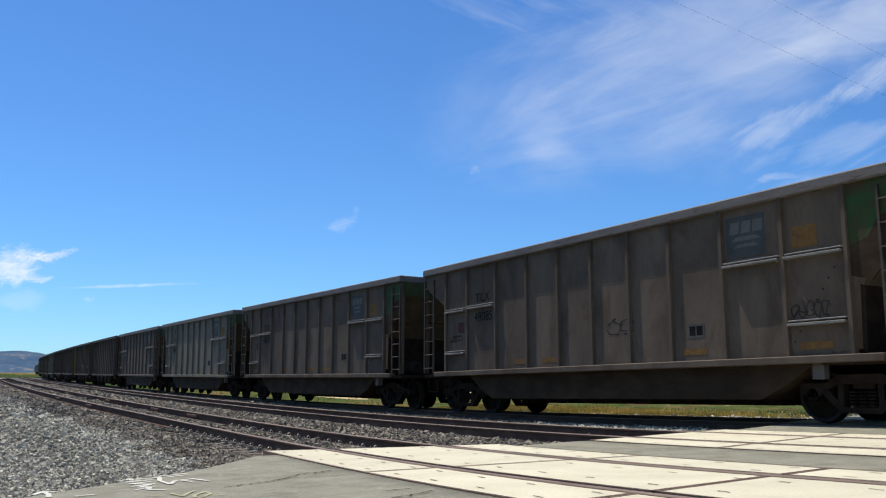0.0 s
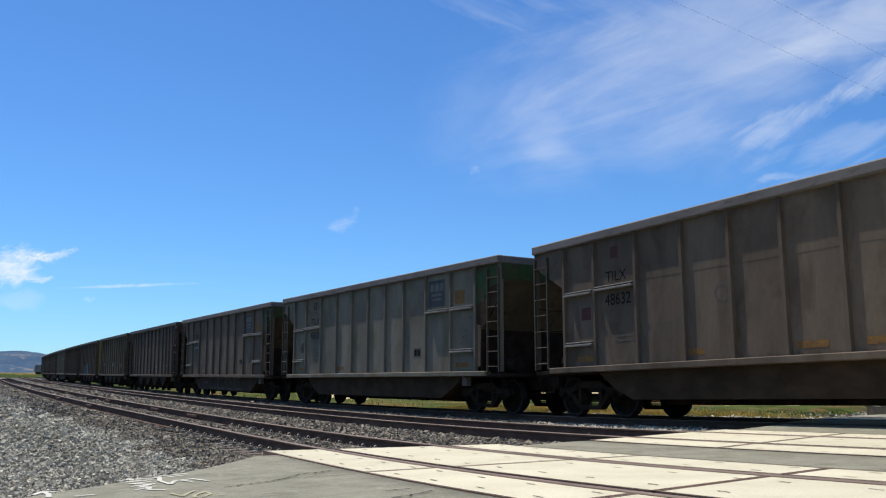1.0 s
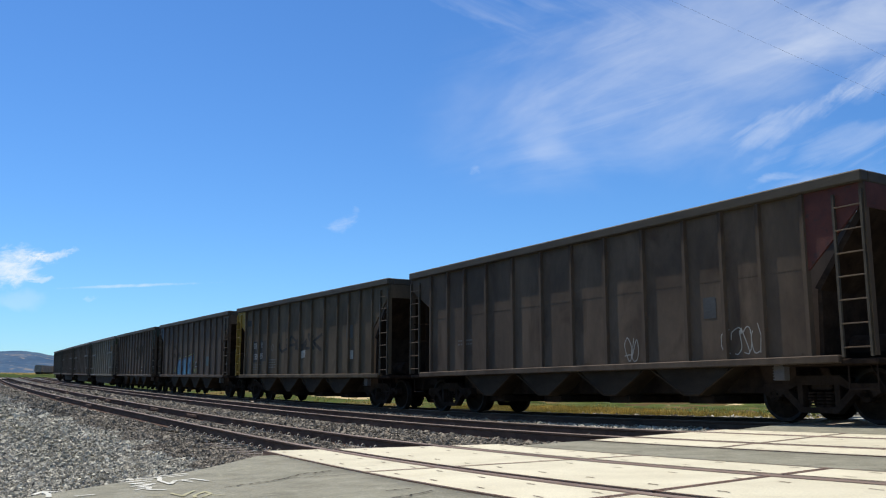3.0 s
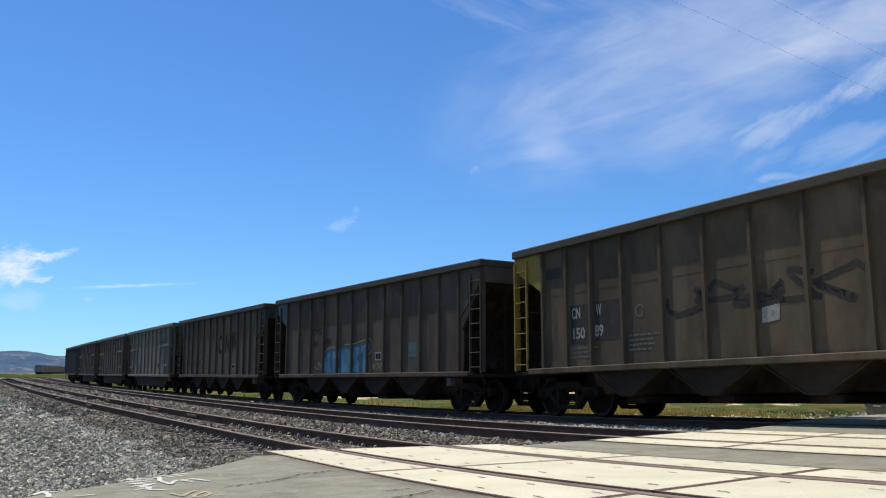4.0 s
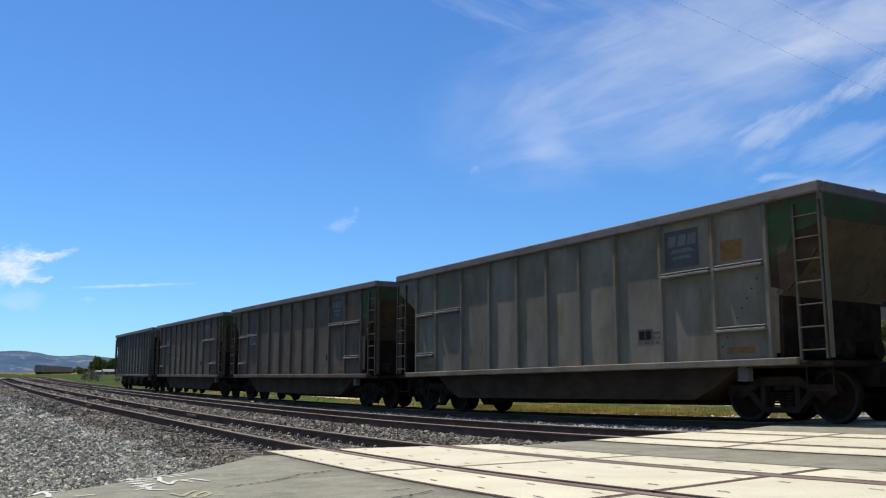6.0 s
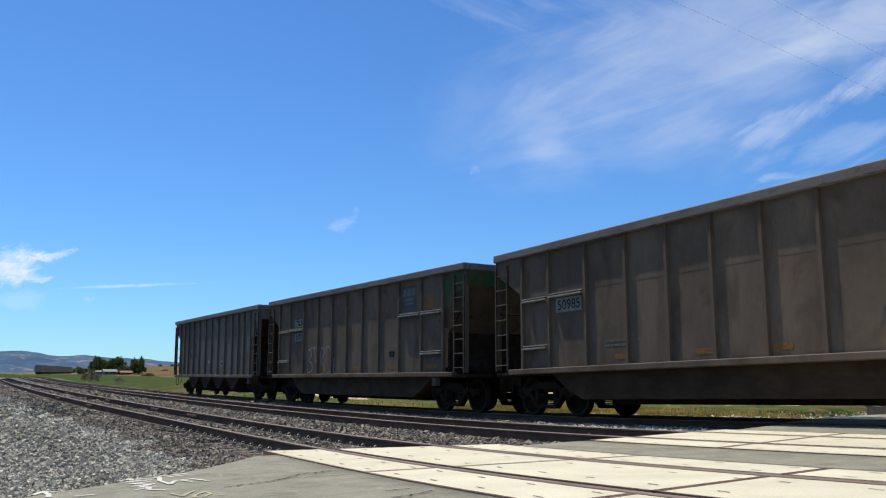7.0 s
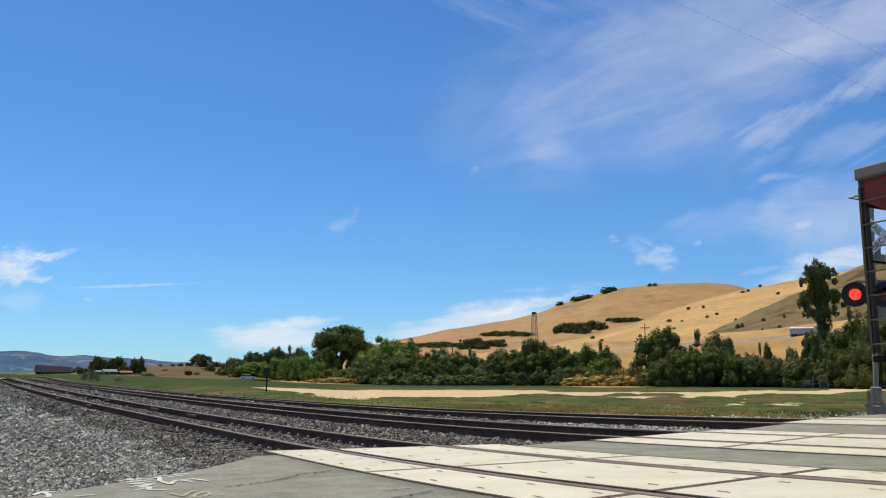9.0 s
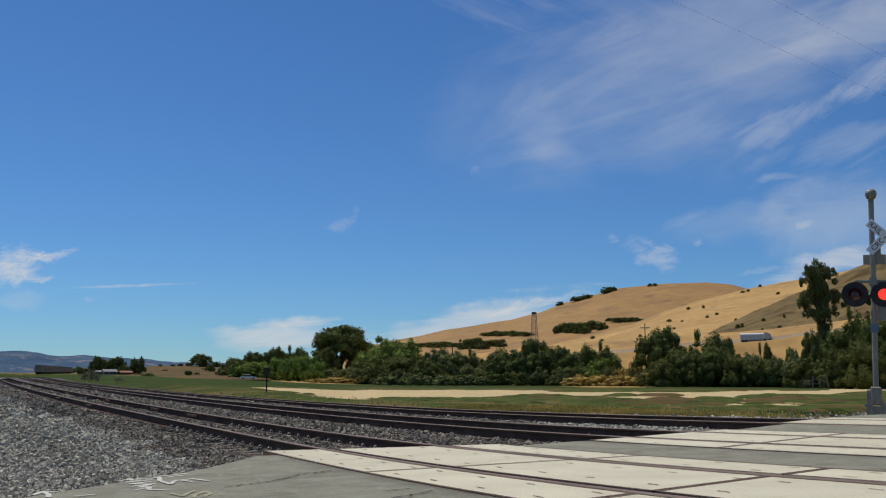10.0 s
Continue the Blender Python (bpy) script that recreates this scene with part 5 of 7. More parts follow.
    words(c, "C", 0.40, 2.12, 0.84, bold=0.032, width=0.62); words(c, "N", 1.48, 2.14, 0.86, bold=0.032, width=0.62); words(c, "W", 2.52, 2.16, 0.88, bold=0.032, width=0.86)
    for ch, x in (("C", -5.0), ("N", -4.2), ("W", -3.1)):
        words(c, ch, x, 2.12, 0.26, "soot", bold=0.006)
    for ch, x in (("88", -5.0), ("00", -4.15), ("49", -3.1)):
        words(c, ch, x, 1.6, 0.26, "soot", bold=0.006)
    data_box(c, 2.7, 1.35, True); patch(c, "faded_panel", rect(4.1, 4.5, 1.7, 2.1), "faded_blue"); patch(c, "faded_panel", rect(3.4, 3.7, 1.8, 2.1), "faded_blue")
    low_oranges(c, (-5.7, -2.2, 2.0))

    c = add(build_car("hopper", "brown", "brown coal hopper with a blue sprayed mural", None, "blue_end", posts_at=(-6.2, -5.0, -3.9, -2.75, -1.6, -0.45, 0.7, 1.85, 3.0, 4.1, 5.15, 6.2), ledges=False, chord="chord_dark", seam=2.85))
    words(c, "CMO", -3.77, 2.52, 0.23, width=0.80); words(c, "504", -3.74, 2.06, 0.23); words(c, "098", -2.62, 2.10, 0.23)
    before = set(c.children)
    patch(c, "mural_ground", [(-3.42, 1.12), (-3.50, 1.50), (-3.28, 1.78), (-3.05, 1.95), (-2.55, 2.02), (-2.1, 1.98), (-1.5, 2.08), (-0.6, 2.10), (0.34, 2.22), (0.46, 1.92), (0.16, 1.72), (0.30, 1.30), (0.20, 1.10), (-0.3, 1.12), (-1.7, 1.10)], "navy_spray", SKIN - 0.002, label="blue sprayed mural with rough letters")
    for pts in ([(-3.32, 1.18), (-3.22, 1.66), (-2.86, 1.90), (-2.66, 1.88), (-2.76, 1.55), (-2.56, 1.22), (-2.9, 1.13)], [(-2.46, 1.16), (-2.48, 1.92), (-1.92, 1.92), (-1.95, 1.66), (-2.2, 1.62), (-2.0, 1.48), (-2.18, 1.36), (-1.86, 1.34), (-1.9, 1.16)], [(-1.76, 1.14), (-1.78, 1.92), (-1.34, 2.00), (-1.0, 1.86), (-1.1, 1.62), (-0.94, 1.44), (-1.02, 1.16)],
                [(-0.88, 1.20), (-0.80, 1.52), (-0.92, 1.78), (-0.70, 2.04), (-0.36, 2.00), (-0.44, 1.74), (-0.56, 1.66), (-0.38, 1.44), (-0.42, 1.16)], [(-0.30, 1.84), (-0.22, 2.06), (0.30, 2.12), (0.34, 1.94), (0.10, 1.86), (0.16, 1.16), (-0.14, 1.14), (-0.10, 1.80)]):
        patch(c, "mural_letter", pts, "blue_spray", SKIN - 0.006)
    for pts in ([(-3.2, 1.22), (-3.12, 1.55), (-2.92, 1.6), (-2.85, 1.25)], [(-2.38, 1.68), (-2.4, 1.86), (-2.05, 1.86), (-2.05, 1.74)], [(-1.66, 1.2), (-1.68, 1.5), (-1.3, 1.45), (-1.25, 1.22)], [(-0.78, 1.24), (-0.70, 1.44), (-0.5, 1.4), (-0.52, 1.24)], [(-0.04, 1.22), (-0.06, 1.6), (0.08, 1.6), (0.09, 1.22)]):
        patch(c, "mural_shine", pts, "pale_blue_spray", SKIN - 0.009)
    for chain in ([(-3.3, 1.80), (-2.9, 2.02), (-2.5, 2.06), (-2.1, 2.02)], [(-1.5, 2.12), (-0.6, 2.15), (0.36, 2.26), (0.52, 1.92), (0.24, 1.72)], [(0.30, 1.66), (0.40, 1.30), (0.28, 1.12)], [(-3.98, 1.40), (-3.62, 1.30), (-3.66, 1.56), (-3.4, 1.36)],
                  [(0.56, 1.30), (0.66, 1.44), (0.70, 1.28), (0.80, 1.44)], [(0.88, 1.44), (1.0, 1.42), (0.90, 1.26)], [(1.04, 1.30), (1.20, 1.46), (1.14, 1.24)]):
        strokes(c, "lime_edge", [rounded(chain)], "lime_spray", 0.04, SKIN - 0.013)
    data_box(c, 0.75, 1.55, True); patch(c, "stencil", rect(2.9, 3.4, 1.6, 2.05), "teal")
    side_notes(c, -2.3, 1.95, 2)
    for ob in set(c.children) - before:
        ob.matrix_basis = pose(0.48, 0, -0.04)

    c = add(build_car("hopper", "ochre", "weathered ochre coal hopper with a yellow end and dark panels", None, "yellow_end", ledges=False, chord="chord_dark", seam=2.8))
    for x0, x1, z0, z1 in ((-5.19, -4.57, 1.62, 2.5), (-4.33, -3.52, 1.66, 2.52), (-6.1, -5.5, 3.2, 3.45)):
        patch(c, "dark_panel", rect(x0, x1, z0, z1), "soot", SKIN + 0.004)
    words(c, "CN", -5.14, 2.20, 0.24, "white_paint", bold=0.008, width=0.30); words(c, "W", -4.28, 2.22, 0.24, "white_paint", bold=0.008, width=0.18)
    words(c, "150", -5.16, 1.74, 0.24, "white_paint", bold=0.008, width=0.42); words(c, "89", -4.34, 1.76, 0.24, "white_paint", bold=0.008, width=0.28)
    strokes(c, "small_ring", [[(-2.9 + 0.12 * math.cos(a * 0.5), 2.2 + 0.12 * math.sin(a * 0.5)) for a in range(14)]], "faded_pale", 0.03)
    side_notes(c, -3.25, 1.68, 4, "faded_pale"); side_notes(c, -5.15, 1.5, 3, "faded_pale")
    patch(c, "pale_spot", [(0.2, 1.70), (0.58, 1.74), (0.60, 2.02), (0.22, 1.98)], "white_paint", SKIN - 0.004); patch(c, "blue_spot", rect(4.2, 4.7, 2.3, 2.75), "faded_blue"); patch(c, "pale_spot", rect(4.5, 4.75, 1.6, 1.9), "white_paint")
    for ch in scribble(-1.9, 2.0, 4.4, 0.6, 5, 9):
        strokes(c, "sprayed_scrawl", [rounded(ch, 4)], "soot", 0.10, label="faded black sprayed scrawl")

    c = add(build_car("hopper", "brown", "dark brown coal hopper with dark red end and pale chalk scrawls", "rust_end", ledges=False, chord="chord_dark", seam=2.6))
    for q in (scribble(4.35, 1.2, 0.9, 0.55, 4, 21), scribble(1.75, 1.15, 0.4, 0.5, 2, 22)):
        strokes(c, "chalk_scrawl", [rounded(ch, 3) for ch in q], "white_paint", 0.022, label="white chalk scrawl")
    patch(c, "faded_panel", rect(3.9, 4.2, 1.9, 2.3), "faded_blue"); side_notes(c, -4.8, 1.9, 2, "faded_pale")

    c = add(build_car("tub", "grey", "dusty grey coal hopper with pale letters sprayed on its belly", "green_end", fins=True))
    words(c, "TILX", -4.78, 2.95, 0.23, y=SKIN + 0.010, width=0.68, bold=0.004)
    patch(c, "number_panel", rect(-4.97, -4.03, 2.46, 2.82), "pale_panel", SKIN); words(c, "50963", -4.9, 2.52, 0.25, y=SKIN - 0.006, width=0.8, bold=0.004)
    shape_logo(c); low_oranges(c, (-5.8, -3.2, -0.6, 0.9)); data_box(c, 3.0)

    c = add(build_car("tub", "light", "pale grey coal hopper with black numbers", "green_end"))
    words(c, "TILX", -4.68, 2.90, 0.23, y=SKIN + 0.010, width=0.66); words(c, "48620", -4.74, 2.38, 0.25, width=0.86)
    patch(c, "red_patch", rect(-4.50, -4.20, 3.46, 3.72), "rust_end", SKIN + 0.018); patch(c, "pale_spot", [(-4.40, 3.52), (-4.32, 3.52), (-4.30, 3.66), (-4.36, 3.70), (-4.42, 3.66)], "faint", SKIN + 0.010)
    patch(c, "brown_patch", [(-5.62, 1.92), (-5.2, 1.88), (-5.16, 2.12), (-5.3, 2.3), (-5.5, 2.26), (-5.64, 2.1)], "slope_sheet")
    strokes(c, "sprayed_scrawl", [rounded(q, 5) for q in ([(-5.2, 3.72), (-5.25, 3.3), (-5.1, 2.9), (-4.8, 3.0), (-4.75, 3.3), (-4.95, 3.42)], [(-4.6, 3.3), (-4.3, 3.36), (-4.02, 3.1)], [(-5.3, 3.0), (-4.95, 2.74), (-4.7, 2.8)])], "olive_spray", 0.10, SKIN + 0.014, "faded olive sprayed scrawl")
    shape_logo(c); low_oranges(c, (-5.7, -2.5, 5.2)); data_box(c, 2.9); side_notes(c, -4.4, 1.95, 3)

    c = add(build_car("tub", "grey", "dusty grey coal hopper with black numbers and a painted ring", "green_end"))
    words(c, "TILX", -4.76, 2.92, 0.23, y=SKIN + 0.010, width=0.66); words(c, "48632", -4.80, 2.40, 0.25, width=0.82)
    patch(c, "red_patch", rect(-4.60, -4.36, 3.42, 3.68), "rust_end", SKIN + 0.018); patch(c, "red_patch", rect(-5.62, -5.30, 2.14, 2.42), "rust_end")
    low_oranges(c, (-5.8, -2.6, 0.1, 1.4)); shape_logo(c); side_notes(c, -4.5, 1.7, 2); data_box(c, 3.0)
    strokes(c, "small_ring", [[(-1.5 + 0.16 * math.cos(a * 0.5), 2.35 + 0.16 * math.sin(a * 0.5)) for a in range(14)]], "faint", 0.025)

    c = add(build_car("tub", "grey", "dusty grey coal hopper with dark sprayed tag", "green_end"))
    words(c, "TILX", -4.76, 2.92, 0.23, y=SKIN + 0.010, width=0.66); words(c, "48085", -4.80, 2.40, 0.25, width=0.82)
    patch(c, "red_patch", rect(-5.62, -5.30, 2.14, 2.42), "rust_end")
    strokes(c, "sprayed_tag", scribble(-6.0, 1.9, 0.62, 0.2, 4, 41), "black_paint", 0.02)
    shape_logo(c); low_oranges(c, (-3.0, -1.9, 2.55, 5.2)); data_box(c, 2.7)
    for q in (scribble(5.1, 1.75, 0.75, 0.3, 5, 31), scribble(0.5, 1.72, 0.8, 0.36, 2, 33)):
        strokes(c, "sprayed_tag", [rounded(ch, 3) for ch in q], "soot", 0.025)

    c = add(build_car("tub", "grey", "dusty grey coal hopper with green end", "green_end"))
    shape_logo(c)
    for i, car in enumerate(cars):
        car.matrix_basis = on_track(LAST + i * PITCH)


build_train()

# ---------------------------------------------------------------- hills and ridge
def hill(name, ridge, near_r, far_r, low, material, label, b0, b1, rough=1.0, power=0.85):
    bs = knots((b0, b1, 0.4))
    ts = [i / 40 for i in range(41)] + [1.1, 1.3]

    def place(b, t):
        e = profile(ridge, b)
        r = near_r + (far_r - near_r) * t
        p = bearing(b, r)
        if t <= 1:
            el = low + (e - low) * t ** power
            bumps = rough * (noise.noise(Vector((p.x * 0.012, p.y * 0.012, 0))) * 3.2 + noise.noise(Vector((p.x * 0.04, p.y * 0.04, 5))) * 1.0) * min(1, 4 * t * (1.02 - t))
        else:
            el, bumps = e - (t - 1) * 9, 0
        p.z = EYE.z + r * math.tan(radians(el)) + bumps
        return p
    ob = sheet(name, bs, ts, place, material)
    return tagged(ob, label, "hill", kind="structure"), place


BACK_RIDGE = ((18, 0.55), (21, 0.75), (22.9, 1.0), (26.1, 2.2), (29.0, 2.76), (31.6, 3.32), (35.2, 3.86), (37.1, 4.3), (38.9, 4.97), (42.5, 5.86), (45.3, 6.08), (47.7, 6.09), (49.1, 5.94), (50.4, 5.55), (52.6, 4.7), (60, 3.5), (75, 2))
FRONT_RIDGE = ((16, 0.1), (20, 0.3), (24, 0.55), (30, 0.8), (33, 1.0), (35.2, 1.5), (38.9, 2.5), (41, 2.93), (42.5, 3.42), (46, 4.58), (47.7, 5.1), (50.7, 5.71), (52.7, 6.02), (54.3, 6.19), (55.9, 6.5), (57.1, 6.86), (60, 7.6), (66, 8.5), (90, 8.0), (130, 4))
back_hill, back_at = hill("hill_back", BACK_RIDGE, 620, 1300, 0.2, M["dry_back"], "rounded golden hill of dry grass", 17, 80)
front_hill, front_at = hill("hill_front", FRONT_RIDGE, 250, 900, -0.3, M["dry"], "sunlit golden hillside of dry grass", 15, 130, power=0.5)
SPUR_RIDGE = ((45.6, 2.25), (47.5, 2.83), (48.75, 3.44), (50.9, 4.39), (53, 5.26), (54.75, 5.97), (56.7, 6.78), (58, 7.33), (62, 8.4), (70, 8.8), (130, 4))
spur_hill, spur_at = hill("hill_spur", SPUR_RIDGE, 316, 440, 2.15, M["dry_brown"], "brown hillside spur of thin grass with shade put into its colour", 45.6, 130, power=0.9, rough=0.35)


RISE_RIDGE = ((10, 0.40), (11.5, 0.55), (12.7, 0.84), (14.8, 0.88), (16, 0.84), (17.2, 0.82), (20, 0.8))
rise_hill, rise_at = hill("hill_low", RISE_RIDGE, 235, 540, 0.02, M["dry_field"], "low rise of brown dry farmland", 10, 20, power=1.0, rough=0.25)


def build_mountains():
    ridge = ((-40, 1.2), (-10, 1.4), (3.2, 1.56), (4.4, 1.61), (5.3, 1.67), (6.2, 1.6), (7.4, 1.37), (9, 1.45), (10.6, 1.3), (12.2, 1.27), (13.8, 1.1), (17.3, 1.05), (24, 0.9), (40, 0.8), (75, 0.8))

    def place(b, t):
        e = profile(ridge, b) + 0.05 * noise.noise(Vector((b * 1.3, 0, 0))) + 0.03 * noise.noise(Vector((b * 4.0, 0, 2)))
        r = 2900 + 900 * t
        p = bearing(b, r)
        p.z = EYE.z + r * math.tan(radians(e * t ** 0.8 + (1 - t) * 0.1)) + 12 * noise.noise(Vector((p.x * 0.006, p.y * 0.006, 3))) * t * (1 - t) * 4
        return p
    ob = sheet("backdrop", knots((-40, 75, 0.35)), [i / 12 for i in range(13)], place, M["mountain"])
    tagged(ob, "far wooded mountain ridge painted in the blue of haze", "mountains", kind="structure")


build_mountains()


# ---------------------------------------------------------------- trees and shrubs
def leaf_cloud(lobes, count, size, seed, solid_core=True):
    """Many small leaf clumps spread over the skin of overlapping lobes (centre, radii)."""
    r = random.Random(seed)
    vol = [a[1][0] * a[1][2] for a in lobes]
    verts, faces = [], []
    for k in range(count):
        (c, rad) = r.choices(lobes, vol)[0]
        while True:
            u = Vector((r.uniform(-1, 1), r.uniform(-1, 1), r.uniform(-1, 1)))
            if 0.05 < u.length < 1:
                break
        u.normalize()
        depth = r.uniform(0.80, 1.05) if r.random() < 0.85 else r.uniform(0.5, 0.85)
        depth *= 1 + 0.30 * noise.noise(u * 1.9 + Vector(c) * 0.7) + 0.22 * noise.noise(u * 5.0 + Vector(c))
        p = Vector((c[0] + u.x * rad[0] * depth, c[1] + u.y * rad[1] * depth, c[2] + u.z * rad[2] * depth))
        n = (u + Vector((r.uniform(-1, 1), r.uniform(-1, 1), r.uniform(-1, 1))) * 0.75).normalized()
        t = n.orthogonal().normalized()
        t = Matrix.Rotation(r.uniform(0, 6.28), 3, n) @ t
        w = n.cross(t)
        s = size * r.uniform(0.55, 1.25)
        i = len(verts)
        verts += [p + t * s * 0.75, p + w * s * 0.55 - t * s * 0.2, p - w * s * 0.45 - t * s * 0.55]
        faces.append((i, i + 1, i + 2))
    # an opaque core added inside each lobe so the crown is not see-through
    for c, rad in lobes if solid_core else ():
        i = len(verts)
        for z, q in ((-0.80, 0.0), (-0.4, 0.66), (0.35, 0.68), (0.80, 0.0)):
            for k in range(6 if q else 1):
                a = k * math.tau / 6 + z
                verts.append(Vector((c[0] + rad[0] * q * math.cos(a), c[1] + rad[1] * q * math.sin(a), c[2] + rad[2] * z)))
        for k in range(6):
            n = (k + 1) % 6
            faces += [(i, i + 1 + n, i + 1 + k), (i + 1 + k, i + 1 + n, i + 7 + k), (i + 1 + n, i + 7 + n, i + 7 + k), (i + 7 + k, i + 7 + n, i + 13)]
    return verts, faces


def crown_mesh(key, h, w, style, seed, leaf, count, size):
    r = random.Random(seed)
    lobes = []
    if style == "oak":
        for i in range(34):
            a, q = i * 2.4, 0.54 * math.sqrt((i + 0.5) / 34)
            z = 0.44 + 0.42 * math.sqrt(1 - (q / 0.58) ** 2) * r.uniform(0.55, 1.05)
            lobes.append(((w * q * 1.08 * math.cos(a), w * q * 1.08 * math.sin(a), h * z), (w * r.uniform(0.14, 0.30), w * r.uniform(0.14, 0.30), h * r.uniform(0.06, 0.13))))
        for i in range(16):
            a, q = i * 2.4 + 1, r.uniform(0.35, 0.72)
            lobes.append(((w * q * math.cos(a), w * q * math.sin(a), h * r.uniform(0.30, 0.56)), (w * r.uniform(0.12, 0.24), w * r.uniform(0.12, 0.24), h * r.uniform(0.05, 0.10))))
    elif style == "tall":
        # open clumps of hanging foliage on a leaning stem: (sideways, height, radius)
        for u, z, q in ((-0.22, 0.93, 0.20), (0.05, 0.91, 0.18), (-0.62, 0.87, 0.22), (0.35, 0.88, 0.26), (0.72, 0.87, 0.15), (-0.2, 0.82, 0.28), (0.2, 0.79, 0.22), (-0.68, 0.70, 0.26), (-0.05, 0.71, 0.32),
                        (0.55, 0.70, 0.24), (0.82, 0.69, 0.13), (-0.42, 0.61, 0.2), (0.12, 0.58, 0.26), (0.45, 0.6, 0.16), (0.2, 0.46, 0.22), (0.25, 0.36, 0.26)):
            for k in range(9):
                lobes.append(((w * (u + r.uniform(-0.28, 0.28)), w * r.uniform(-0.5, 0.5), h * (z + r.uniform(-0.05, 0.045))), (w * q * r.uniform(0.4, 0.9), w * q * 0.8, h * q * r.uniform(0.10, 0.20))))
    elif style == "spire":
        for i in range(8):
            z = 0.12 + 0.82 * i / 7
            lobes.append(((r.uniform(-0.1, 0.1) * w, r.uniform(-0.1, 0.1) * w, h * z), (w * (0.55 - 0.4 * z), w * (0.55 - 0.4 * z), h * 0.1)))
    else:
        for i in range(18):
            a, q = r.uniform(0, 6.28), r.uniform(0.0, 0.72)
            z = r.uniform(0.10, 0.76) * (1 - 0.3 * q * q)
            lobes.append(((w * q * math.cos(a), w * q * math.sin(a), h * z), (w * r.uniform(0.24, 0.42), w * r.uniform(0.24, 0.42), h * r.uniform(0.12, 0.24))))
        for i in range(40):
            a, up = r.uniform(0, 6.28), r.uniform(0.05, 0.93)
            q = 0.92 * math.sqrt(1 - (up * 0.92) ** 2) * r.uniform(0.85, 1.12)
            lobes.append(((w * q * math.cos(a), w * q * math.sin(a), h * (0.08 + 0.80 * up * r.uniform(0.85, 1.05))), (w * r.uniform(0.09, 0.20), w * r.uniform(0.09, 0.20), h * r.uniform(0.05, 0.13))))
    verts, faces = leaf_cloud(lobes, count, size, seed, solid_core=style != "tall" and leaf != "leaf_twig")
    me = bpy.data.meshes.new("crown")
    me.from_pydata(verts, [], faces)
    me.materials.append(M[leaf])
    return me


def trunk_mesh(h, w, style, seed):
    r = random.Random(seed + 50)
    bm = bmesh.new()
    base = 0.03 * h + 0.08
    if style in ("shrub", "spire"):
        rod(bm, (0, 0, -0.2), (0.1, 0, h * 0.5), base * 0.8, 7, base * 0.3)
        for i in range(3):
            a = r.uniform(0, 6.28)
            rod(bm, (0, 0, h * 0.05), (w * 0.4 * math.cos(a), w * 0.4 * math.sin(a), h * 0.45), base * 0.4, 5, base * 0.12)
    else:
        fork = h * (0.26 if style == "oak" else 0.4)
        rod(bm, (0, 0, -0.3), (0.02 * h, 0, fork), base, 9, base * 0.72)
        if style == "tall":
            rod(bm, (0.02 * h, 0, fork), (0.0, 0, h * 0.78), base * 0.7, 7, base * 0.15)
        for i in range(7):
            a, q = i * 0.9 + r.uniform(-0.3, 0.3), r.uniform(0.3, 0.65)
            mid = Vector((w * q * 0.5 * math.cos(a), w * q * 0.5 * math.sin(a), fork + (h * 0.2)))
            z0 = fork if style == "oak" else fork + h * 0.045 * i
            mid.z = min(z0 + h * 0.14, h * 0.74)
            rod(bm, (0.02 * h, 0, z0), mid, base * 0.5, 6, base * 0.34)
            rod(bm, mid, (w * q * math.cos(a), w * q * math.sin(a), min(mid.z + h * 0.2, h * 0.8)), base * 0.34, 5, base * 0.1)
    return mesh_of(tidy(bm), M["bark"])


KINDS = {
    "oak": ("oak", "leaf_dark", 18000, 0.024, "dark green spreading oak with open limbs", "tree"),
    "green": ("shrub", "leaf_mid", 17000, 0.026, "leafy green tree in a hedgerow", "tree"),
    "willow": ("shrub", "leaf_light", 17000, 0.026, "light green willow in a hedgerow", "tree"),
    "dark": ("shrub", "leaf_dark", 17000, 0.026, "dark green bushy tree behind the flats", "tree"),
    "grey": ("shrub", "leaf_grey", 17000, 0.026, "grey-green bushy shrub behind the flats", "shrub"),
    "olive": ("shrub", "leaf_olive", 17000, 0.026, "olive-green bushy tree behind the flats", "tree"),
    "low": ("shrub", "leaf_grey", 8500, 0.026, "low grey-green bush at the edge of the flats", "shrub"),
    "euc": ("tall", "leaf_euc", 26000, 0.019, "tall open eucalyptus with hanging foliage", "tree"),
    "slope": ("shrub", "leaf_dark", 4500, 0.045, "dark rounded oak on a dry slope", "tree"),
    "weeds": ("shrub", "leaf_straw", 9000, 0.026, "straw-coloured mound of dry weeds", "shrub"),
    "twigs": ("shrub", "leaf_twig", 6000, 0.024, "thin grey-green bush beside the far track", "shrub"),
    "spire": ("spire", "leaf_dark", 4000, 0.05, "dark narrow conifer in a hedgerow", "tree"),
}
made = {}


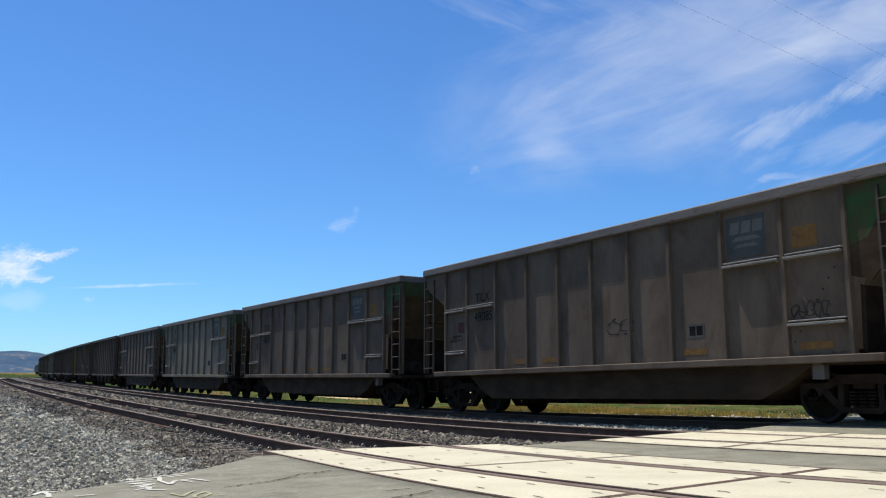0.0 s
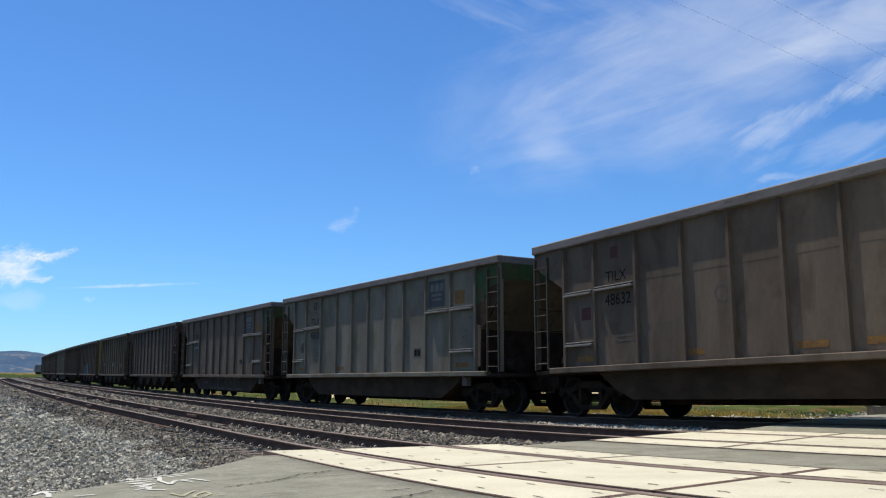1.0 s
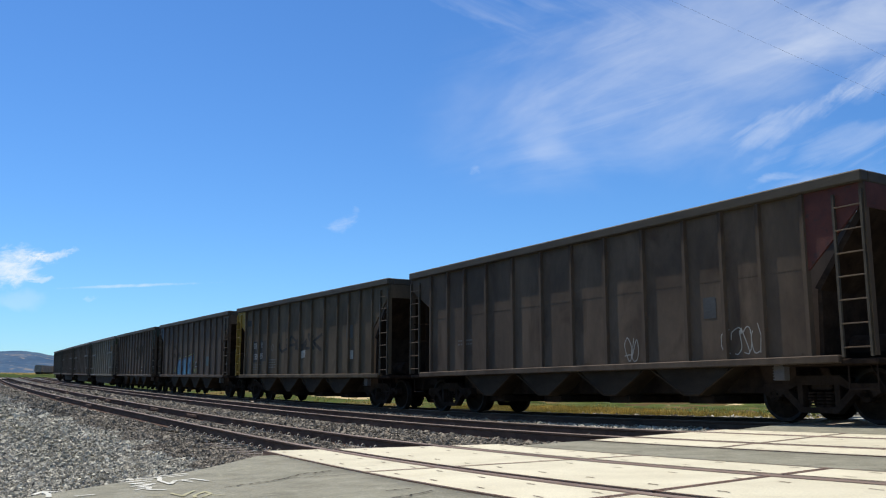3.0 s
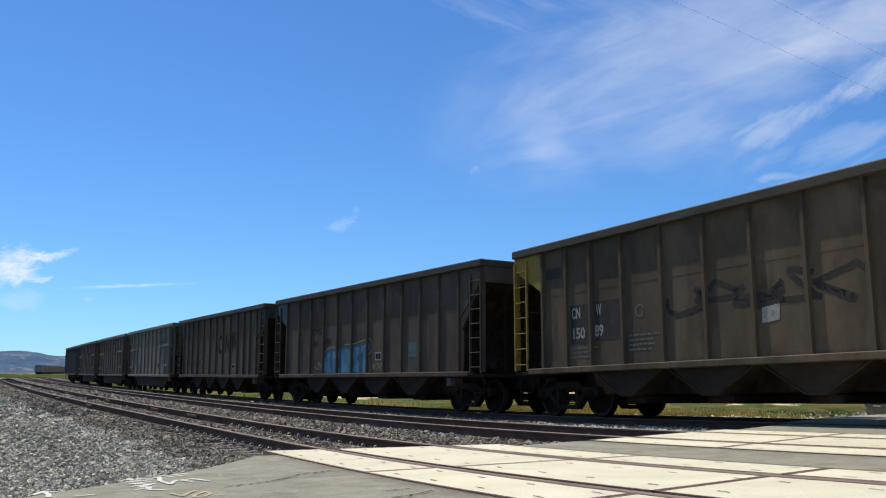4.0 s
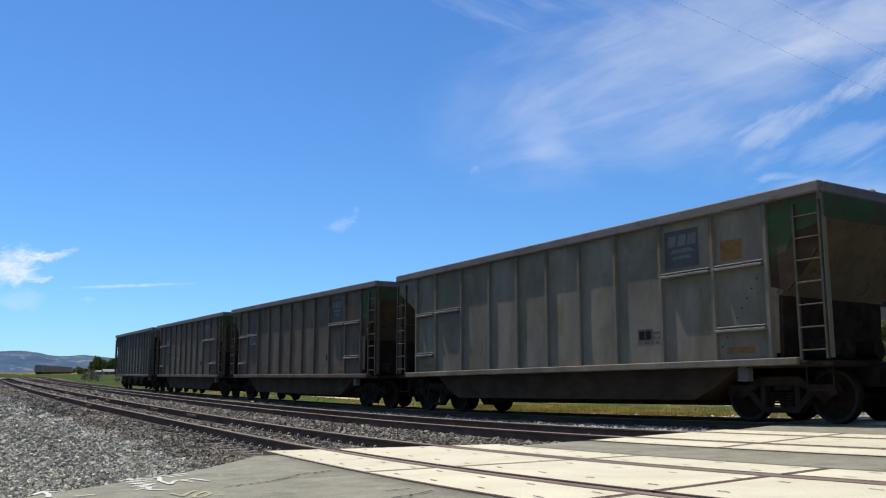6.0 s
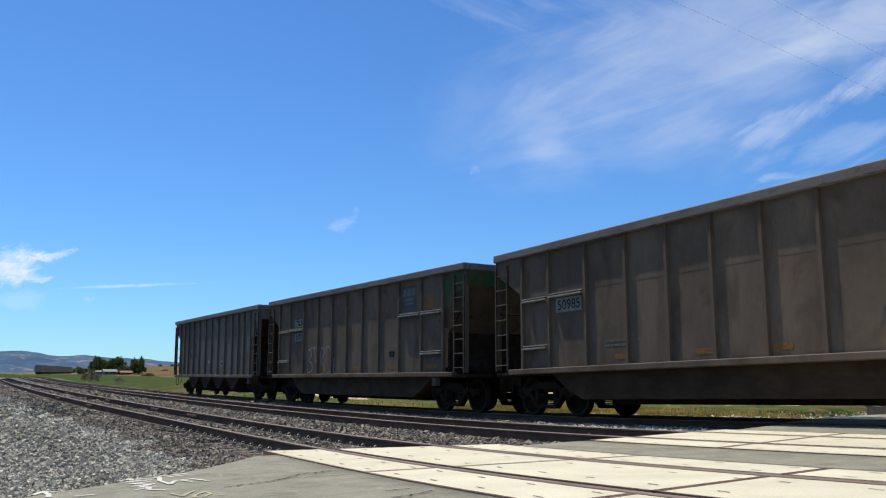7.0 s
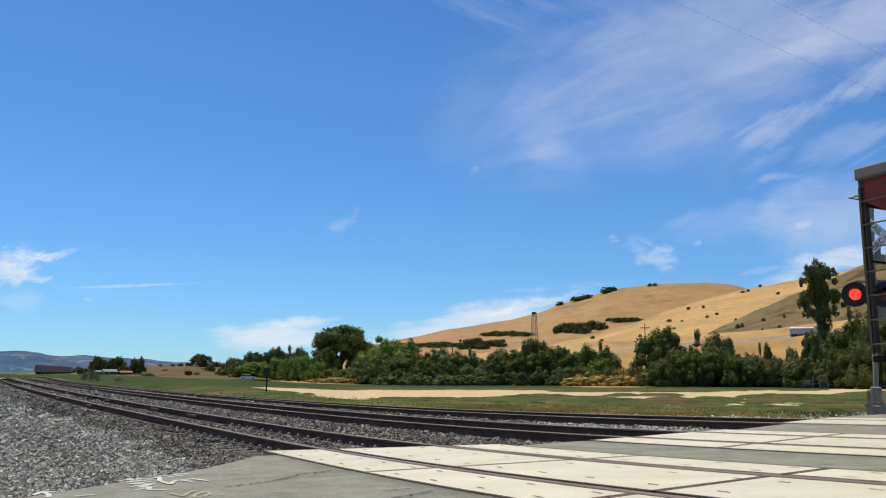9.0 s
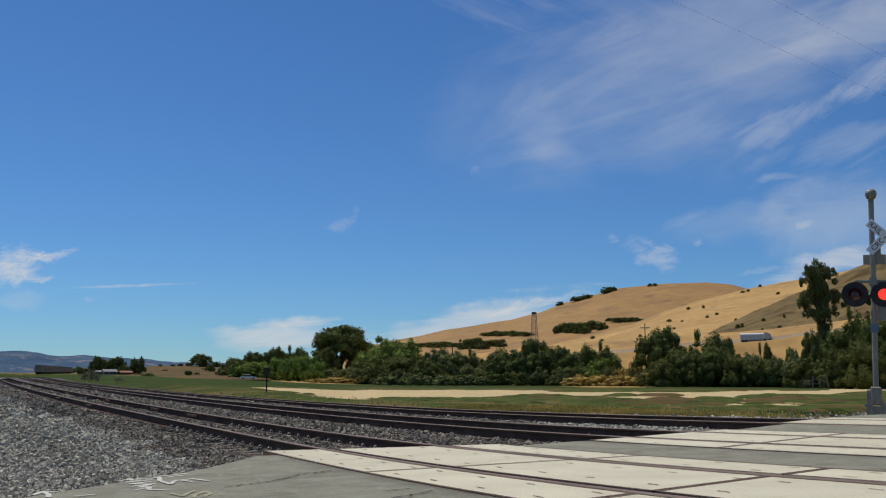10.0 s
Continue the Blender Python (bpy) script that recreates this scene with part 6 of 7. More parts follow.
def tree(kind, b, r, top, width, z=None, variant=0):
    """A tree at bearing b, r metres off, top: degrees above the eye's level, width in degrees."""
    style, leaf, count, size, label, cat = KINDS[kind]
    p = bearing(b, r)
    p.z = field_z(p.x, p.y) if z is None else z
    h = EYE.z + r * math.tan(radians(top)) - p.z
    w = r * math.tan(radians(width)) / 2
    key = (kind, variant % 3)
    if key not in made:
        made[key] = (crown_mesh(key, 10.0, 5.0, style, 11 + variant % 3 * 7 + len(kind), leaf, count, size * 10), trunk_mesh(10.0, 5.0, style, variant % 3))
    ob = thing("tree" if cat == "tree" else "shrub", label, cat, group="trees behind the flats")
    ob.matrix_basis = Matrix.LocRotScale(p, Euler((0, 0, radians(90 - b) if style == "tall" else b * 5.7 + variant)), Vector((w / 4.4, w / 4.4, h / 9.0)))
    part("crown", made[key][0], None, ob)
    part("trunk", made[key][1], None, ob)
    return ob


def build_trees():
    rows = (
        # hedgerow beyond the flats
        ("dark", 17.9, 330, 1.35, 1.6), ("green", 18.7, 300, 1.25, 1.9), ("dark", 19.6, 330, 1.8, 1.4), ("dark", 20.2, 315, 2.05, 1.3), ("dark", 20.9, 330, 1.8, 1.3), ("dark", 21.6, 320, 2.1, 1.4), ("dark", 18.9, 320, 1.75, 1.2),
        ("willow", 19.9, 278, 1.15, 0.9), ("willow", 20.5, 275, 1.42, 1.2), ("willow", 21.2, 265, 1.5, 1.1), ("willow", 21.8, 262, 1.35, 0.9), ("willow", 22.3, 260, 1.6, 1.2), ("willow", 22.9, 255, 1.2, 1.0), ("dark", 22.9, 300, 1.2, 1.2),
        ("oak", 24.36, 290, 3.54, 4.1), ("dark", 23.5, 280, 2.1, 1.3), ("dark", 25.5, 285, 2.05, 1.2), ("grey", 24.2, 262, 0.75, 1.3), ("grey", 25.2, 250, 0.9, 1.6),
        ("green", 27.84, 262, 2.94, 2.7), ("green", 26.5, 245, 1.75, 2.2), ("olive", 27.6, 232, 1.5, 2.6), ("olive", 28.7, 235, 1.78, 2.5), ("olive", 26.0, 238, 1.25, 1.8),
        ("grey", 30.6, 240, 2.0, 2.0), ("grey", 31.7, 236, 1.8, 1.9), ("grey", 32.6, 238, 1.95, 1.8), ("olive", 30.0, 220, 1.3, 2.0), ("olive", 33.95, 235, 1.46, 1.2), ("grey", 33.0, 222, 1.0, 1.6),
        ("low", 26.8, 206, 0.22, 0.8), ("low", 27.6, 204, 0.30, 0.9), ("low", 28.6, 203, 0.20, 0.8), ("low", 29.3, 200, 0.40, 0.9), ("low", 30.1, 200, 0.28, 0.8), ("low", 30.9, 198, 0.34, 0.9), ("low", 31.8, 199, 0.24, 0.8), ("low", 32.7, 199, 0.36, 0.9), ("low", 33.5, 200, 0.26, 0.8),
        ("dark", 35.0, 228, 2.0, 2.2), ("dark", 36.9, 236, 2.84, 1.7), ("dark", 36.1, 222, 1.8, 1.9), ("dark", 37.4, 220, 1.9, 2.0), ("dark", 38.35, 228, 2.36, 1.6), ("dark", 34.4, 222, 1.4, 1.4),
        ("dark", 39.3, 222, 1.78, 1.5), ("olive", 39.9, 206, 1.2, 1.1), ("dark", 41.0, 212, 2.32, 2.1), ("green", 41.1, 196, 1.42, 1.6), ("green", 40.2, 200, 1.0, 0.9), ("grey", 38.7, 205, 0.8, 1.2),
        ("dark", 44.75, 192, 3.28, 2.6), ("olive", 45.9, 180, 2.18, 2.1), ("olive", 44.8, 172, 1.2, 1.4), ("dark", 46.5, 176, 1.7, 1.6), ("grey", 43.6, 178, 0.5, 0.6),
        ("dark", 47.9, 184, 3.0, 2.4), ("dark", 48.7, 178, 2.0, 1.7), ("dark", 47.5, 174, 1.9, 1.7), ("olive", 49.5, 172, 1.5, 1.6), ("grey", 50.3, 174, 1.62, 1.6), ("olive", 51.2, 172, 1.45, 1.6), ("grey", 52.0, 172, 1.6, 1.6),
        ("olive", 50.98, 178, 2.35, 0.8), ("grey", 52.5, 174, 2.15, 0.7), ("grey", 52.8, 168, 1.7, 1.4), ("dark", 53.8, 168, 2.9, 1.4), ("euc", 54.2, 172, 6.44, 2.0),
        ("olive", 53.1, 160, 1.2, 1.5), ("dark", 54.9, 160, 2.9, 1.6), ("dark", 55.5, 158, 3.35, 1.7), ("dark", 56.35, 156, 4.17, 1.7), ("olive", 55.0, 150, 1.9, 1.8), ("dark", 57.4, 152, 3.9, 1.9), ("olive", 56.8, 146, 2.2, 2.2), ("dark", 59.2, 150, 4.5, 3.0),
        ("grey", 61.5, 150, 3.5, 3.5), ("grey", 64, 150, 3.0, 3.5),
        # far clumps beyond the green field
        ("dark", 9.74, 430, 1.39, 0.75), ("dark", 9.5, 440, 1.12, 0.5), ("dark", 10.3, 440, 1.25, 0.8), ("dark", 10.8, 440, 1.37, 0.85), ("dark", 11.2, 430, 0.86, 0.6), ("dark", 12.0, 420, 1.38, 0.72), ("grey", 8.7, 450, 0.78, 0.5), ("dark", 9.0, 455, 0.7, 0.4),
        ("grey", 12.5, 380, 0.42, 1.0), ("weeds", 23.2, 232, 0.10, 1.6), ("weeds", 24.2, 228, 0.22, 1.8), ("weeds", 25.2, 226, 0.10, 1.6),
        ("weeds", 39.2, 190, 0.20, 1.1), ("weeds", 40.1, 189, 0.30, 1.3), ("weeds", 41.2, 188, 0.36, 1.4), ("weeds", 42.3, 187, 0.36, 1.3), ("weeds", 43.2, 186, 0.30, 1.1), ("weeds", 44.0, 184, 0.5, 1.0),
        ("weeds", 42.0, 194, 0.75, 0.8), ("weeds", 42.5, 197, 0.95, 0.8), ("weeds", 43.0, 195, 0.85, 0.8), ("weeds", 43.4, 192, 1.0, 0.6), ("weeds", 39.7, 193, 0.5, 0.7),
    )
    for i, (k, b, r, top, w) in enumerate(rows):
        tree(k, b, r, top, w * (1.1 if k in ("oak", "euc") else 1.22), variant=i)
    # scattered trees and scrub on the low farmland rise
    for i, (k, b, t, up, w) in enumerate((("dark", 15.75, 0.96, 0.78, 1.15), ("dark", 14.5, 0.97, 0.16, 0.28), ("dark", 14.05, 0.97, 0.12, 0.22), ("dark", 13.3, 0.97, 0.13, 0.2), ("dark", 15.0, 0.98, 0.20, 0.4), ("dark", 16.7, 0.97, 0.34, 0.4),
                                          ("grey", 12.6, 0.25, 0.22, 0.7), ("dark", 15.0, 0.30, 0.30, 0.4), ("grey", 15.5, 0.34, 0.14, 0.3), ("dark", 16.3, 0.55, 0.42, 0.5), ("grey", 17.1, 0.3, 0.4, 0.8), ("dark", 17.5, 0.6, 0.45, 0.6), ("grey", 13.6, 0.62, 0.08, 0.3), ("grey", 16.0, 0.75, 0.1, 0.5))):
        p = rise_at(b, t)
        rr = math.hypot(p.x, p.y)
        tree(k, b, rr, math.degrees(math.atan((p.z - EYE.z) / rr)) + up, w * 1.15, z=p.z - 0.2, variant=i)
    # thin grey bushes beside the far track
    for i, (b, r, top, w) in enumerate(((9.05, 128, 0.50, 0.5), (9.4, 126, 0.72, 0.55), (9.75, 124, 0.5, 0.5), (10.9, 118, 0.22, 0.5), (11.2, 117, 0.02, 0.4))):
        tree("twigs", b, r, top, w, variant=i)
    # the low hedge that closes the gaps
    fill = random.Random(14)
    b = 25.4
    while b < 61:
        if not 41.9 < b < 43.5:
            far = 226 - (b - 25) * 1.9
            tree(fill.choice(("grey", "dark", "olive", "olive")), b, far + fill.uniform(-5, 8), fill.uniform(0.3, 0.95), fill.uniform(0.9, 1.5), variant=int(b * 7))
        b += fill.uniform(0.5, 0.85)
    # oaks on the slopes: bands along the folds of the hill, singly planted
    grove = random.Random(23)
    for b0, b1, top, foot, n in ((29.2, 32.2, 2.50, 2.10, 9), (32.2, 33.8, 2.80, 2.0, 4), (33.9, 34.9, 2.72, 2.15, 3), (33.6, 36.6, 3.2, 2.85, 9), (38.2, 40.3, 3.8, 3.0, 8), (40.0, 41.3, 3.86, 3.2, 4), (41.5, 43.7, 4.02, 3.72, 8)):
        for i in range(n):
            b = b0 + (b1 - b0) * (i + 0.5 + grove.uniform(-0.3, 0.3)) / n
            mid = 1 - abs(2 * (i + 0.5) / n - 1) ** 3
            p = back_at(b, 0.3)
            q = 0.3
            while q < 0.95 and math.degrees(math.atan2(p.z - EYE.z, math.hypot(p.x, p.y))) < foot:
                q += 0.02
                p = back_at(b, q)
            w = (b1 - b0) / n * grove.uniform(1.9, 2.8)
            tree("slope", b, math.hypot(p.x, p.y), foot + (top - foot) * (0.55 + 0.45 * mid) * grove.uniform(0.85, 1.05), w, z=p.z - 1.0, variant=i)
    for i, (b, top, w) in enumerate(((38.6, 5.05, 0.5), (39.7, 5.4, 0.8), (40.3, 5.48, 0.9), (41.6, 5.95, 0.8), (41.9, 5.98, 0.6), (44.3, 6.12, 0.3), (44.6, 6.13, 0.3))):
        p = back_at(b, 0.985)
        tree("slope", b, math.hypot(p.x, p.y), top, w, z=p.z - 1, variant=i)
    rnd = random.Random(5)
    for i, (b, t) in enumerate(((43.6, 0.55), (44.6, 0.5), (45.4, 0.7), (45.7, 0.55), (46.6, 0.85), (47.5, 0.78), (47.7, 0.6), (48.3, 0.62), (46.2, 0.66), (49.9, 0.93), (50.2, 0.93), (50.9, 0.985), (49.4, 0.5), (49.8, 0.5), (53, 0.55), (40.6, 0.85), (41.2, 0.7), (51.9, 0.8), (53.6, 0.7))):
        p = front_at(b, t)
        rr = math.hypot(p.x, p.y)
        el = math.degrees(math.atan((p.z - EYE.z) / rr))
        tree("slope", b, rr, el + rnd.uniform(0.12, 0.2), rnd.uniform(0.16, 0.3), z=p.z - 0.4, variant=i)
    # thin bushes on the brown spur
    for i, (b, t) in enumerate(((49.5, 0.62), (49.75, 0.6), (50.9, 0.35), (51.4, 0.3), (51.9, 0.36), (52.6, 0.22), (52.9, 0.3), (53.2, 0.2), (51.0, 0.6), (52.2, 0.55), (54.9, 0.7), (55.6, 0.5))):
        p = spur_at(b, t)
        rr = math.hypot(p.x, p.y)
        el = math.degrees(math.atan((p.z - EYE.z) / rr))
        tree("slope", b, rr, el + rnd.uniform(0.15, 0.3), rnd.uniform(0.14, 0.3), z=p.z - 0.3, variant=i)


build_trees()

# ---------------------------------------------------------------- loose stones and plants
def build_stones():
    """Broken ballast stones on the bed, left of the road and between the rails."""
    rnd = np.random.default_rng(3)
    base = np.array([(x, y, z) for x in (-1, 1) for y in (-1, 1) for z in (-1, 1)], float) * 0.5
    quads = np.array([(0, 1, 3, 2), (4, 6, 7, 5), (0, 4, 5, 1), (2, 3, 7, 6), (0, 2, 6, 4), (1, 5, 7, 3)])
    verts, faces, grime, count = [], [], [], 0
    rails_at = [c + s * GAUGE / 2 for c in (D_NEAR, D_MID, D_FAR) for s in (-1, 1)]
    zones = ((-14, -8.3, 0.0, 4.3, 40000, 0.027), (-26, -14, 0.0, 4.3, 24000, 0.035), (-34, -10.2, 4.75, 5.9, 5500, 0.043), (-34, -9.9, 6.25, 8.75, 12500, 0.045),
             (-34, -9.9, 9.1, 10.25, 5500, 0.043), (-34, -10.2, 10.6, 13.1, 11500, 0.045), (-26, -10.4, 13.4, 14.6, 3000, 0.045), (-34, -11.0, 14.9, 18.4, 8000, 0.05), (-60, -24, 1.0, 4.3, 7000, 0.055),
             (-85, -34, 6.2, 8.8, 6000, 0.075), (-85, -34, 10.6, 13.2, 5000, 0.075), (-70, -34, 4.7, 5.95, 2200, 0.07))
    for x0, x1, d0, d1, n, size in zones:
        for k in range(n):
            u = rnd.random()
            x, d = x1 - (x1 - x0) * u ** 1.25, rnd.uniform(d0, d1)
            if x > road_edge(d) - 0.03:
                continue
            if rnd.random() < 0.6 * ease(0.75, 0.2, abs(d - path_at(x))):
                continue
            bare = -20.5 < x < -12.6 and 3.72 < d < 4.5 and noise.noise(Vector((x * 0.55, d * 0.8, 4))) > -0.12
            if bare and rnd.random() < 0.2:
                continue
            p = line(x, d)
            s = size * rnd.lognormal(0, 0.28)
            v = base * (rnd.uniform(0.6, 1.15, 3) * s) + rnd.normal(0, 0.14 * s, (8, 3))
            a, b, c = rnd.uniform(0, math.tau, 3)
            m = np.array(Euler((a, b, c)).to_matrix())
            v = v @ m.T
            near_rail = min(abs(d - r) for r in rails_at)
            z = p.z - 0.20 - 0.075 * math.exp(-(near_rail / 0.20) ** 2) - (0.08 * ease(3.6, 2.0, d) if d < 3.6 else 0) - (0.55 * ease(17.6, 19.4, d) if d > 17.6 else 0)
            z += 0.018 + rnd.uniform(0, 0.035) + 0.03 * noise.noise(Vector((x * 1.2, d * 1.2, 7)))
            if bare:
                z -= 0.06
            verts.append(v + np.array((p.x, p.y, z)))
            faces.append(quads + 8 * count)
            grime += [1 if d > 2.9 + 0.5 * noise.noise(Vector((x, d, 9))) and not (d > 10.9 and x > -17) else 0] * 6
            count += 1
    for k in range(9000):
        d = rnd.uniform(18.5, 31)
        x = road_edge(d) - 0.05 - abs(rnd.normal(0, 2.3 - 0.05 * (d - 18)))
        p = line(x, d)
        s = 0.062 * rnd.lognormal(0, 0.28)
        v = base * (rnd.uniform(0.6, 1.15, 3) * s) + rnd.normal(0, 0.14 * s, (8, 3))
        v = v @ np.array(Euler(tuple(rnd.uniform(0, math.tau, 3))).to_matrix()).T
        verts.append(v + np.array((p.x, p.y, ground_z(p.x, p.y) + rnd.uniform(0, 0.05))))
        faces.append(quads + 8 * count)
        grime += [1 if k % 3 else 0] * 6
        count += 1
    me = bpy.data.meshes.new("stones")
    me.from_pydata(np.concatenate(verts).tolist(), [], np.concatenate(faces).tolist())
    me.materials.append(M["gravel"])
    me.materials.append(M["gravel_dark"])
    me.polygons.foreach_set("material_index", grime)
    tagged(new("ballast_stones", me), "loose grey crushed stones on the track bed", "gravel", kind="stuff")


build_stones()


def build_grass():
    """Tall grass along the far shoulder and low plants on the flats."""
    rnd = random.Random(8)

    def blades(name, n, where, h0, h1, material, label, spread=0.025):
        verts, faces = [], []
        while len(faces) < n:
            spot = where()
            if spot is None:
                continue
            p, k = spot
            for j in range(5):
                q = p + Vector((rnd.gauss(0, 0.10), rnd.gauss(0, 0.10), 0))
                h, w = rnd.uniform(h0, h1) * k, rnd.uniform(0.4, 0.9) * spread
                a = rnd.uniform(0, math.tau)
                lean = Vector((math.cos(a), math.sin(a), 0)) * h * rnd.uniform(0.1, 0.5)
                side = Vector((-math.sin(a + 0.6), math.cos(a + 0.6), 0)) * w
                i = len(verts)
                verts += [q - side, q + side, q + lean * 0.4 + side * 0.7 + Vector((0, 0, h * 0.6)), q + lean + Vector((0, 0, h))]
                faces += [(i, i + 1, i + 2), (i, i + 2, i + 3)]
        me = bpy.data.meshes.new(name)
        me.from_pydata(verts, [], faces)
        me.materials.append(material)
        tagged(new(name, me), label, "grass", kind="stuff")

    def shoulder():
        x = -8 - (25 if rnd.random() < 0.97 else 60) * rnd.random()
        d = 18.6 + abs(rnd.gauss(0, 2.6))
        if x > road_edge(d) - 3.2 + 0.07 * (d - 18) + 0.8 * noise.noise(Vector((x * 0.8, d * 0.8, 1))) and d < 31:
            return None
        p = line(x, d)
        k = 0.5 + 0.5 * noise.noise(Vector((x * 0.25, d * 0.4, 0))) + 0.35
        if k < 0.5:
            return None
        return Vector((p.x, p.y, ground_z(p.x, p.y) - 0.03)), k
    blades("dry_grass", 90000, shoulder, 0.08, 0.26, M["blade"], "tall yellow-green grass along the track shoulder")

    def flats():
        r, b = rnd.uniform(28, 62) if rnd.random() < 0.65 else rnd.uniform(60, 120), rnd.uniform(13, 60)
        p = bearing(b, r)
        if across(p.x, p.y) < 21 or pan_share(p.x, p.y) > 0.4:
            return None
        return Vector((p.x, p.y, ground_z(p.x, p.y) - 0.03)), 1.0
    blades("marsh_plants", 40000, flats, 0.03, 0.075, M["blade_green"], "low green marsh plants on the flats", 0.07)


build_grass()


def build_marsh_clumps():
    """Low cushions of marsh plants on the islands and along the rims of the mud pans."""
    rnd = random.Random(77)
    for key, n, label in (("marsh_green", 900, "low green cushions of marsh plants"), ("marsh_red", 620, "low reddish brown cushions of marsh plants")):
        verts, faces, count = [], [], 0
        brown = key == "marsh_red"
        while count < n:
            if rnd.random() < (0.75 if brown else 0.35):
                b0, b1, r0, r1, red = rnd.choice(ISLANDS)
                if red != brown:
                    continue
                a, q = rnd.uniform(0, math.tau), 0.92 * math.sqrt(rnd.random())
                b, r = (b0 + b1) / 2 + (b1 - b0) / 2 * q * math.cos(a), math.exp(math.log(r0 * r1) / 2 + math.log(r1 / r0) / 2 * q * math.sin(a))
            else:
                b = rnd.uniform(20.5, 60)
                near, far = profile(PAN_NEAR, b), profile(PAN_FAR, b)
                r = rnd.choice((near - abs(rnd.gauss(0, 5.0)), near - abs(rnd.gauss(0, 5.0)), far + abs(rnd.gauss(0, 6.0)), rnd.uniform(38, 70)))
            p = bearing(b, r)
            if across(p.x, p.y) < 24 or pan_share(p.x, p.y) > 0.45:
                continue
            if brown and noise.noise(Vector((p.x * 0.09, p.y * 0.09, 2))) < -0.15:
                continue
            w, h = rnd.uniform(0.35, 0.95) * (0.6 + r / 110), rnd.uniform(0.05, 0.13)
            base = ground_z(p.x, p.y)
            i = len(verts)
            turn = rnd.uniform(0, 1)
            for q, z in ((1.0, -0.2), (0.82, 0.5), (0.45, 0.9)):
                for m in range(9):
                    a = (m + turn) * math.tau / 9
                    k = q * w * (1 + 0.28 * noise.noise(Vector((p.x + math.cos(a), p.y + math.sin(a), q))))
                    verts.append((p.x + k * math.cos(a), p.y + k * math.sin(a), base + h * z + rnd.uniform(-0.15, 0.15) * h))
            verts.append((p.x, p.y, base + h))
            for m in range(9):
                o = (m + 1) % 9
                faces += [(i + m, i + o, i + 9 + o, i + 9 + m), (i + 9 + m, i + 9 + o, i + 18 + o, i + 18 + m), (i + 18 + m, i + 18 + o, i + 27)]
            count += 1
        me = bpy.data.meshes.new("clumps")
        me.from_pydata(verts, [], faces)
        me.polygons.foreach_set("use_smooth", [True] * len(faces))
        me.materials.append(M[key])
        tagged(new("marsh_clumps", me), label, "marsh plants", kind="stuff")


build_marsh_clumps()


# ---------------------------------------------------------------- crossing signal
flashers = []


def build_signal():
    base = bearing(56.90, 25.2)
    base.z = EYE.z - 25.2 * math.tan(radians(1.50))
    sig = thing("crossing_signal", "grey steel crossing signal with red flashing lamps and crossbuck", "railway signal",
                pose(*base, 0, 2.2, 90 - 56.90))
    bm = bmesh.new()
    rod(bm, (0, 0, 0.3), (0, 0, 5.38), 0.066, 14)
    for z in (1.2, 3.3, 4.0):
        rod(bm, (0, 0, z), (0, 0, z + 0.07), 0.078, 14)
    part("mast", tidy(bm), M["galv"], sig, smooth=False)
    bm = bmesh.new()
    soft_box(bm, -0.13, 0.13, -0.12, 0.12, 0.06, 0.52, 0.03)
    for x in (-0.18, 0.18):
        for y in (-0.15, 0.15):
            box(bm, x - 0.09, x + 0.09, y - 0.05, y + 0.05, 0.0, 0.09)
            rod(bm, (x * 0.9, y, 0.05), (x * 0.9, y, 0.17), 0.02, 6)
    box(bm, -0.22, 0.22, -0.2, 0.2, -0.3, 0.02)
    box(bm, -0.21, -0.12, -0.08, 0.08, 0.08, 0.42)
    part("junction_box_base", tidy(bm), M["galv"], sig)
    bm = bmesh.new()
    lathe(bm, [(0.04, 0.0), (0.10, 0.02), (0.135, 0.10), (0.14, 0.17), (0.11, 0.24), (0.05, 0.275), (0.01, 0.28)], pose(0, -0.02, 5.36, 14), 18)
    part("bell", tidy(bm), M["galv"], sig, "grey domed crossing bell", smooth=True)
    for s, text in ((-1, "CROSSING"), (1, "RAIL  ROAD")):
        arm = new("crossbuck_arm")
        arm.parent = sig
        arm.matrix_basis = pose(0.32, -0.10 - 0.012 * (s > 0), 4.36) @ pose(0, 0, 0, 0, -45 if s < 0 else 45, 0)
        bm = bmesh.new()
        soft_box(bm, -0.56, 0.56, -0.004, 0.004, -0.11, 0.11, 0.003)
        part("blade", tidy(bm), M["sign_white"], arm, "white crossbuck blade")
        cu = bpy.data.curves.new("letters", "FONT")
        cu.body, cu.size, cu.extrude, cu.align_x = text, 0.19, 0.001, "CENTER"
        tmp = new("letters", cu)
        me = bpy.data.meshes.new_from_object(tmp)
        bpy.data.objects.remove(tmp)
        me.transform(pose(0, -0.006, -0.065, 90))
        me.materials.clear()
        me.materials.append(M["black_paint"])
        part("lettering", me, None, arm)
    bm = bmesh.new()
    box(bm, -0.22, 0.30, 0.07, 0.075, 3.66, 3.92)
    box(bm, 0.02, 0.2, 0.08, 0.2, 3.7, 4.1)
    part("back_plate", tidy(bm), M["galv"], sig, "bare back of a small sign")
    bm = bmesh.new()
    for z in (3.19, 3.23):
        rod(bm, (-0.42, -0.04, z), (0.42, -0.04, z), 0.022, 8)
    for x in (-0.36, 0.36):
        rod(bm, (x, -0.04, 2.94), (x, -0.04, 3.23), 0.024, 8)
    box(bm, -0.10, 0.10, -0.10, 0.10, 3.12, 3.30)
    part("lamp_arm", tidy(bm), M["galv"], sig)
    for x in (-0.34, 0.34):
        unit = new("flashing_lamp")
        unit.parent = sig
        unit.matrix_basis = pose(x - 0.09, -0.08, 2.87)
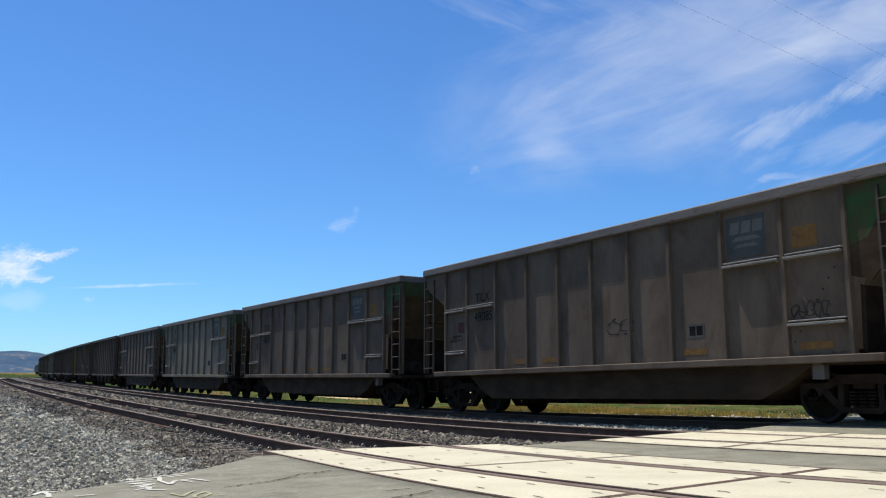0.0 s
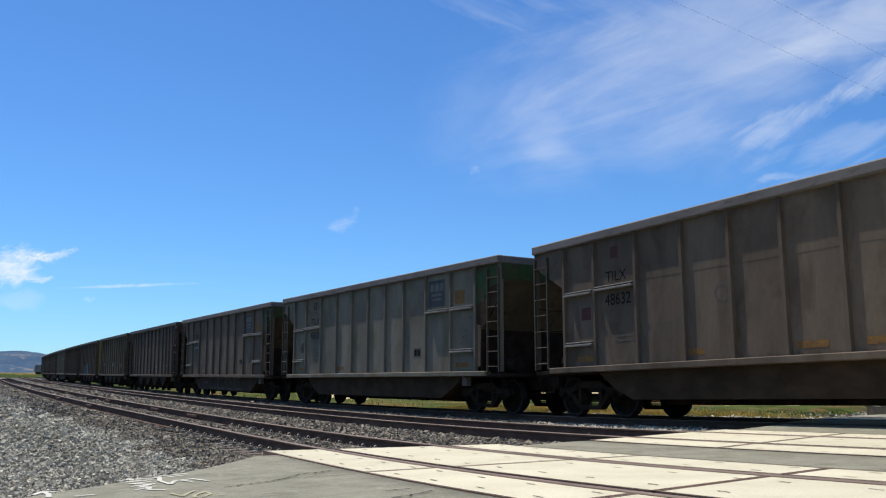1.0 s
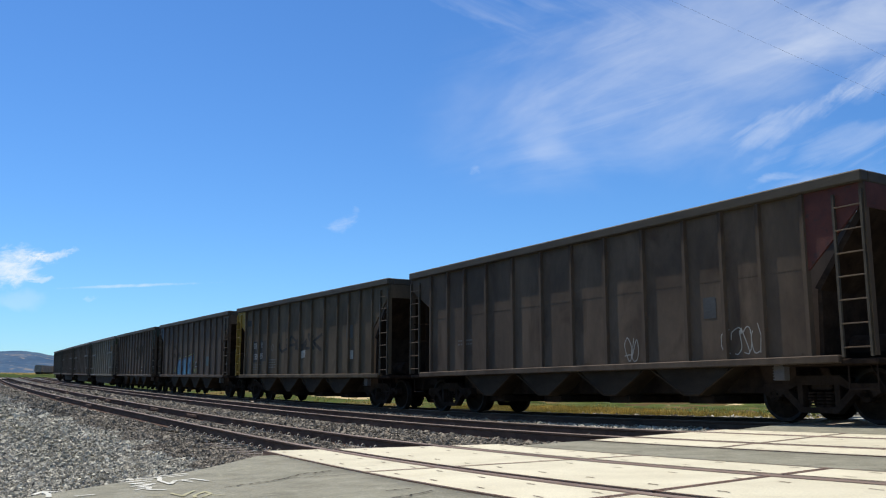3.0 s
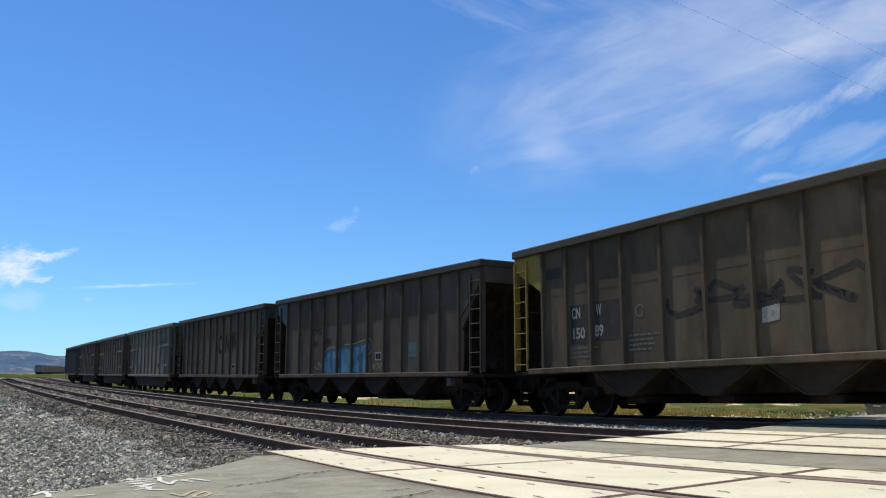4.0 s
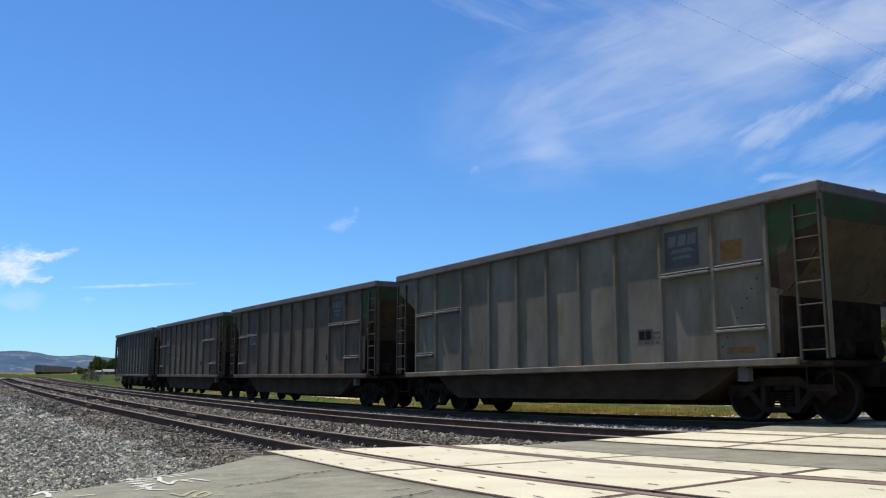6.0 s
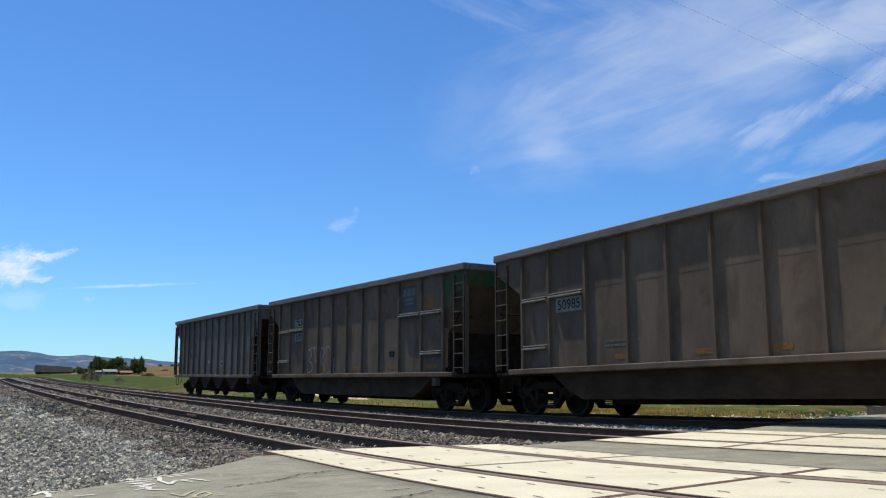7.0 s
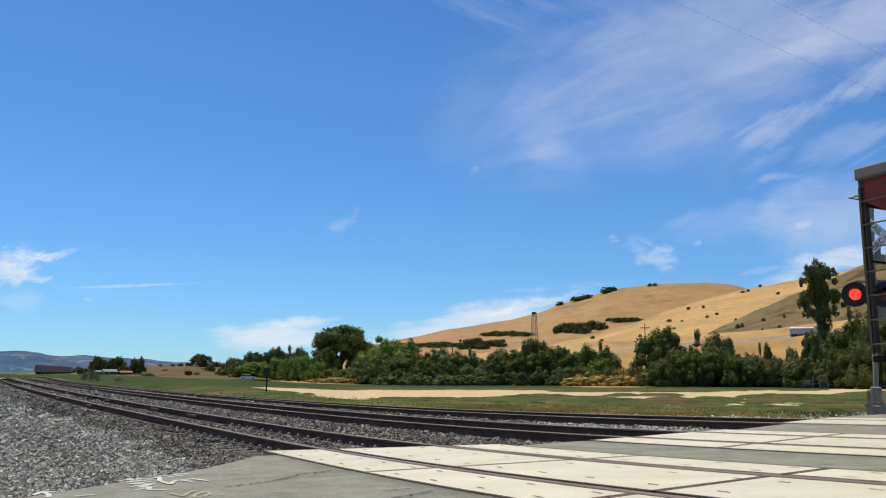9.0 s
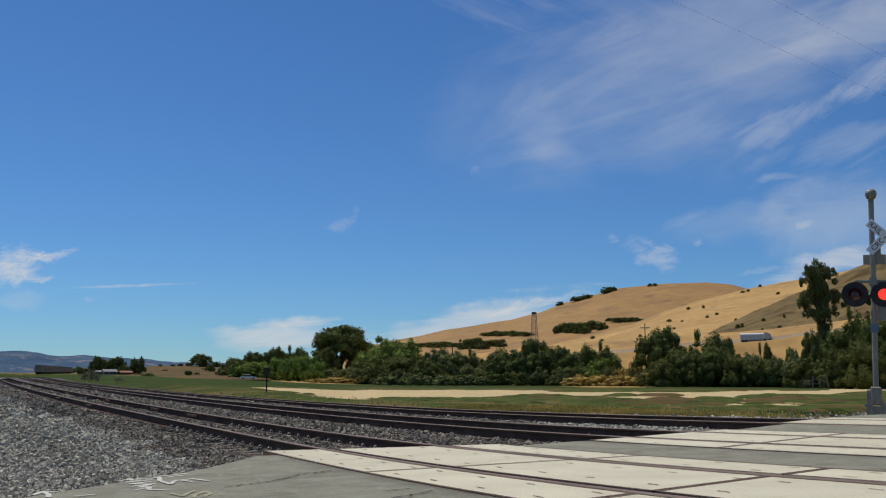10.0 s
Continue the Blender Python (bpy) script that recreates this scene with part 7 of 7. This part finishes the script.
        turn = pose(0, 0, 0, 90, 0, 0)
        bm = bmesh.new()
        lathe(bm, [(0.20, -0.02), (0.325, -0.012), (0.325, 0.004), (0.175, 0.004), (0.17, -0.02)], turn, 32)
        part("backing_disc", tidy(bm), M["hood"], unit, "black round backing disc", smooth=False)
        bm = bmesh.new()
        lathe(bm, [(0.15, -0.16), (0.16, -0.16), (0.16, -0.012), (0.14, -0.012)], turn, 24)
        part("housing", tidy(bm), M["hood"], unit)
        bm = bmesh.new()
        rows = []
        for i in range(15):
            a = radians(-25 + i * 230 / 14)
            rows.append([bm.verts.new((0.168 * math.cos(a), -0.004, 0.168 * math.sin(a))), bm.verts.new((0.175 * math.cos(a), -0.26, 0.175 * math.sin(a) - 0.02))])
        for p, q in zip(rows, rows[1:]):
            bm.faces.new((p[0], q[0], q[1], p[1]))
        bmesh.ops.solidify(bm, geom=bm.faces[:], thickness=0.006)
        part("visor", tidy(bm), M["hood"], unit)
        bm = bmesh.new()
        lathe(bm, [(0.147, -0.002), (0.147, 0.002), (0.09, 0.016), (0.02, 0.022)], turn, 24)
        lathe(bm, [(0.02, -0.022), (0.09, -0.016), (0.147, -0.0025)], turn, 24, mi=[1, 1])
        for f in bm.faces:
            if f.calc_center_median().y > 0.0015:
                f.material_index = 1
        lens = part("lens", tidy(bm), [M["lamp_lit"], M["lamp_dark"]], unit, "red glass lens", smooth=False)
        flashers.append(lens)
    bm = bmesh.new()
    lathe(bm, [(0.10, -0.12), (0.19, -0.02), (0.19, 0.02), (0.10, 0.03)], pose(-0.05, 0.22, 2.79, -90, 0, 0), 24)
    part("rear_lamp", tidy(bm), M["hood"], sig, "rear-facing lamp seen from behind")
    bm = bmesh.new()
    soft_box(bm, -0.10, 0.10, -0.085, -0.075, 1.90, 2.10, 0.004)
    part("notice", tidy(bm), M["sign_blue"], sig, "small blue notice plate")
    bm = bmesh.new()
    soft_box(bm, 0.08, 0.30, -0.06, 0.14, 2.2, 2.85, 0.02)
    part("relay_box", tidy(bm), M["galv"], sig)
    return sig


build_signal()


# ---------------------------------------------------------------- poles, tower, houses, far train
def utility_pole(b, r, top, arms=1):
    p = bearing(b, r)
    p.z = field_z(p.x, p.y)
    h = EYE.z + r * math.tan(radians(top)) - p.z
    ob = thing("utility_pole", "dark wooden utility pole with a crossarm", "utility pole", pose(*p, 0, 0, 90 - b), "utility poles")
    bm = bmesh.new()
    rod(bm, (0, 0, -0.3), (0, 0, h), 0.17, 8, 0.11)
    part("pole", tidy(bm), M["bark"], ob)
    for k in range(arms):
        bm = bmesh.new()
        box(bm, -1.2, 1.2, -0.07, 0.07, h * 0.93 - k * 1.2 - 0.08, h * 0.93 - k * 1.2 + 0.08)
        for x in (-1.05, -0.5, 0.5, 1.05):
            rod(bm, (x, 0, h * 0.93 - k * 1.2), (x, 0, h * 0.93 - k * 1.2 + 0.25), 0.05, 6)
        part("crossarm", tidy(bm), M["bark"], ob)


for b, r, top, n in ((43.89, 235, 3.58, 1), (31.6, 250, 2.35, 1), (26.0, 290, 2.5, 1), (57.0, 300, 5.0, 1)):
    utility_pole(b, r, top, n)


def lattice_tower():
    p = front_at(36.9, 0.30)
    p.z -= 0.5
    r = math.hypot(p.x, p.y)
    h = EYE.z + r * math.tan(radians(4.37)) - p.z
    ob = thing("lattice_tower", "grey lattice power tower on the hillside", "power tower", pose(*p, 0, 0, 30))
    bm = bmesh.new()
    w0, w1 = 2.1, 0.8
    for sx in (-1, 1):
        for sy in (-1, 1):
            rod(bm, (sx * w0, sy * w0, 0), (sx * w1, sy * w1, h), 0.16, 5, 0.12)
    part("legs", tidy(bm), M["galv"], ob)
    bm = bmesh.new()
    n = 9
    for k in range(n):
        z0, z1 = h * k / n, h * (k + 1) / n
        a0, a1 = w0 + (w1 - w0) * k / n, w0 + (w1 - w0) * (k + 1) / n
        for (ax, ay), (bx, by) in (((-1, -1), (1, -1)), ((1, -1), (1, 1)), ((1, 1), (-1, 1)), ((-1, 1), (-1, -1))):
            rod(bm, (ax * a0, ay * a0, z0), (bx * a1, by * a1, z1), 0.08, 4)
            rod(bm, (bx * a0, by * a0, z0), (ax * a1, ay * a1, z1), 0.08, 4)
    part("bracing", tidy(bm), M["galv"], ob)
    bm = bmesh.new()
    box(bm, -0.95, 0.95, -0.95, 0.95, h - 0.9, h)
    part("cap", tidy(bm), M["chord_dark"], ob)


lattice_tower()


def old_gate():
    """A weathered pale wooden gate at the edge of the trees."""
    p = bearing(53.75, 141)
    p.z = ground_z(p.x, p.y)
    ob = thing("wooden_gate", "weathered pale wooden gate at the edge of the trees", "gate", pose(*p, 0, 0, 40))
    for x, h, lean in ((-1.6, 1.5, -4), (-0.5, 1.9, 6), (0.5, 1.7, 0), (1.7, 2.0, -8)):
        bm = bmesh.new()
        soft_box(bm, -0.09, 0.09, -0.08, 0.08, -0.2, h, 0.02)
        part("post", bm, M["chord"], ob).matrix_basis = pose(x, 0, 0, 0, lean, 0)
    for a, b in (((-1.6, 1.2), (0.5, 1.35)), ((-1.6, 0.7), (0.5, 0.8)), ((0.5, 1.4), (1.6, 1.0))):
        bm = bmesh.new()
        rod(bm, (a[0], -0.1, a[1]), (b[0], -0.1, b[1]), 0.06, 6)
        part("rail", bm, M["chord"], ob)


old_gate()


def track_mast():
    p = bearing(19.78, 66.0)
    p.z = ground_z(p.x, p.y)
    ob = thing("track_marker_post", "dark trackside post with a small square head", "marker post", pose(*p, 0, 0, 70))
    h = EYE.z + 66 * math.tan(radians(0.8)) - p.z
    bm = bmesh.new()
    rod(bm, (0, 0, -0.2), (0, 0, h), 0.045, 8)
    part("post", tidy(bm), M["steel_dark"], ob)
    bm = bmesh.new()
    soft_box(bm, -0.2, 0.2, -0.12, 0.12, h - 0.62, h, 0.03)
    part("head", tidy(bm), M["chord_dark"], ob)


track_mast()


def house(b, r, w, dpt, h, roof_h, wall, roof, label):
    p = bearing(b, r)
    p.z = field_z(p.x, p.y) - 0.1
    ob = thing("house", label, "house", pose(*p, 0, 0, 90 - b + 12), "far farm buildings")
    bm = bmesh.new()
    box(bm, -w / 2, w / 2, -dpt / 2, dpt / 2, 0, h)
    part("wall", bm, M[wall], ob)
    bm = bmesh.new()
    prism(bm, [(-dpt / 2 - 0.5, h - 0.1), (dpt / 2 + 0.5, h - 0.1), (0, h + roof_h)], -w / 2 - 0.4, w / 2 + 0.4, "x")
    part("roof", tidy(bm), M[roof], ob)
    for x in (-0.3, 0.05, 0.32):
        bm = bmesh.new()
        box(bm, x * w - 0.6, x * w + 0.6, -dpt / 2 - 0.06, -dpt / 2 + 0.02, h * 0.35, h * 0.8)
        part("window", bm, M["glass"], ob)


house(10.4, 400, 5.0, 4, 1.5, 0.9, "wall_pale", "roof", "pale farmhouse with a low grey roof")
house(9.8, 405, 2.5, 3, 1.3, 0.6, "wall_pale", "roof", "small pale shed with a grey roof")
house(11.3, 400, 4.5, 5, 1.2, 0.7, "roof_red", "roof_red", "low rust-red barn by the trees")


def parked_car():
    p = bearing(18.64, 262)
    p.z = ground_z(p.x, p.y)
    ob = thing("parked_car", "small white car parked under the willows", "car", pose(*p, 0, 0, 66))
    bm = bmesh.new()
    prism(bm, [(-2.2, 0.35), (2.2, 0.35), (2.25, 0.75), (1.3, 0.95), (-2.1, 0.98), (-2.25, 0.7)], -0.85, 0.85)
    part("body", tidy(bm), M["sign_white"], ob)
    bm = bmesh.new()
    prism(bm, [(-1.7, 0.97), (1.0, 0.95), (0.35, 1.45), (-1.25, 1.47)], -0.74, 0.74)
    part("cabin", tidy(bm), M["glass"], ob, "dark glazed cabin")
    bm = bmesh.new()
    soft_box(bm, -1.2, 0.32, -0.72, 0.72, 1.44, 1.52, 0.02)
    part("roof", tidy(bm), M["sign_white"], ob)
    for x in (-1.4, 1.4):
        for y in (-0.78, 0.78):
            bm = bmesh.new()
            rod(bm, (0, -0.1, 0), (0, 0.1, 0), 0.33, 14)
            part("wheel", tidy(bm), M["hood"], ob).matrix_basis = pose(x, y, 0.33)


parked_car()


def far_train():
    """A standing string of boxcars where the line bends away."""
    a, b = bearing(6.45, 450), bearing(8.25, 640)
    way = (b - a)
    yaw = math.degrees(math.atan2(way.y, way.x))
    first = thing("boxcar", "weathered brown boxcar standing far down the line", "railway car", group="standing far train")
    bm = bmesh.new()
    soft_box(bm, -7.4, 7.4, -1.5, 1.5, 1.1, 4.2, 0.08)
    for i in range(9):
        x = -6.8 + i * 1.7
        box(bm, x - 0.05, x + 0.05, -1.56, 1.56, 1.1, 4.1)
    part("body", tidy(bm), M["parked"], first)
    bm = bmesh.new()
    prism(bm, [(-1.55, 4.2), (1.55, 4.2), (0, 4.45)], -7.45, 7.45, "x")
    part("roof", tidy(bm), M["roof"], first)
    for s in (-1, 1):
        bm = bmesh.new()
        for dx in (-0.9, 0.9):
            rod(bm, (s * 5.4 + dx, -0.85, 0.46), (s * 5.4 + dx, 0.85, 0.46), 0.46, 12)
        box(bm, s * 5.4 - 1.2, s * 5.4 + 1.2, -1.0, 1.0, 0.5, 1.1)
        part("truck", tidy(bm), M["steel_dark"], first)
    n = 12
    for i in range(n):
        p = a + way * (i + 0.5) / n
        p.z = field_z(p.x, p.y) - 0.3
        m = pose(*p, 0, 0, yaw)
        if i == 0:
            first.matrix_basis = m
        else:
            copy_thing(first, m)


far_train()


# ---------------------------------------------------------------- highway on the hillside and its truck
def highway_at(b):
    """A place on the highway by its bearing; to the left it turns away behind the hill."""
    r = 300.0 + 25.0 * max(36 - b, 0.0)
    el = profile(((20, 0.3), (26, 0.5), (30, 0.8), (34, 1.1), (38, 1.45), (42, 1.70), (43.4, 1.80), (46.4, 2.10), (49, 2.25), (51, 2.38), (54, 2.74), (58, 3.15), (70, 3.6)), b)
    p = bearing(b, r)
    p.z = EYE.z + r * math.tan(radians(el))
    return p


HIGHWAY = [highway_at(24 + 0.25 * i) for i in range(260)]


def along_highway(start_b, metres):
    """Place and heading after so many metres from a bearing."""
    i = (start_b - 24) / 0.25
    k = int(i)
    p = HIGHWAY[k].lerp(HIGHWAY[k + 1], i - k)
    left, step = abs(metres), 1 if metres > 0 else -1
    j = k + 1 if step > 0 else k
    while left > (HIGHWAY[j] - p).length and 0 < j < len(HIGHWAY) - 1:
        left -= (HIGHWAY[j] - p).length
        p = HIGHWAY[j].copy()
        j += step
    way = (HIGHWAY[j] - p).normalized()
    p = p + way * left
    way = way * step
    return pose(p.x, p.y, p.z + 0.12, 0, 0, math.degrees(math.atan2(way.y, way.x)))


def build_highway():
    bm = bmesh.new()
    rows = []
    for i in range(len(HIGHWAY)):
        b = 24 + 0.25 * i
        out = bearing(b, 1.0)
        rows.append([bm.verts.new(HIGHWAY[i] + out * k + Vector((0, 0, z))) for k, z in ((-26, -11.0), (-6.5, -0.8), (-5.5, 0.0), (-0.5, 0.25), (1.6, 1.3), (9, 1.8), (13, 3.0), (24, 5.0))])
    for a, c in zip(rows, rows[1:]):
        for j in range(7):
            bm.faces.new((a[j], a[j + 1], c[j + 1], c[j])).material_index = 0 if j == 2 else 2 if j == 3 else 1
    ob = new("road", mesh_of(tidy(bm), [M["dusty_road"], M["dry"], M["dusty_road"]], True))
    tagged(ob, "grey highway cut along the golden hillside", "road", kind="structure")


build_highway()


def build_lorry(label):
    ob = thing("lorry", label, "truck", group="lorries on the highway")
    bm = bmesh.new()
    soft_box(bm, -4.4, 2.7, -1.25, 1.25, 0.42, 2.30, 0.08)
    part("trailer", tidy(bm), M["trailer"], ob)
    bm = bmesh.new()
    prism(bm, [(-1.22, 2.30), (1.22, 2.30), (0.95, 2.58), (0.4, 2.72), (-0.4, 2.72), (-0.95, 2.58)], -4.3, 2.6, "x")
    part("tarpaulin", tidy(bm), M["sign_white"], ob, "pale domed tarpaulin")
    bm = bmesh.new()
    prism(bm, [(2.8, 0.45), (5.1, 0.45), (5.15, 1.3), (4.8, 1.75), (4.5, 2.5), (3.9, 2.85), (2.8, 2.85)], -1.2, 1.2)
    part("cab", tidy(bm), M["trailer"], ob)
    bm = bmesh.new()
    prism(bm, [(4.5, 1.8), (4.8, 1.8), (4.56, 2.45), (4.4, 2.45)], -1.22, 1.22)
    part("windscreen", tidy(bm), M["glass"], ob)
    for x in (-3.7, -2.7, 3.0, 4.4):
        bm = bmesh.new()
        rod(bm, (0, -1.2, 0), (0, 1.2, 0), 0.45, 14)
        w = part("wheel", tidy(bm), M["hood"], ob)
        w.matrix_basis = pose(x, 0, 0.45)
    return ob


lorry = build_lorry("silver-grey lorry with a tarpaulin-covered trailer on the highway")
second_lorry = copy_thing(lorry, pose(0, 0, 0))


# ---------------------------------------------------------------- overhead wires, paint on the asphalt
def roadside_line():
    """Two wires on poles that stand beside the road, one behind the camera and one past the crossing."""
    ends = ((-10.8, -14.0), (-21.8, 62.0))
    for x, y in ends:
        ob = thing("utility_pole", "tall wooden roadside pole with a crossarm", "utility pole", pose(x, y, ground_z(x, y), 0, 0, 10), "utility poles")
        bm = bmesh.new()
        rod(bm, (0, 0, -0.3), (0, 0, 12.0), 0.17, 10, 0.11)
        part("pole", tidy(bm), M["bark"], ob)
        bm = bmesh.new()
        box(bm, -1.2, 1.2, -0.06, 0.06, 11.25, 11.4)
        for k in (-0.9, 0.9):
            rod(bm, (k, 0, 11.4), (k, 0, 11.56), 0.05, 6)
        part("crossarm", tidy(bm), M["bark"], ob)
    for off in (-0.9, 0.9):
        bm = bmesh.new()
        pts = []
        for k in range(25):
            t = k / 24
            x, y = ends[0][0] + (ends[1][0] - ends[0][0]) * t + off, ends[0][1] + (ends[1][1] - ends[0][1]) * t
            pts.append(Vector((x, y, 11.0 + 2.2 * (t - 0.5) ** 2)))
        for p, q in zip(pts, pts[1:]):
            rod(bm, p, q, 0.0022, 5)
        ob = new("overhead_wire", mesh_of(bm, M["ledge"]))
        tagged(ob, "thin grey overhead power wire against the sky", "wire", "overhead wires")


roadside_line()


def road_paint():
    """Surveyors' sprayed marks on the asphalt; none can be read."""
    def mark(chains, key, label, half=0.023):
        bm = bmesh.new()
        for chain in chains:
            for (x, d), (x2, d2) in zip(chain, chain[1:]):
                a, b = line(x, d), line(x2, d2)
                way = (b - a).normalized()
                n = Vector((-way.y, way.x, 0)) * half
                t = way * half * 0.7
                up = Vector((0, 0, -0.0035))
                bm.faces.new([bm.verts.new(v + up) for v in (a + n * 0.6 - t, a + n, b + n, b + n * 0.6 + t, b - n * 0.6 + t, b - n, a - n, a - n * 0.6 - t)])
        ob = new("paint_mark", mesh_of(bm, M[key]))
        tagged(ob, label, "paint mark", "sprayed marks on the road", "stuff")

    for chains in ([[(-9.25, 1.58), (-9.30, 1.72), (-9.28, 1.84)], [(-9.02, 1.60), (-9.06, 1.84)], [(-8.86, 1.80), (-8.78, 1.62), (-8.64, 1.76)]],
                   [[(-8.50, 1.62), (-8.62, 1.82), (-8.36, 1.66), (-8.34, 1.80)], [(-8.12, 1.62), (-8.28, 1.75), (-8.06, 1.72), (-7.93, 1.84)]],
                   [[(-9.23, 1.86), (-9.32, 1.95), (-8.90, 1.90), (-8.43, 1.95), (-8.76, 2.03), (-8.80, 2.17)]],
                   [[(-9.42, 1.96), (-9.50, 2.24)], [(-9.26, 2.04), (-9.32, 2.22)]],
                   [[(-8.86, 2.20), (-8.48, 2.29)], [(-8.76, 2.09), (-8.52, 2.15)]]):
        mark(chains, "road_white", "white sprayed survey mark on the asphalt")
    mark([[(-8.46, 0.82), (-8.68, 0.88), (-8.42, 0.935), (-8.12, 0.94)], [(-8.68, 0.89), (-8.57, 0.99)], [(-8.0, 1.15), (-8.02, 1.28)]], "road_white", "small white sprayed mark on the asphalt")
    mark([[(-7.54, 1.67), (-7.42, 1.79)], [(-7.56, 1.85), (-7.22, 1.90), (-7.36, 1.94), (-7.60, 2.04)], [(-7.04, 1.97), (-7.22, 1.99), (-7.46, 2.11), (-7.24, 2.12), (-7.04, 2.03)], [(-7.10, 2.10), (-7.03, 2.19)]], "yellow_mark", "faded yellow sprayed survey mark on the asphalt", 0.016)


def road_cracks():
    """Dark cracks in the asphalt."""
    rnd = random.Random(4)
    for pts in (((-7.68, 2.34), (-7.79, 2.54), (-7.93, 2.72), (-8.01, 2.9), (-8.35, 3.16), (-8.44, 3.36), (-8.55, 3.58)), ((-8.05, 2.88), (-7.98, 3.25), (-7.92, 3.67)), ((-6.23, 3.3), (-6.32, 3.54)), ((-5.75, 3.16), (-6.01, 3.6))):
        bm = bmesh.new()
        chain = []
        for (a, b), (c, d) in zip(pts, pts[1:]):
            for k in range(8):
                t = k / 8
                chain.append((a + (c - a) * t + rnd.uniform(-0.035, 0.035), b + (d - b) * t + rnd.uniform(-0.03, 0.03)))
        for (a, b), (c, d) in zip(chain, chain[1:]):
            p, q = line(a, b), line(c, d)
            n = Vector((-(q.y - p.y), q.x - p.x, 0)).normalized() * 0.008
            bm.faces.new([bm.verts.new(v + Vector((0, 0, -0.0035))) for v in (p + n, q + n, q - n, p - n)])
        ob = new("asphalt_crack", mesh_of(bm, M["steel_dark"]))
        tagged(ob, "dark open crack in the asphalt", "crack", "cracks in the road", "structure")


road_cracks()
road_paint()

# ---------------------------------------------------------------- what moves
def motions():
    for i, car in enumerate(cars):
        s0 = LAST + i * PITCH
        walk(car, [(t * 0.25, on_track(s0 + SPEED * t * 0.25)) for t in range(41)])
    # wheels roll
    step = SPEED / FPS / 0.457
    for k, (w, dx) in enumerate(spinning):
        walk(w, [(f / FPS, Matrix.Translation((dx, 0, 0.457)) @ Matrix.Rotation(f * step + k, 4, "Y")) for f in range(301)])
    # lamps flash in turn: each lens turns its lit or its dark face forward
    def faces(lens, first, changes):
        side, rows = first, [(0.0, first)]
        for t in changes:
            rows += [(t - 0.1, side), (t - 0.067, side + 60), (t - 0.034, side + 120), (t, side + 180)]
            side += 180
        rows.append((10.0, side))
        walk(lens, [(t, pose(0, 0, 0, 0, 0, a)) for t, a in rows])
    beats = [0.5, 1.15, 1.8, 2.45, 3.1, 3.75, 4.4, 5.05, 5.7, 6.35, 7.0, 7.65, 8.3, 8.95, 9.65]
    faces(flashers[0], 0, beats)
    faces(flashers[1], 180, beats)
    # lorries on the hill
    walk(lorry, [(t * 0.5, along_highway(50.45, 29.3 * (t * 0.5 - 10.0))) for t in range(21)])
    walk(second_lorry, [(t * 0.5, along_highway(53.3, 29.3 * (t * 0.5 - 9.0))) for t in range(21)])


motions()
